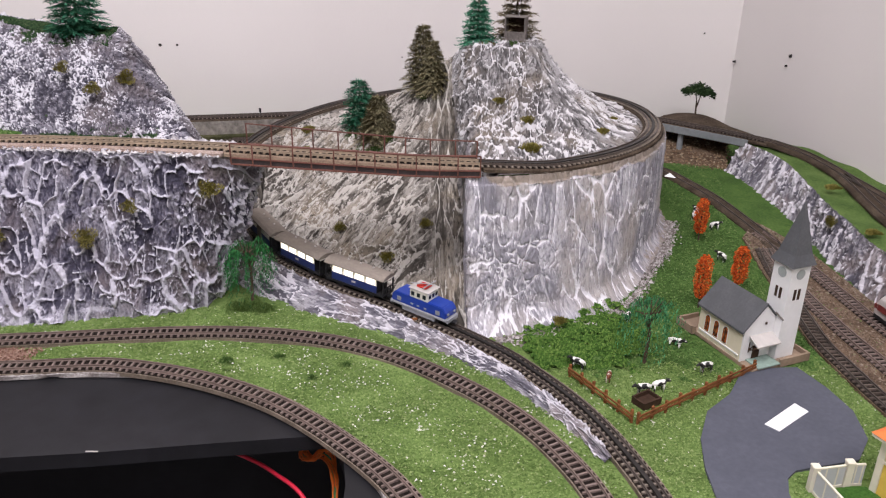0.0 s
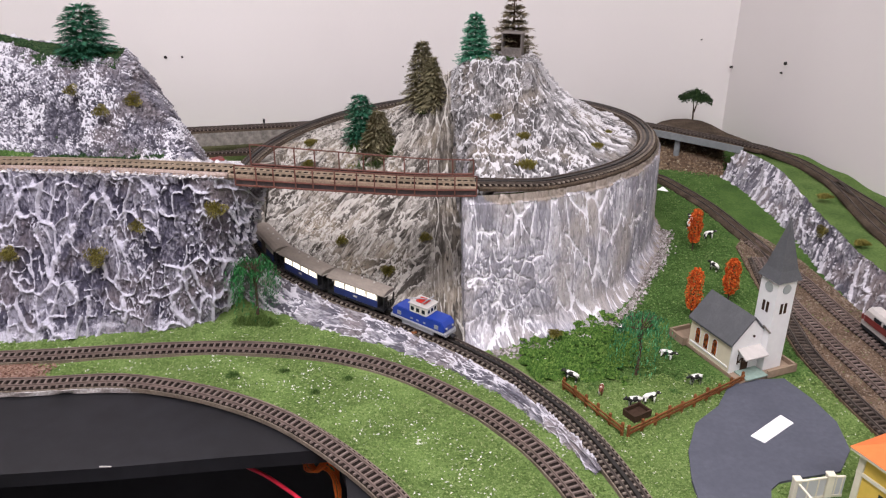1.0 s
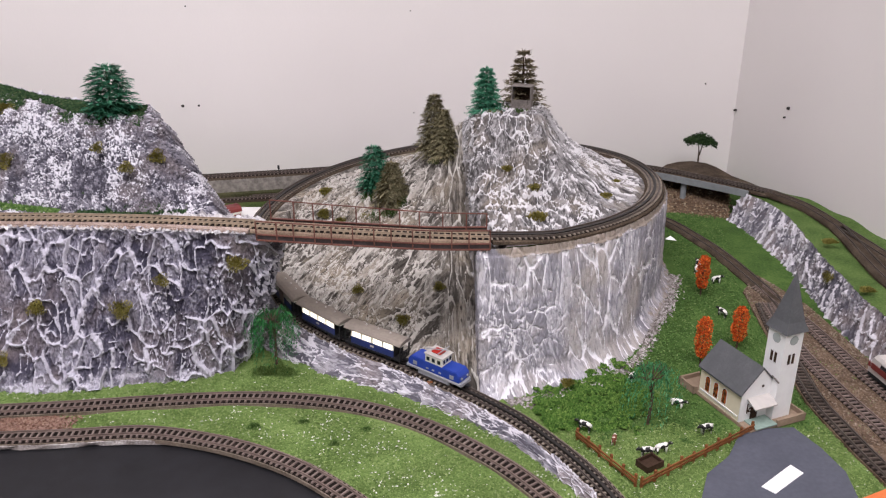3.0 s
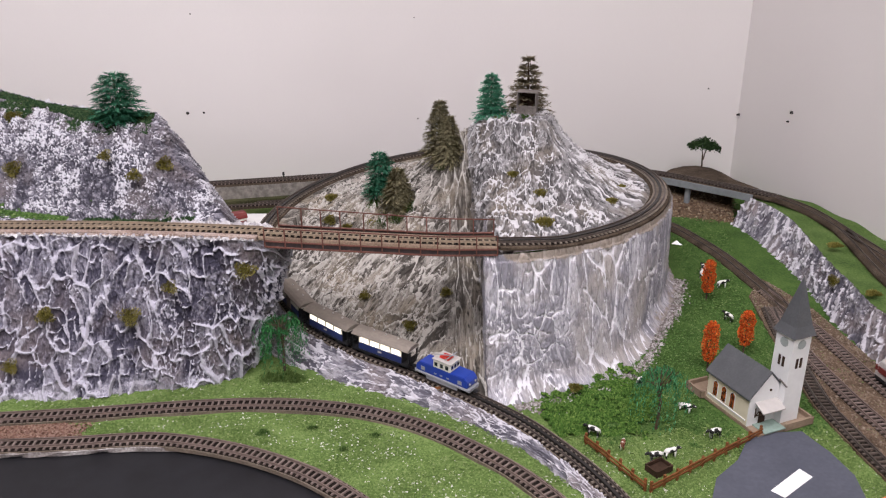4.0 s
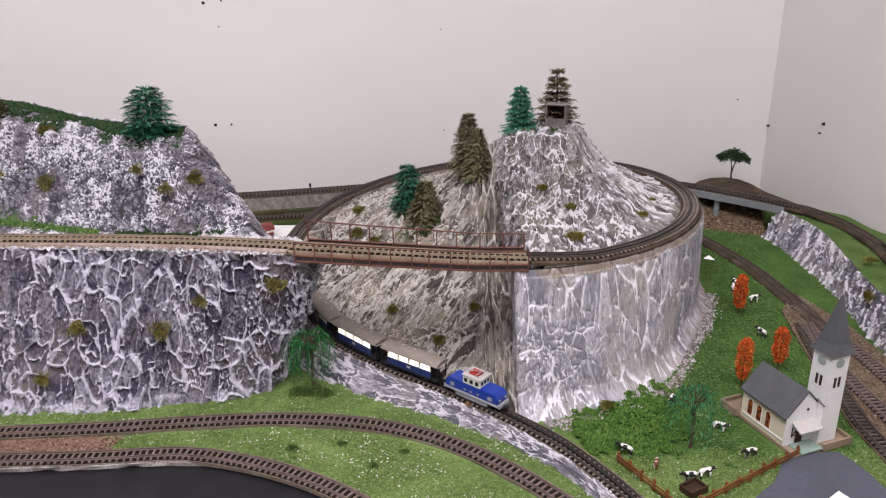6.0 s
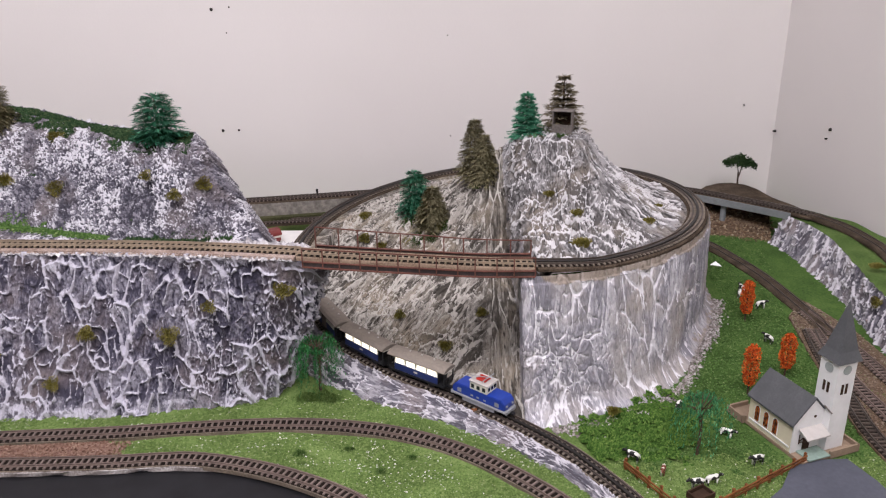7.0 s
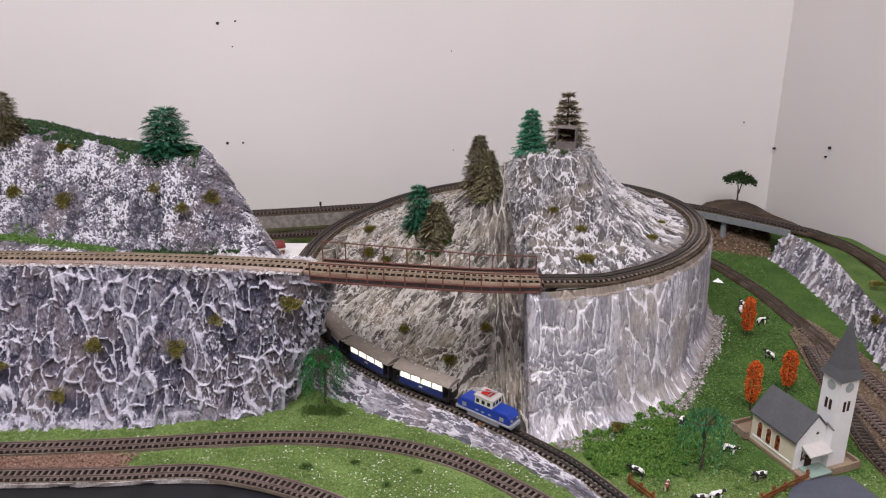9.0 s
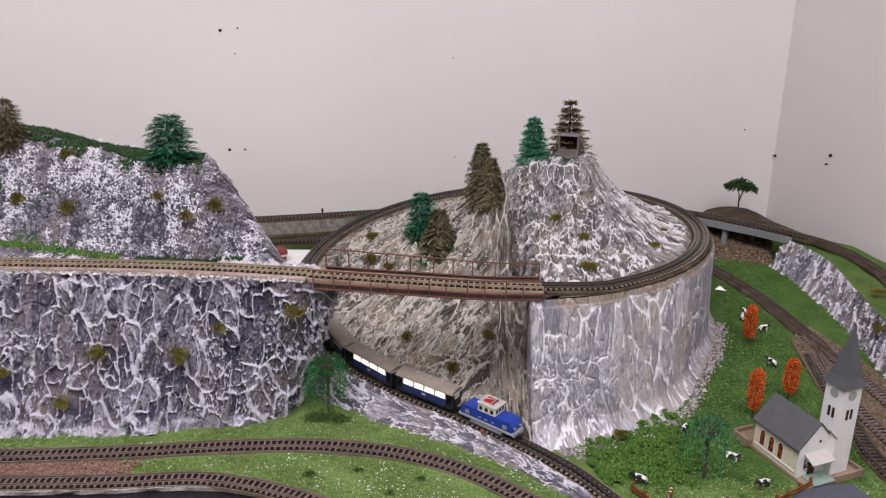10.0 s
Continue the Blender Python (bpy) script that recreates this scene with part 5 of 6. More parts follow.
def rim_places(rng, n):
    x = rng.uniform(-0.3, -0.192, n)
    return np.stack([x, np.interp(x, [-0.3, -0.24, -0.192], [0.758, 0.752, 0.744]) + rng.normal(0, 0.004, n), bank_z(x) - 0.002 + 0 * x], 1)


def edge_places(lo, hi):
    """Along the near edge of the upper track and over the brow of the rock wall."""
    def where(rng, n):
        x = rng.uniform(-0.7, -0.2, n)
        y = np.interp(x, [-0.7, -0.525, -0.404, -0.284, -0.2], [0.752, 0.751, 0.748, 0.738, 0.726]) - rng.uniform(lo, hi, n)
        return np.stack([x, y, bank_z(x) - 0.0004 - 0.25 * np.maximum(0, lo - 0.01) + rng.uniform(0, 0.0008, n)], 1)
    return where


M_PINK_GRIT = crumb_mat("pinkish_grit", ((0.0, (0.2, 0.14, 0.115)), (0.5, (0.36, 0.275, 0.235)), (1.0, (0.52, 0.44, 0.4))))
scatter("gravel", edge_places(0.0095, 0.0155), 9000, 0.0012, M_PINK_GRIT, 25, "pinkish sand grit along the upper track", "gravel", 0.8)
M_LUMP = crumb_mat("white_plaster_lumps", ((0.0, (0.3, 0.285, 0.3)), (0.5, (0.5, 0.48, 0.5)), (1.0, (0.7, 0.68, 0.7))))
scatter("plaster_lumps", edge_places(0.0135, 0.018), 600, 0.0022, M_LUMP, 26, "white plaster crumbs along the brow of the rock wall", "plaster", 0.7)
scatter("plaster_lumps", rim_places, 420, 0.0042, M_LUMP, 24, "white plaster lumps beside the upper track", "plaster", 0.9)
M_RUBBLE = crumb_mat("pale_rubble_crumbs", ((0.0, (0.14, 0.12, 0.11)), (0.5, (0.3, 0.27, 0.26)), (1.0, (0.55, 0.52, 0.52))))
scatter("rubble", foot_places, 1800, 0.0019, M_RUBBLE, 14, "pale rubble crumbs along the foot of the cliff", "rubble", 0.8)

# retaining wall and white board behind the rock hill
bl = catmull(BACK[:6], 0.01)
sweep("retaining_wall", bl, [(-0.017, -0.024), (-0.017, 0.0), (0.017, 0.0), (0.017, -0.024)], plain("mottled_stone_paper", (0.23, 0.212, 0.19), 0.9, 0.1, 0, 0.55, 160), None)
tagged(bpy.data.objects["retaining_wall"], "mottled grey stone retaining wall under the back track", "wall", "", "structure")
sweep("ledge", bl, [(-0.024, -0.03), (-0.024, -0.0215), (-0.0172, -0.02), (-0.0172, -0.03)], soil_mat("olive_ledge", (0.025, 0.027, 0.014), (0.06, 0.062, 0.03), (0.11, 0.105, 0.055)), None)
tagged(bpy.data.objects["ledge"], "dark green flocked ledge at the foot of the retaining wall", "ledge", "", "structure")
tagged(part("white_board", boxed(-0.9, -0.19, 0.95, 1.165, 0.0, 0.022), M_WHITE_BOARD), "bare white board behind the hill", "board", "", "structure")
t = thing("toy_wagon", (-0.333, 1.11, 0.022), 35, "dark red toy wagon with a cream band on the white board", "wagon")
part("body", boxed(-0.019, 0.019, -0.011, 0.011, 0.003, 0.0125, bevel=0.0006), M_MAROON, t, "dark red wagon body")
part("band", boxed(-0.0195, 0.0195, -0.0116, 0.0116, 0.0088, 0.0122), M_CREAM, t, "cream band under the roof")
part("roof", prism(bmesh.new(), [(-0.0125, 0.0122), (0.0125, 0.0122), (0.0115, 0.0165), (0.007, 0.0195), (0.0, 0.0205), (-0.007, 0.0195), (-0.0115, 0.0165)], "x", -0.0205, 0.0205), M_MAROON, t, "dark red rounded roof")
part("chassis", boxed(-0.018, 0.018, -0.009, 0.009, 0.0, 0.004), M_BLACK_PLASTIC, t)


# ---- hunting stand on the peak ----
t = thing("hunting_stand", (0.088, 0.975, float(hill_z(np.array(0.088), np.array(0.975))) - 0.003), -18, "grey weathered wooden hunting stand with an open front", "hunting stand")
W_, D_ = 0.0115, 0.008
for i in range(7):
    x = -W_ + (i + 0.5) * 2 * W_ / 7
    part("plank", boxed(x - W_ / 7 * 0.92, x + W_ / 7 * 0.92, -D_ - 0.0008, -D_, 0.0, 0.0165), M_GREY_WOOD, t)
for s in (-1, 1):
    part("side_panel", boxed(s * W_ - 0.0004, s * W_ + 0.0004, -D_, D_, 0, 0.031), M_GREY_WOOD, t)
    part("post", boxed(s * W_ - 0.0006, s * W_ + 0.0006, -D_ - 0.0014, -D_ + 0.0002, -0.002, 0.033), M_GREY_WOOD, t)
part("back_panel", boxed(-W_, W_, D_ - 0.0008, D_, 0, 0.031), M_DARK_WOOD, t)
part("floor_board", boxed(-W_, W_, -D_, D_, 0.012, 0.013), M_DARK_WOOD, t)
part("roof", boxed(-W_ - 0.0015, W_ + 0.0015, -D_ - 0.0016, D_ + 0.001, 0.0325, 0.0334), M_GREY_WOOD, t)


# ---- church ----
t = thing("church", (0.261, 0.615, 0.0), 22.0, "cream toy church with slate roof and white steeple", "church")
NW, NL, EH, RH = 0.039, 0.0555, 0.0335, 0.0545
p0 = 0.003
part("plinth", boxed(-0.0006, 0.063, -0.016, 0.08, -0.001, p0, bevel=0.0005), M_PLINTH, t)
for x0, x1, y0, y1 in ((-0.0045, -0.0025, 0.058, 0.08), (0.03, 0.063, -0.0175, -0.0155), (0.0615, 0.0635, -0.0175, 0.05), (-0.0045, 0.02, 0.0785, 0.0805), (-0.0045, 0.0, 0.0575, 0.0595)):
    part("low_wall", boxed(x0, x1, y0, y1, 0, 0.0075), M_PLINTH, t)
part("paving", boxed(0.006, 0.03, -0.0175, -0.001, p0, p0 + 0.0012), M_TEAL_PATH, t)
nave = part("nave", prism(bmesh.new(), [(0, p0), (NW, p0), (NW, EH), (NW / 2, RH), (0, EH)], "y", 0, NL), M_CHURCH, t)
part("gable_front", prism(bmesh.new(), [(-0.0003, p0), (NW + 0.0003, p0), (NW + 0.0003, EH), (NW / 2, RH + 0.0003), (-0.0003, EH)], "y", -0.001, 0.0003), M_CHURCH_WHITE, t)
for s in (0, 1):
    x0, x1 = (-0.003, NW / 2) if s == 0 else (NW + 0.003, NW / 2)
    z0 = EH - 0.003 * (RH - EH) / (NW / 2)
    part("roof", prism(bmesh.new(), [(x0, z0 + 0.0006), (x1, RH + 0.0006), (x1, RH + 0.0024), (x0, z0 + 0.0024)], "y", -0.002, NL + 0.0015), M_SLATE, t)
for i in range(3):
    y = 0.021 + i * 0.0117
    arch = [(math.cos(math.pi * q / 8), math.sin(math.pi * q / 8)) for q in range(9)]
    w_ = part("window", prism(bmesh.new(), [(y - 0.0028, 0.0105), (y + 0.0028, 0.0105)] + [(y + 0.0028 * c, 0.0225 + 0.0036 * sn) for c, sn in arch], "x", -0.0006, 0.001), M_BROWN_WINDOW, t)
    part("frame", prism(bmesh.new(), [(y - 0.0035, 0.0098), (y + 0.0035, 0.0098)] + [(y + 0.0035 * c, 0.0225 + 0.0043 * sn) for c, sn in arch], "x", -0.0003, 0.001), M_CHURCH_WHITE, w_)
    part("glazing_bar", boxed(-0.0009, -0.0005, y - 0.0003, y + 0.0003, 0.0105, 0.0255), M_DARK_WOOD, w_)
part("sill_band", boxed(-0.0007, 0.001, 0.002, NL - 0.002, 0.0072, 0.0086), M_CHURCH_WHITE, t)
TX, TY, TW, TH_ = 0.0315, -0.0085, 0.0205, 0.093
tower = part("tower", boxed(TX, TX + TW, TY, TY + TW, p0, TH_), M_CHURCH_WHITE, t, "white steeple tower")
for face in (0, 1):
    c = (TX - 0.0004, TY + TW / 2, 0.0835) if face == 0 else (TX + TW / 2, TY - 0.0004, 0.0835)
    d_ = (0.0008, 0, 0) if face == 0 else (0, 0.0008, 0)
    part("clock_face", rod(bmesh.new(), c, tuple(a + b for a, b in zip(c, d_)), 0.0046, 0.0046, 20), M_CLOCK, tower, "grey round clock face")
for face in (0, 1):
    for s in (-1, 1):
        o = s * 0.0023
        if face == 0:
            part("window", boxed(TX - 0.0004, TX + 0.0006, TY + TW / 2 + o - 0.0013, TY + TW / 2 + o + 0.0013, 0.0595, 0.0695), M_DARK_WOOD, tower)
        else:
            part("window", boxed(TX + TW / 2 + o - 0.0013, TX + TW / 2 + o + 0.0013, TY - 0.0004, TY + 0.0006, 0.0595, 0.0695), M_DARK_WOOD, tower)
bm = bmesh.new()
cx, cy, hw = TX + TW / 2, TY + TW / 2, TW / 2 + 0.0028
lo = [bm.verts.new((cx + a * hw, cy + b * hw, TH_ - 0.0015)) for a, b in ((-1, -1), (1, -1), (1, 1), (-1, 1))]
mid = [bm.verts.new((cx + a * hw * 0.72, cy + b * hw * 0.72, TH_ + 0.008)) for a, b in ((-1, -1), (1, -1), (1, 1), (-1, 1))]
tip = bm.verts.new((cx, cy, 0.147))
for i in range(4):
    bm.faces.new((lo[i], lo[(i + 1) % 4], mid[(i + 1) % 4], mid[i]))
    bm.faces.new((mid[i], mid[(i + 1) % 4], tip))
bm.faces.new(lo[::-1])
part("spire", bm, M_SLATE, t, "slate grey pointed spire")
part("porch_roof", prism(bmesh.new(), [(-0.0125, 0.0205), (0.0, 0.0265), (0.0, 0.0278), (-0.0125, 0.0218)], "x", 0.006, 0.0315), M_PALE_GREY, t)
part("door", boxed(0.012, 0.0195, -0.0018, 0.0, p0 + 0.001, 0.0165), M_DARK_WOOD, t)
for a, b in (((0.0075, -0.001, 0.0125), (0.0075, -0.0115, 0.0208)), ((0.0075, -0.0012, 0.011), (0.0075, -0.0012, 0.021)), ((0.0075, -0.001, 0.0125), (0.012, -0.001, 0.0165))):
    part("bracket", rod(bmesh.new(), a, b, 0.0006, 0.0006, 5), M_DARK_WOOD, t)
part("gable_light", rod(bmesh.new(), (0.022, -0.0016, 0.037), (0.022, 0, 0.037), 0.0013, 0.0013, 10), M_DARK_WOOD, t)
part("wall_tie", rod(bmesh.new(), (0.0295, -0.002, 0.047), (0.0318, -0.0095, 0.042), 0.0008, 0.0008, 5), M_GREY_WOOD, t)

# ---- churchyard paving ----
sheet("forecourt", [(0.262, 0.606), (0.31, 0.609), (0.322, 0.577), (0.328, 0.545), (0.322, 0.509), (0.303, 0.484), (0.271, 0.477), (0.252, 0.472), (0.243, 0.464), (0.237, 0.448), (0.233, 0.36), (0.187, 0.36), (0.186, 0.445), (0.188, 0.475), (0.195, 0.508), (0.211, 0.543), (0.237, 0.567)], 0.0012, M_ASPHALT, "slate-grey card forecourt before the church", "forecourt")
bm = bmesh.new()
prism(bm, [(0.250, 0.526), (0.258, 0.517), (0.2915, 0.543), (0.285, 0.554)], "z", 0.0012, 0.0017)
tagged(part("paper_strip", bm, M_PAPER), "blank white paper strip lying on the grey forecourt", "paper")


# ---- wooden fence ----
def fence(a, b, label):
    a, b = Vector((*a, 0)), Vector((*b, 0))
    t = tagged(new("wooden_fence"), label, "fence", "meadow fences")
    n = max(2, round((b - a).length / 0.0155))
    d = (b - a).normalized()
    ang = math.degrees(math.atan2(d.y, d.x))
    L = (b - a).length
    t.matrix_basis = pose(a.x, a.y, 0, 0, 0, ang)
    rng = random.Random(n)
    for i in range(n + 1):
        x = L * i / n
        part("post", boxed(x - 0.0011, x + 0.0011, -0.001, 0.001, -0.003, 0.0108 + rng.uniform(-0.001, 0.001), bevel=0.0002), M_FENCE, t)
    for z in (0.0042, 0.0078):
        for i in range(n):
            x0, x1 = L * i / n - 0.001, L * (i + 1) / n + 0.001
            part("rail", boxed(x0, x1, -0.0018, -0.0008, z - 0.001 + rng.uniform(-0.0004, 0.0004), z + 0.001 + rng.uniform(-0.0004, 0.0004)), M_FENCE, t)
    return t


fence((0.110, 0.594), (0.1475, 0.5295), "red-brown wooden fence beside the rack track")
fence((0.152, 0.527), (0.270, 0.604), "red-brown wooden fence beside the grey forecourt")
t = thing("feeding_trough", (0.1655, 0.555, 0.0), 32, "dark brown wooden feeding trough", "trough")
part("base", boxed(-0.009, 0.009, -0.006, 0.006, 0.0, 0.0025), M_DARK_WOOD, t)
for y in (-0.0065, 0.0065):
    part("side_board", boxed(-0.0095, 0.0095, y - 0.0006, y + 0.0006, 0.0, 0.0062), M_DARK_WOOD, t)
for x in (-0.009, 0.009):
    part("end_board", boxed(x - 0.0006, x + 0.0006, -0.006, 0.006, 0.0, 0.0058), M_DARK_WOOD, t)


# ---- toy cows ----
def cow(at, rz, mat, label, scale=1.0):
    bm = bmesh.new()

    def blob(cx, cy, cz, rx, ry, rz_):
        vs = bmesh.ops.create_icosphere(bm, subdivisions=2, radius=1)["verts"]
        for v in vs:
            v.co = Vector((cx + v.co.x * rx, cy + v.co.y * ry, cz + v.co.z * rz_))
    blob(0, 0, 0.0072, 0.0064, 0.0027, 0.0029)
    blob(0.0035, 0, 0.0075, 0.003, 0.0024, 0.0027)
    blob(0.0078, 0, 0.0088, 0.0022, 0.0014, 0.0016)
    blob(0.0095, 0, 0.0081, 0.0012, 0.0009, 0.0009)
    for x in (-0.0045, 0.004):
        for y in (-0.0014, 0.0014):
            rod(bm, (x, y, -0.0006), (x, y, 0.0062), 0.0006, 0.0009, 6)
    rod(bm, (-0.0062, 0, 0.0085), (-0.0072, 0, 0.0035), 0.0004, 0.0003, 4)
    for y in (-1, 1):
        rod(bm, (0.0072, y * 0.001, 0.0098), (0.0068, y * 0.0026, 0.0102), 0.0005, 0.0002, 4)
    ob = part("toy_cow", bm, mat, None, "", True)
    ob.matrix_basis = pose(*at, 0, 0, rz) @ Matrix.Diagonal((scale, scale, scale, 1))
    return tagged(ob, label, "cow figurine", "toy cows")


BW = "black and white toy cow figurine on the grass"
for x, y, rz in ((0.1185, 0.606, 150), (0.166, 0.568, 190), (0.180, 0.573, 15), (0.228, 0.602, 200), (0.318, 0.834, 120), (0.325, 0.962, 70), (0.341, 0.928, 10), (0.18, 0.69, 240)):
    cow((x, y, 0.0), rz, M_COW, BW)
cow((0.1415, 0.587, 0.0), 250, M_COW_BROWN, "brown and white toy cow figurine in the meadow", 0.85)
cow((0.214, 0.646, -0.002), 330, M_COW, "white and grey toy cow figurine near the dark tree")
cow((0.333, 0.978, 0.0), 100, M_COW, BW)

# ---- yellow house at the board's corner ----
t = thing("toy_house", (0.295, 0.4515, 0.0), 24.0, "yellow toy house with orange roof and white trims", "house")
part("wall", boxed(0.0, 0.052, -0.05, 0.0, 0.0, 0.046), M_YELLOW, t)
part("corner_trim", boxed(-0.0012, 0.0035, -0.0035, 0.0012, 0.0, 0.046), M_IVORY, t)
part("string_course", boxed(-0.0014, 0.053, -0.051, 0.0014, 0.027, 0.0295), M_IVORY, t)
part("eaves", boxed(-0.0062, 0.058, -0.056, 0.0062, 0.045, 0.0475), M_IVORY, t)
bm = bmesh.new()
lo = [bm.verts.new(p) for p in ((-0.0068, -0.0565, 0.0475), (0.0585, -0.0565, 0.0475), (0.0585, 0.0068, 0.0475), (-0.0068, 0.0068, 0.0475))]
hi = [bm.verts.new(p) for p in ((0.026, -0.029, 0.062), (0.026, -0.021, 0.062))]
bm.faces.new((lo[3], hi[1], hi[0], lo[0]))
bm.faces.new((lo[0], hi[0], lo[1]))
bm.faces.new((lo[1], hi[0], hi[1], lo[2]))
bm.faces.new((lo[2], hi[1], lo[3]))
bm.faces.new(lo[::-1])
part("roof", bm, M_ORANGE_ROOF, t, "orange tiled hip roof")
w_ = part("window", boxed(-0.0006, 0.001, -0.03, -0.018, 0.008, 0.022), M_WINDOW, t)
part("window_frame", boxed(-0.0009, 0.001, -0.0312, -0.0168, 0.0068, 0.0079), M_IVORY, w_)
part("flower_box", boxed(-0.004, -0.0005, -0.03, -0.018, 0.0035, 0.0065), M_RED, t)
t = thing("balustrade", (0.0, 0.0, 0.0), 0, "ivory plastic balustrade with pale grey panels", "balustrade")
PP = [(0.2605, 0.415), (0.254, 0.453), (0.280, 0.458), (0.2945, 0.4592)]
for x, y in PP[:3]:
    p_ = part("pillar", boxed(x - 0.0024, x + 0.0024, y - 0.0024, y + 0.0024, 0, 0.0195), M_IVORY, t)
    part("cap", boxed(x - 0.003, x + 0.003, y - 0.003, y + 0.003, 0.0195, 0.0212, bevel=0.0005), M_IVORY, p_)
for (x0, y0), (x1, y1) in zip(PP[:-1], PP[1:]):
    L = math.hypot(x1 - x0, y1 - y0)
    m = pose(x0, y0, 0, 0, 0, math.degrees(math.atan2(y1 - y0, x1 - x0)))
    part("handrail", boxed(0.003, L - 0.003, -0.0008, 0.0008, 0.0172, 0.0182, m=m), M_IVORY, t)
    part("foot_rail", boxed(0.003, L - 0.003, -0.001, 0.001, 0.0, 0.002, m=m), M_IVORY, t)
    part("panel", boxed(0.003, L - 0.003, -0.0005, 0.0005, 0.002, 0.0172, m=m), M_FROST, t)
    for q in (0.33, 0.66):
        part("mullion", boxed(L * q - 0.0005, L * q + 0.0005, -0.0009, 0.0009, 0.002, 0.0172, m=m), M_IVORY, t)
tagged(part("garden_bed", prism(bmesh.new(), [(0.264, 0.40), (0.2575, 0.449), (0.28, 0.4545), (0.293, 0.4545), (0.313, 0.41)], "z", 0, 0.002), M_GRASS_DARK), "dark green garden bed inside the balustrade", "garden bed", "", "structure")


# ---- train ----
S_ = np.concatenate([[0], np.cumsum(np.linalg.norm(np.diff(C_LINE, axis=0), axis=1))])
LOCO_AT = float(S_[np.argmin(np.abs(C_LINE[:, 0] + 0.016))])


TRAIN = 1.17


def on_rack(s):
    """The pose on the rack track, its x axis pointing down the line."""
    c = [float(np.interp(s, S_, C_LINE[:, i])) for i in range(3)]
    e = [float(np.interp(s - 0.02, S_, C_LINE[:, i])) for i in range(3)]
    g = [float(np.interp(s + 0.02, S_, C_LINE[:, i])) for i in range(3)]
    d = Vector(e) - Vector(g)
    return pose(c[0], c[1], c[2] + 0.0056, 0, -math.degrees(math.atan2(d.z, math.hypot(d.x, d.y))), math.degrees(math.atan2(d.y, d.x))) @ Matrix.Scale(TRAIN, 4)


def wheels(t, xs, r):
    for x in xs:
        for s in (-1, 1):
            w_ = part("wheel", rod(bmesh.new(), (x, s * 0.0040, r), (x, s * 0.0056, r), r, r, 14), M_BLACK_PLASTIC, t)
        part("axle", rod(bmesh.new(), (x, -0.0056, r), (x, 0.0056, r), 0.0006, 0.0006, 6), M_BLACK_PLASTIC, t)


t = new("rack_locomotive")
tagged(t, "blue toy rack locomotive with white cab and red pantograph", "locomotive", "blue toy train")
t.matrix_basis = on_rack(LOCO_AT)
HL = 0.0265
part("underframe", boxed(-HL - 0.001, HL + 0.001, -0.0082, 0.0082, 0.0052, 0.0072, bevel=0.0003), M_SILVER, t, "silver-grey running board")
part("bogie", boxed(-0.019, 0.019, -0.006, 0.006, 0.0012, 0.0054), M_BLACK_PLASTIC, t)
for s in (-1, 1):
    part("side_frame", boxed(-0.016, 0.016, s * 0.0066 - 0.0006, s * 0.0066 + 0.0006, 0.0016, 0.005), M_SILVER, t)
prof = [(-HL, 0.0072), (HL, 0.0072), (HL, 0.0125), (HL - 0.0035, 0.0162), (-HL + 0.0035, 0.0162), (-HL, 0.0125)]
bm = prism(bmesh.new(), prof, "y", -0.0076, 0.0076)
bmesh.ops.bevel(bm, geom=bm.edges[:], offset=0.0006, segments=2, affect="EDGES")
body = part("body", bm, M_BLUE, t, "blue enamel engine body")
for x in (-0.019, 0.019):
    for s in (-1, 1):
        part("vent", boxed(x - 0.002, x + 0.002, s * 0.0077 - 0.0002, s * 0.0077 + 0.0002, 0.009, 0.0125), M_SILVER, body)
for x in (-0.006, 0.0, 0.007):
    for s in (-1, 1):
        part("number_plate", boxed(x - 0.0012, x + 0.0012, s * 0.0077 - 0.0002, s * 0.0077 + 0.0002, 0.0095, 0.0108), M_SILVER, body)
for s in (-1, 1):
    for y in (-0.0042, 0.0042):
        part("headlight", rod(bmesh.new(), (s * HL, y, 0.0105), (s * (HL + 0.0008), y, 0.0105), 0.0011, 0.0011, 10), M_SILVER, body)
    part("buffer_beam", boxed(s * (HL + 0.0012) - 0.0008, s * (HL + 0.0012) + 0.0008, -0.007, 0.007, 0.004, 0.0068), M_SILVER, t)
    part("coupling", boxed(s * (HL + 0.003) - 0.0022, s * (HL + 0.003) + 0.0022, -0.0018, 0.0018, 0.0028, 0.0045), M_BLACK_PLASTIC, t)
cab = part("cab", boxed(-0.0088, 0.0088, -0.0074, 0.0074, 0.0158, 0.0232, bevel=0.0004), M_CREAM, t, "cream white driver's cab")
for s in (-1, 1):
    for x in (-0.0056, 0.0, 0.0056):
        part("window", boxed(x - 0.0015, x + 0.0015, s * 0.0075 - 0.0002, s * 0.0075 + 0.0002, 0.0178, 0.0212), M_WINDOW, cab)
    for y in (-0.0043, 0.0, 0.0043):
        part("window", boxed(s * 0.0089 - 0.0002, s * 0.0089 + 0.0002, y - 0.0013, y + 0.0013, 0.0182, 0.0214), M_WINDOW, cab)
part("cab_roof", boxed(-0.0098, 0.0098, -0.0082, 0.0082, 0.0232, 0.0243, bevel=0.0004), M_PALE_GREY, t)
panto = part("pantograph", boxed(-0.0045, 0.0045, -0.0042, 0.0042, 0.0248, 0.0256), M_RED, t, "red folded pantograph")
for y in (-0.003, 0.0, 0.003):
    part("arm", rod(bmesh.new(), (-0.005, y, 0.0256), (0.005, y * 0.5, 0.0272), 0.0004, 0.0004, 5), M_RED, panto)
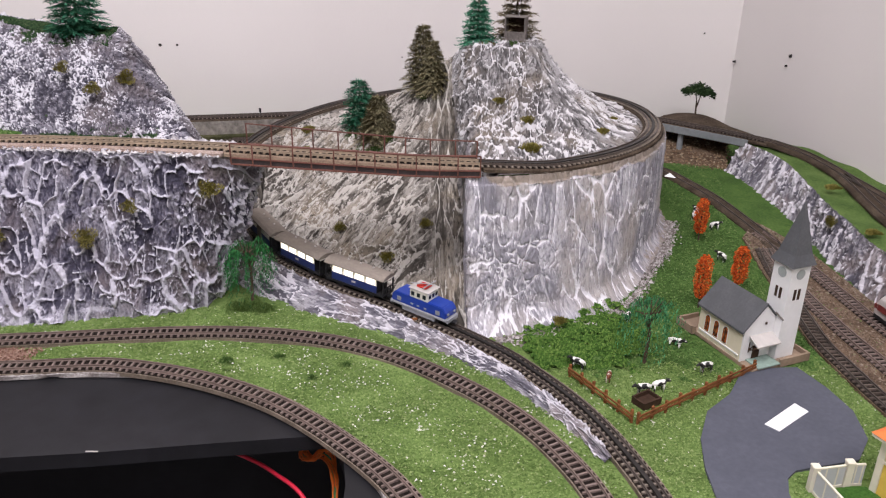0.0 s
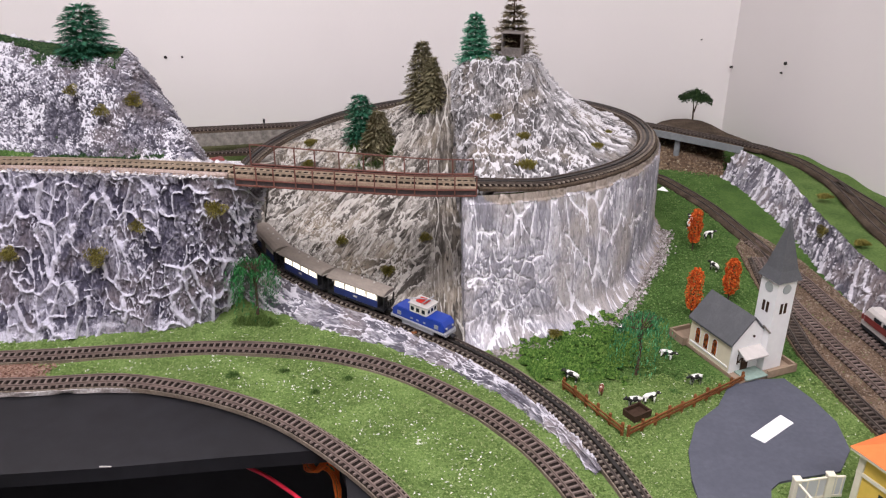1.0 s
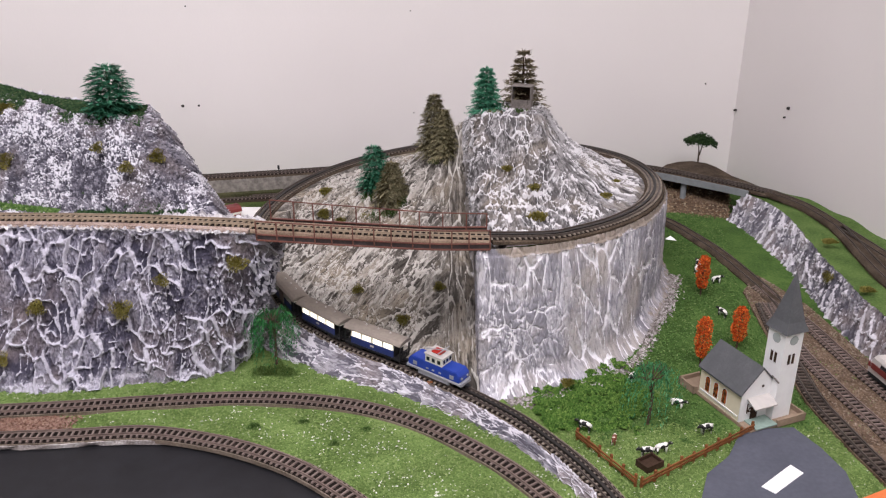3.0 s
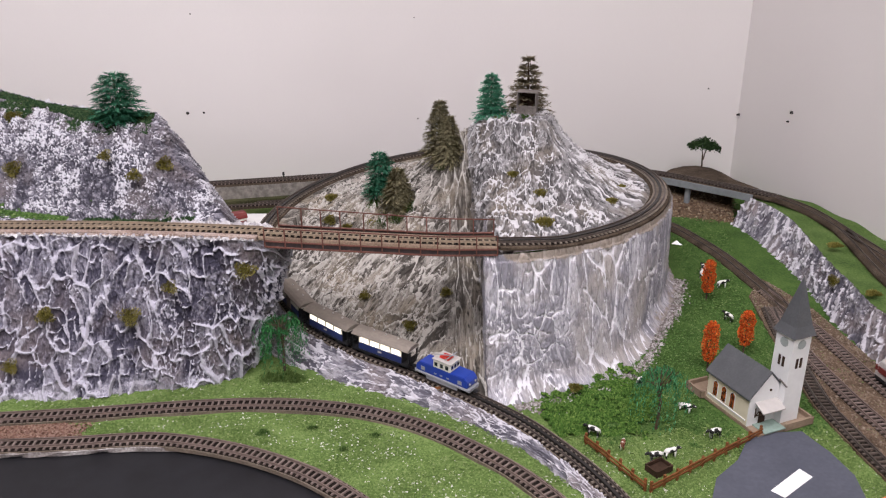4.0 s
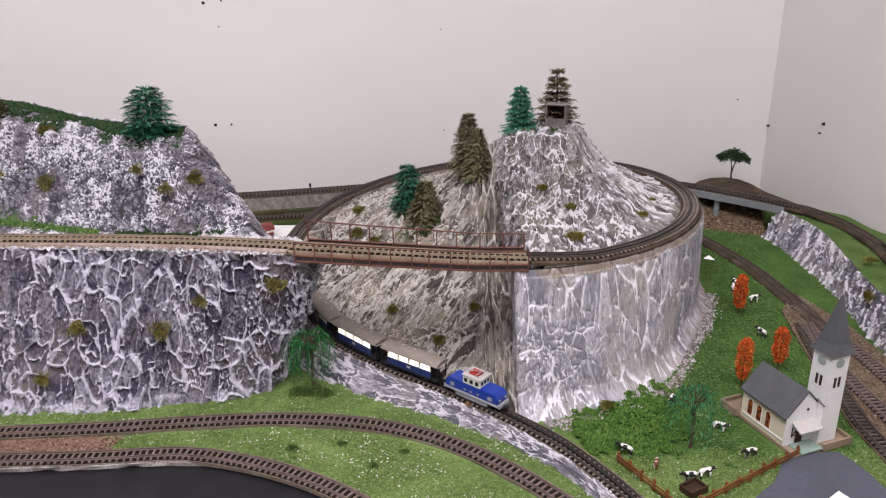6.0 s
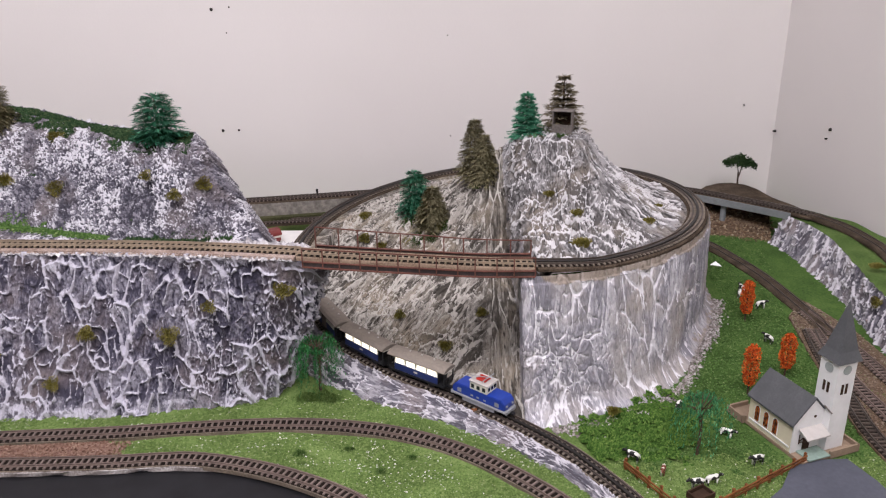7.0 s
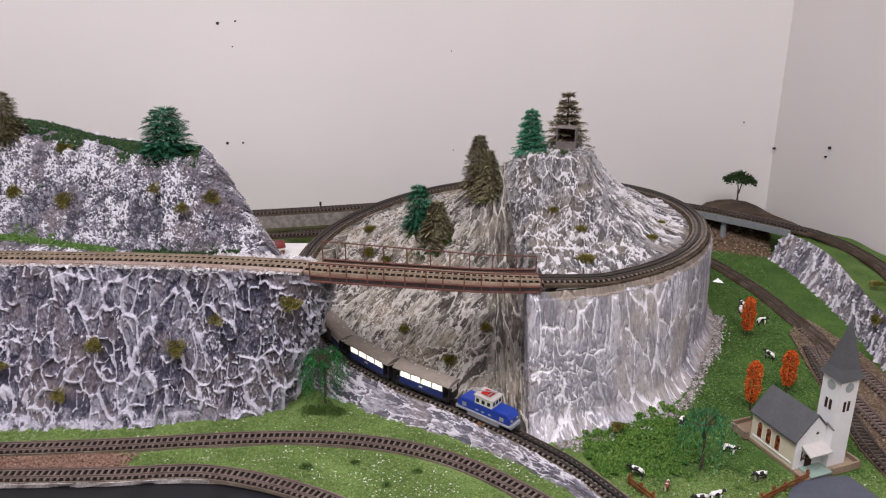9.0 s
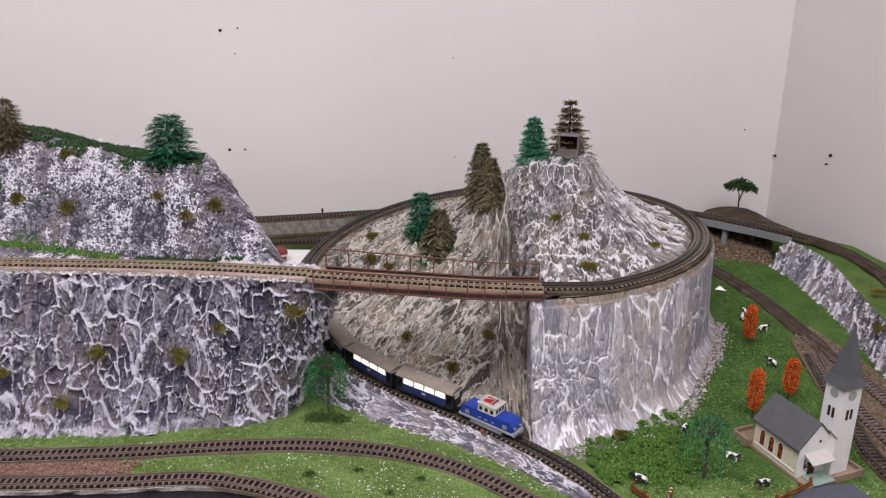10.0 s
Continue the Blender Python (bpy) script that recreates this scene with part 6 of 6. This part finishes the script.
part("contact_shoe", rod(bmesh.new(), (0.0045, -0.0085, 0.0275), (0.0045, 0.0085, 0.0275), 0.0005, 0.0005, 6), M_SILVER, panto)
part("contact_shoe", rod(bmesh.new(), (-0.0085, -0.006, 0.0275), (0.009, 0.002, 0.0282), 0.0004, 0.0004, 6), M_SILVER, panto)
wheels(t, (-0.013, 0.013), 0.0032)


def coach(s, label, lit=True):
    t = new("passenger_coach")
    tagged(t, label, "coach", "blue toy train")
    t.matrix_basis = on_rack(s) @ Matrix.Diagonal((1.06, 1, 1, 1))
    HB, HT = 0.0215, 0.0275
    part("chassis", boxed(-HT, HT, -0.0072, 0.0072, 0.004, 0.0062), M_BLACK_PLASTIC, t)
    body = part("body", boxed(-HB, HB, -0.0078, 0.0078, 0.0062, 0.0128, bevel=0.0003), M_NAVY, t, "navy blue coach body")
    upper = part("window_band", boxed(-HB, HB, -0.0076, 0.0076, 0.0128, 0.0195), M_CREAM, t)
    for sd in (-1, 1):
        for i in range(4):
            x = -HB + 0.0056 + i * 0.0106
            part("window", boxed(x - 0.0043, x + 0.0043, sd * 0.0077 - 0.0002, sd * 0.0077 + 0.0002, 0.0134, 0.0188, bevel=0.00015), M_LIT if lit else M_CREAM, upper)
        part("emblem", boxed(-0.0018, 0.0018, sd * 0.0079 - 0.0002, sd * 0.0079 + 0.0002, 0.0092, 0.0108), M_PALE_GREY, body)
        if not lit:
            part("sliding_door", boxed(-0.005, 0.004, sd * 0.0081 - 0.0003, sd * 0.0081 + 0.0003, 0.0066, 0.0192), M_ROOF_GREY, body)
    for e in (-1, 1):
        part("end_wall", boxed(e * HB - 0.0003, e * HB + 0.0003, -0.0075, 0.0075, 0.0062, 0.0195), M_LIT if lit and e > 9 else M_BLACK_PLASTIC, t)
        rail = part("platform_railing", boxed(e * HT - 0.0004, e * HT + 0.0004, -0.0072, 0.0072, 0.0108, 0.0116), M_BLACK_PLASTIC, t)
        for y in (-0.007, -0.0035, 0.0, 0.0035, 0.007):
            part("bar", boxed(e * HT - 0.0004, e * HT + 0.0004, y - 0.0004, y + 0.0004, 0.006, 0.011), M_BLACK_PLASTIC, rail)
        for y in (-0.007, 0.007):
            part("roof_post", boxed(e * HT - 0.0005, e * HT + 0.0005, y - 0.0005, y + 0.0005, 0.006, 0.0197), M_BLACK_PLASTIC, t)
        part("coupling", boxed(e * (HT + 0.0015) - 0.0022, e * (HT + 0.0015) + 0.0022, -0.0015, 0.0015, 0.0028, 0.0045), M_BLACK_PLASTIC, t)
        part("headboard", boxed(e * (HT + 0.0002) - 0.0004, e * (HT + 0.0002) + 0.0004, -0.0072, 0.0072, 0.0182, 0.0198), M_CREAM, t)
    out = [(-0.0092, 0.0194), (0.0092, 0.0194), (0.0092, 0.0201), (0.0068, 0.0218), (0.0035, 0.0227), (0.0, 0.023), (-0.0035, 0.0227), (-0.0068, 0.0218), (-0.0092, 0.0201)]
    roof = part("roof", prism(bmesh.new(), out, "x", -HT - 0.0008, HT + 0.0008), M_ROOF_GREY, t, "grey-brown curved coach roof")
    for x in (-0.012, 0.0, 0.012):
        part("roof_vent", rod(bmesh.new(), (x, 0.002, 0.0226), (x, 0.002, 0.0238), 0.0009, 0.0007, 8), M_PALE_GREY, roof)
    wheels(t, (-0.0145, 0.0145), 0.0032)
    return t


coach(LOCO_AT + 0.0655 * TRAIN, "blue toy coach with brightly lit windows on the rack track")
coach(LOCO_AT + 0.1285 * TRAIN, "blue toy coach with brightly lit windows near the tunnel")
coach(LOCO_AT + 0.1915 * TRAIN, "blue toy luggage coach with a grey sliding door in the tunnel", False)

# ---- parked railcar on the yard track ----
t = thing("railcar", (0.432, 0.655, 0.0056), 98, "parked maroon and grey toy railcar on the yard track", "railcar")
out = [(-0.0085, 0.004), (0.0085, 0.004), (0.009, 0.012), (0.0085, 0.021), (0.006, 0.0245), (-0.006, 0.0245), (-0.0085, 0.021), (-0.009, 0.012)]
bm = prism(bmesh.new(), out, "x", -0.1, 0.042)
for v_ in bm.verts:
    if v_.co.x > 0.04:
        v_.co.x -= 0.006 * max(0, (v_.co.z - 0.01) / 0.014)
        v_.co.y *= 0.86
part("body", bm, M_PALE_GREY, t)
for s in (-1, 1):
    part("stripe", boxed(-0.1, 0.036, s * 0.0092 - 0.0003, s * 0.0092 + 0.0003, 0.0105, 0.0165), M_MAROON, t)
    for i in range(9):
        x = -0.092 + i * 0.0138
        part("window", boxed(x - 0.005, x + 0.005, s * 0.0089 - 0.0003, s * 0.0089 + 0.0003, 0.0168, 0.0205), M_WINDOW, t)
part("nose_stripe", boxed(0.0385, 0.0424, -0.0078, 0.0078, 0.0098, 0.0145), M_MAROON, t)
part("windscreen", boxed(0.0365, 0.0392, -0.0062, 0.0062, 0.0165, 0.0212), M_WINDOW, t)
part("skirt", boxed(-0.098, 0.041, -0.0075, 0.0075, 0.0005, 0.0042), M_BLACK_PLASTIC, t)


# ---- small things ----
def tube(name, pts, r, mat, label, category, group=""):
    cu = bpy.data.curves.new(name, "CURVE")
    cu.dimensions = "3D"
    cu.bevel_depth, cu.bevel_resolution, cu.resolution_u = r, 2, 8
    sp = cu.splines.new("BEZIER")
    sp.bezier_points.add(len(pts) - 1)
    for b, p in zip(sp.bezier_points, pts):
        b.co = p
        b.handle_left_type = b.handle_right_type = "AUTO"
    cu.materials.append(mat)
    return tagged(new(name, cu), label, category, group)


tube("wire", [(-0.20, 0.57, -0.052), (-0.162, 0.549, -0.05), (-0.133, 0.529, -0.05), (-0.1, 0.497, -0.055), (-0.08, 0.45, -0.09)], 0.0017, M_WIRE_RED, "red cable hanging under the board", "wire", "loose wires")
for i in range(9):
    o, u = (i % 3) * 0.0022, i // 3
    tube("wire", [(-0.118 + o, 0.60, -0.06), (-0.108 + o, 0.555 - 0.002 * u, -0.057), (-0.097 + o, 0.553 + 0.003 * u, -0.056 + 0.002 * u), (-0.088 + o, 0.54, -0.059 - 0.003 * u), (-0.0835 + o * 0.7, 0.515, -0.062 - 0.002 * (i % 2)), (-0.081 + o * 0.6, 0.48, -0.07), (-0.078 + o * 0.6, 0.42, -0.11)], 0.0008, M_WIRE_ORANGE if i != 4 else M_WIRE_GREEN, "thin orange wire in a hanging bundle" if i != 4 else "thin green wire in a hanging bundle", "wire", "loose wires")
tagged(part("tape_label", boxed(-0.258, -0.249, 0.4928, 0.4938, -0.0041, -0.0034), M_PALE_GREY), "pale grey paper sliver on the black board edge", "paper")
ob = tagged(mesh_object("paper_scrap", [(0.236, 0.815, 0.105), (0.247, 0.812, 0.1045), (0.2415, 0.8155, 0.1085), (0.236, 0.8165, 0.105), (0.247, 0.8135, 0.1045), (0.2415, 0.817, 0.1085)], [(0, 1, 2), (5, 4, 3), (0, 3, 4, 1), (1, 4, 5, 2), (2, 5, 3, 0)], M_PAPER), "small white paper scrap stuck to the cliff", "paper")
for x, y, z, r in ((-0.443, 1.31, 0.15, 0.0035), (-0.417, 1.313, 0.15, 0.0025), (-0.064, 1.356, 0.297, 0.0014), (-0.061, 1.356, 0.128, 0.0015), (-0.42, 1.313, 0.309, 0.0017), (0.457, 1.418, 0.165, 0.0016), (-0.44, 1.31, 0.346, 0.0035), (-0.412, 1.314, 0.349, 0.0022)):
    bm = rod(bmesh.new(), (x, y - 0.0025, z), (x + 0.0004, y + 0.002, z), r * 0.7, r, 9)
    tagged(part("wall_plug", bm, M_HOLE), "dark screw hole in the plaster wall", "wall plug", "wall plugs")
for x, y, z, r in ((0.516, 1.416, 0.118, 0.0024), (0.537, 1.245, 0.158, 0.003), (0.536, 1.252, 0.142, 0.0018)):
    bm = rod(bmesh.new(), (x - 0.003, y, z), (x + 0.002, y, z), r * 0.7, r, 9)
    tagged(part("wall_plug", bm, M_HOLE), "dark screw hole in the plaster wall", "wall plug", "wall plugs")
t = thing("signal_post", (-0.277, 1.238, 0.052), 0, "small dark signal post beside the back track", "signal")
part("mast", rod(bmesh.new(), (0, 0, -0.002), (0, 0, 0.015), 0.0011, 0.0011, 6), M_BLACK_PLASTIC, t)
part("signal_head", boxed(-0.0016, 0.0016, -0.001, 0.001, 0.01, 0.016), M_BLACK_PLASTIC, t)
for x, y in ((-0.0235, 0.6745),):
    tagged(part("rail_joint", boxed(x - 0.0028, x + 0.0028, y - 0.0018, y + 0.0018, 0.006, 0.0098, bevel=0.0005), M_FENCE), "small rusty feeder clip beside the rack rail", "clip")


# ---- grass crumbs and fibres ----
def raster():
    """A 2 mm map of where loose grass may lie on the flat board."""
    xs, ys = np.arange(-0.62, 0.50, 0.002), np.arange(0.33, 1.2, 0.002)
    ok = np.ones((len(xs), len(ys)), bool)
    gx, gy = np.meshgrid(xs, ys, indexing="ij")
    ex, ey = edge[:, 0], edge[:, 1]
    ok &= gy > np.interp(gx, ex, ey) + 0.004
    ok &= ~((gx > -0.005) & (gx < 0.02) & (gy < 0.42))
    for pts, w in ((A_PTS, 0.0135), (B_PTS, 0.0135), (C_PTS, 0.0135)):
        for c in catmull(pts, 0.003):
            ok &= (gx - c[0]) ** 2 + (gy - c[1]) ** 2 > w * w
    top = np.interp(gx, [-0.62, -0.394, -0.285, -0.231, -0.18, -0.119, -0.073, -0.03, 0.011, 0.049, 0.075, 0.097, 0.12, 0.2, 0.5], [0.664, 0.672, 0.692, 0.711, 0.722, 0.70, 0.673, 0.648, 0.629, 0.602, 0.573, 0.531, 0.50, 0.33, 0.33])
    near = gy < top
    rho, th = ring_coords(gx, gy)
    meadow = (gx > np.interp(gy, [0.33, 0.437, 0.489, 0.526, 0.557, 0.592, 0.64, 0.67, 1.2], [0.175, 0.16, 0.146, 0.132, 0.115, 0.093, 0.075, 0.08, 0.08])) & (np.hypot((gx - RC[0]) / 1, (gy - RC[1]) / 1) > 0.18) & (rho > 1.18)
    meadow &= gx < np.interp(gy, [0.33, 0.52, 0.57, 0.61, 0.65, 0.69, 0.74, 0.82, 0.9, 1.2], [0.37, 0.354, 0.347, 0.343, 0.341, 0.343, 0.347, 0.356, 0.364, 0.43])
    for c in ((0.394, 0.87), (0.393, 0.905), (0.39, 0.935), (0.386, 0.964), (0.381, 1.0), (0.376, 1.029), (0.368, 1.06), (0.36, 1.088), (0.347, 1.13)):
        meadow &= (gx - c[0]) ** 2 + (gy - c[1]) ** 2 > 0.018**2
    court = (gx > np.interp(gy, [0.33, 0.445, 0.475, 0.508, 0.543, 0.567, 0.606], [0.187, 0.186, 0.188, 0.195, 0.211, 0.237, 0.262])) & (gx < np.interp(gy, [0.33, 0.44, 0.466, 0.477, 0.484, 0.509, 0.545, 0.577, 0.609], [0.236, 0.238, 0.247, 0.271, 0.303, 0.322, 0.328, 0.322, 0.31])) & (gy < 0.607)
    u, v = (gx - 0.261) * 0.927 + (gy - 0.615) * 0.375, -(gx - 0.261) * 0.375 + (gy - 0.615) * 0.927
    church_ = (u > -0.005) & (u < 0.065) & (v > -0.019) & (v < 0.092)
    ok &= (near | meadow) & ~court & ~church_
    ok &= ~((gx > 0.252) & (gx - 0.252 > (gy - 0.455) * 3) & (gy < 0.466))
    ok &= ~((gx < -0.362) & (gy > 0.595) & (gy < 0.632))
    return xs, ys, ok, gx, gy


RXS, RYS, OK, GX, GY = raster()


def crumbs_in(mask, lump=0.0):
    """Places in the masked cells, heaped up to lump metres in small mounds."""
    cells = np.argwhere(mask)

    def where(rng, n):
        c = cells[rng.integers(0, len(cells), n)]
        return np.stack([RXS[c[:, 0]] + rng.uniform(-0.001, 0.001, n), RYS[c[:, 1]] + rng.uniform(-0.001, 0.001, n), rng.uniform(-0.0006, 0, n) + lump * smooth01((fbm(GX[tuple(c.T)] / 0.011, GY[tuple(c.T)] / 0.011, 45, 3) - 0.36) / 0.22)], 1)
    return where


def flower_places(rng, n):
    """White flowers in loose clusters on the strip between the curved tracks."""
    cells = np.argwhere(OK & (GX > -0.36) & (GX < 0.1) & (GY < 0.66) & (fbm(GX / 0.02, GY / 0.02, 63, 3) > 0.5))
    c = cells[rng.integers(0, len(cells), n)]
    return np.stack([RXS[c[:, 0]] + rng.normal(0, 0.0015, n), RYS[c[:, 1]] + rng.normal(0, 0.0015, n), np.full(n, 0.0004)], 1)


def patch_places(rng, n):
    x = rng.uniform(-0.62, -0.352, n) + rng.normal(0, 0.006, n) * 0.5
    lo, hi = np.interp(x, [-0.62, -0.46, -0.36], [0.598, 0.603, 0.607]), np.interp(x, [-0.62, -0.487, -0.36], [0.609, 0.619, 0.63])
    return np.stack([x, lo + (hi - lo) * rng.random(n), rng.uniform(0.0005, 0.0015, n)], 1)


def yard_places(rng, n):
    y = rng.uniform(0.42, 0.94, n)
    lo = np.interp(y, [0.4, 0.52, 0.57, 0.61, 0.65, 0.69, 0.74, 0.82, 0.9, 0.95], [0.369, 0.355, 0.348, 0.343, 0.34, 0.343, 0.348, 0.357, 0.366, 0.4])
    hi = np.interp(y, [0.4, 0.6, 0.76, 0.86, 0.95], [0.47, 0.448, 0.438, 0.43, 0.402])
    return np.stack([lo + (hi - lo) * rng.random(n), y, rng.uniform(0.0008, 0.0018, n)], 1)


M_YARD_GRIT = crumb_mat("yard_grit", ((0.0, (0.09, 0.062, 0.045)), (0.5, (0.2, 0.145, 0.11)), (0.9, (0.32, 0.26, 0.21)), (1.0, (0.14, 0.19, 0.06))))
scatter("gravel", yard_places, 12000, 0.0011, M_YARD_GRIT, 13, "brown grit with green flecks between the yard tracks", "gravel", 0.7)
M_GRAVEL_RED = crumb_mat("reddish_gravel_crumbs", ((0.0, (0.1, 0.05, 0.035)), (0.5, (0.23, 0.135, 0.1)), (1.0, (0.36, 0.25, 0.2))))
scatter("gravel", patch_places, 5000, 0.0011, M_GRAVEL_RED, 12, "reddish gravel grains between two tracks", "gravel", 0.8)
blur = (fbm(GX / 0.012, GY / 0.012, 5) - 0.47) * 0.09
lush = OK & (GX > 0.05) & (GY > 0.60) & (np.hypot(GX - 0.12, (GY - 0.67)) < 0.068 + 1.2 * blur)
far_meadow = OK & (GX + 0.35 * GY > 0.345 + blur) & (GY > 0.61 + blur) & ~lush
scatter("grass_crumbs", crumbs_in(OK & ~lush & ~far_meadow), 60000, 0.0009, M_CRUMB, 1, "green flock grass crumbs with pale specks", "grass")
scatter("grass_crumbs", crumbs_in(far_meadow), 22000, 0.001, M_CRUMB_DARK, 2, "dark green flock grass crumbs", "grass")
scatter("flowers", flower_places, 420, 0.0009, crumb_mat("white_flowers", ((0.0, (0.5, 0.55, 0.4)), (0.5, (0.75, 0.75, 0.7)))), 5, "tiny white flowers scattered on the flocked grass", "flowers", 1.0)
scatter("bushy_turf", crumbs_in(lush, 0.004), 15000, 0.0013, M_TURF, 3, "clumpy dark green foam turf in the meadow", "grass", 1.1)


# ---- flock on the rock hill ----
def hill_grass(rng, n):
    x, y = rng.uniform(-0.74, -0.3, n * 4), rng.uniform(0.76, 0.98, n * 4)
    yb = np.interp(x, [-0.95, -0.65, -0.56, -0.41, -0.33, -0.25], [0.85, 0.84, 0.826, 0.782, 0.768, 0.764])
    rise = np.interp(x, [-0.65, -0.5, -0.4, -0.33], [0.12, 0.115, 0.085, 0.085])
    u = (y - yb) / rise
    patch = fbm(x / 0.03, y / 0.02, 7)
    ok = (u > 0.86 - 0.7 * (patch - 0.45)) & (patch > 0.4 - 0.06 * (u > 1)) & (x < -0.34 + 0.03 * (patch - 0.5))
    ok |= (np.abs(u - 0.42) < 0.06) & (x < -0.46) & (patch > 0.45)
    x, y = x[ok][:n], y[ok][:n]
    return np.stack([x, y, left_z(x, y) + rng.uniform(0, 0.0035, len(x))], 1)


def foot_grass(lo, hi):
    def where(rng, n):
        x = rng.uniform(lo, hi, n)
        yb = np.interp(x, [-0.95, -0.65, -0.56, -0.41, -0.33, -0.25], [0.85, 0.84, 0.826, 0.782, 0.768, 0.764])
        y = np.maximum(yb + rng.normal(0.0, 0.006, n), 0.767)
        return np.stack([x, y, left_z(x, y) + rng.uniform(0, 0.003, n)], 1)
    return where


M_FLOCK_HILL = crumb_mat("hill_flock_crumbs", ((0.0, (0.012, 0.03, 0.013)), (0.5, (0.028, 0.062, 0.026)), (0.9, (0.055, 0.09, 0.04)), (1.0, (0.11, 0.12, 0.06))))
scatter("grass_crumbs", hill_grass, 60000, 0.0014, M_FLOCK_HILL, 8, "dark green flock grass on the rock hill", "grass", 0.9)
scatter("grass_crumbs", foot_grass(-0.39, -0.275), 6000, 0.0013, M_FLOCK_HILL, 9, "dark green flock strip at the hill's foot", "grass", 1.0)
scatter("grass_crumbs", foot_grass(-0.74, -0.41), 18000, 0.0013, M_CRUMB_DARK, 10, "bright green flock strip beside the upper track", "grass", 0.9)
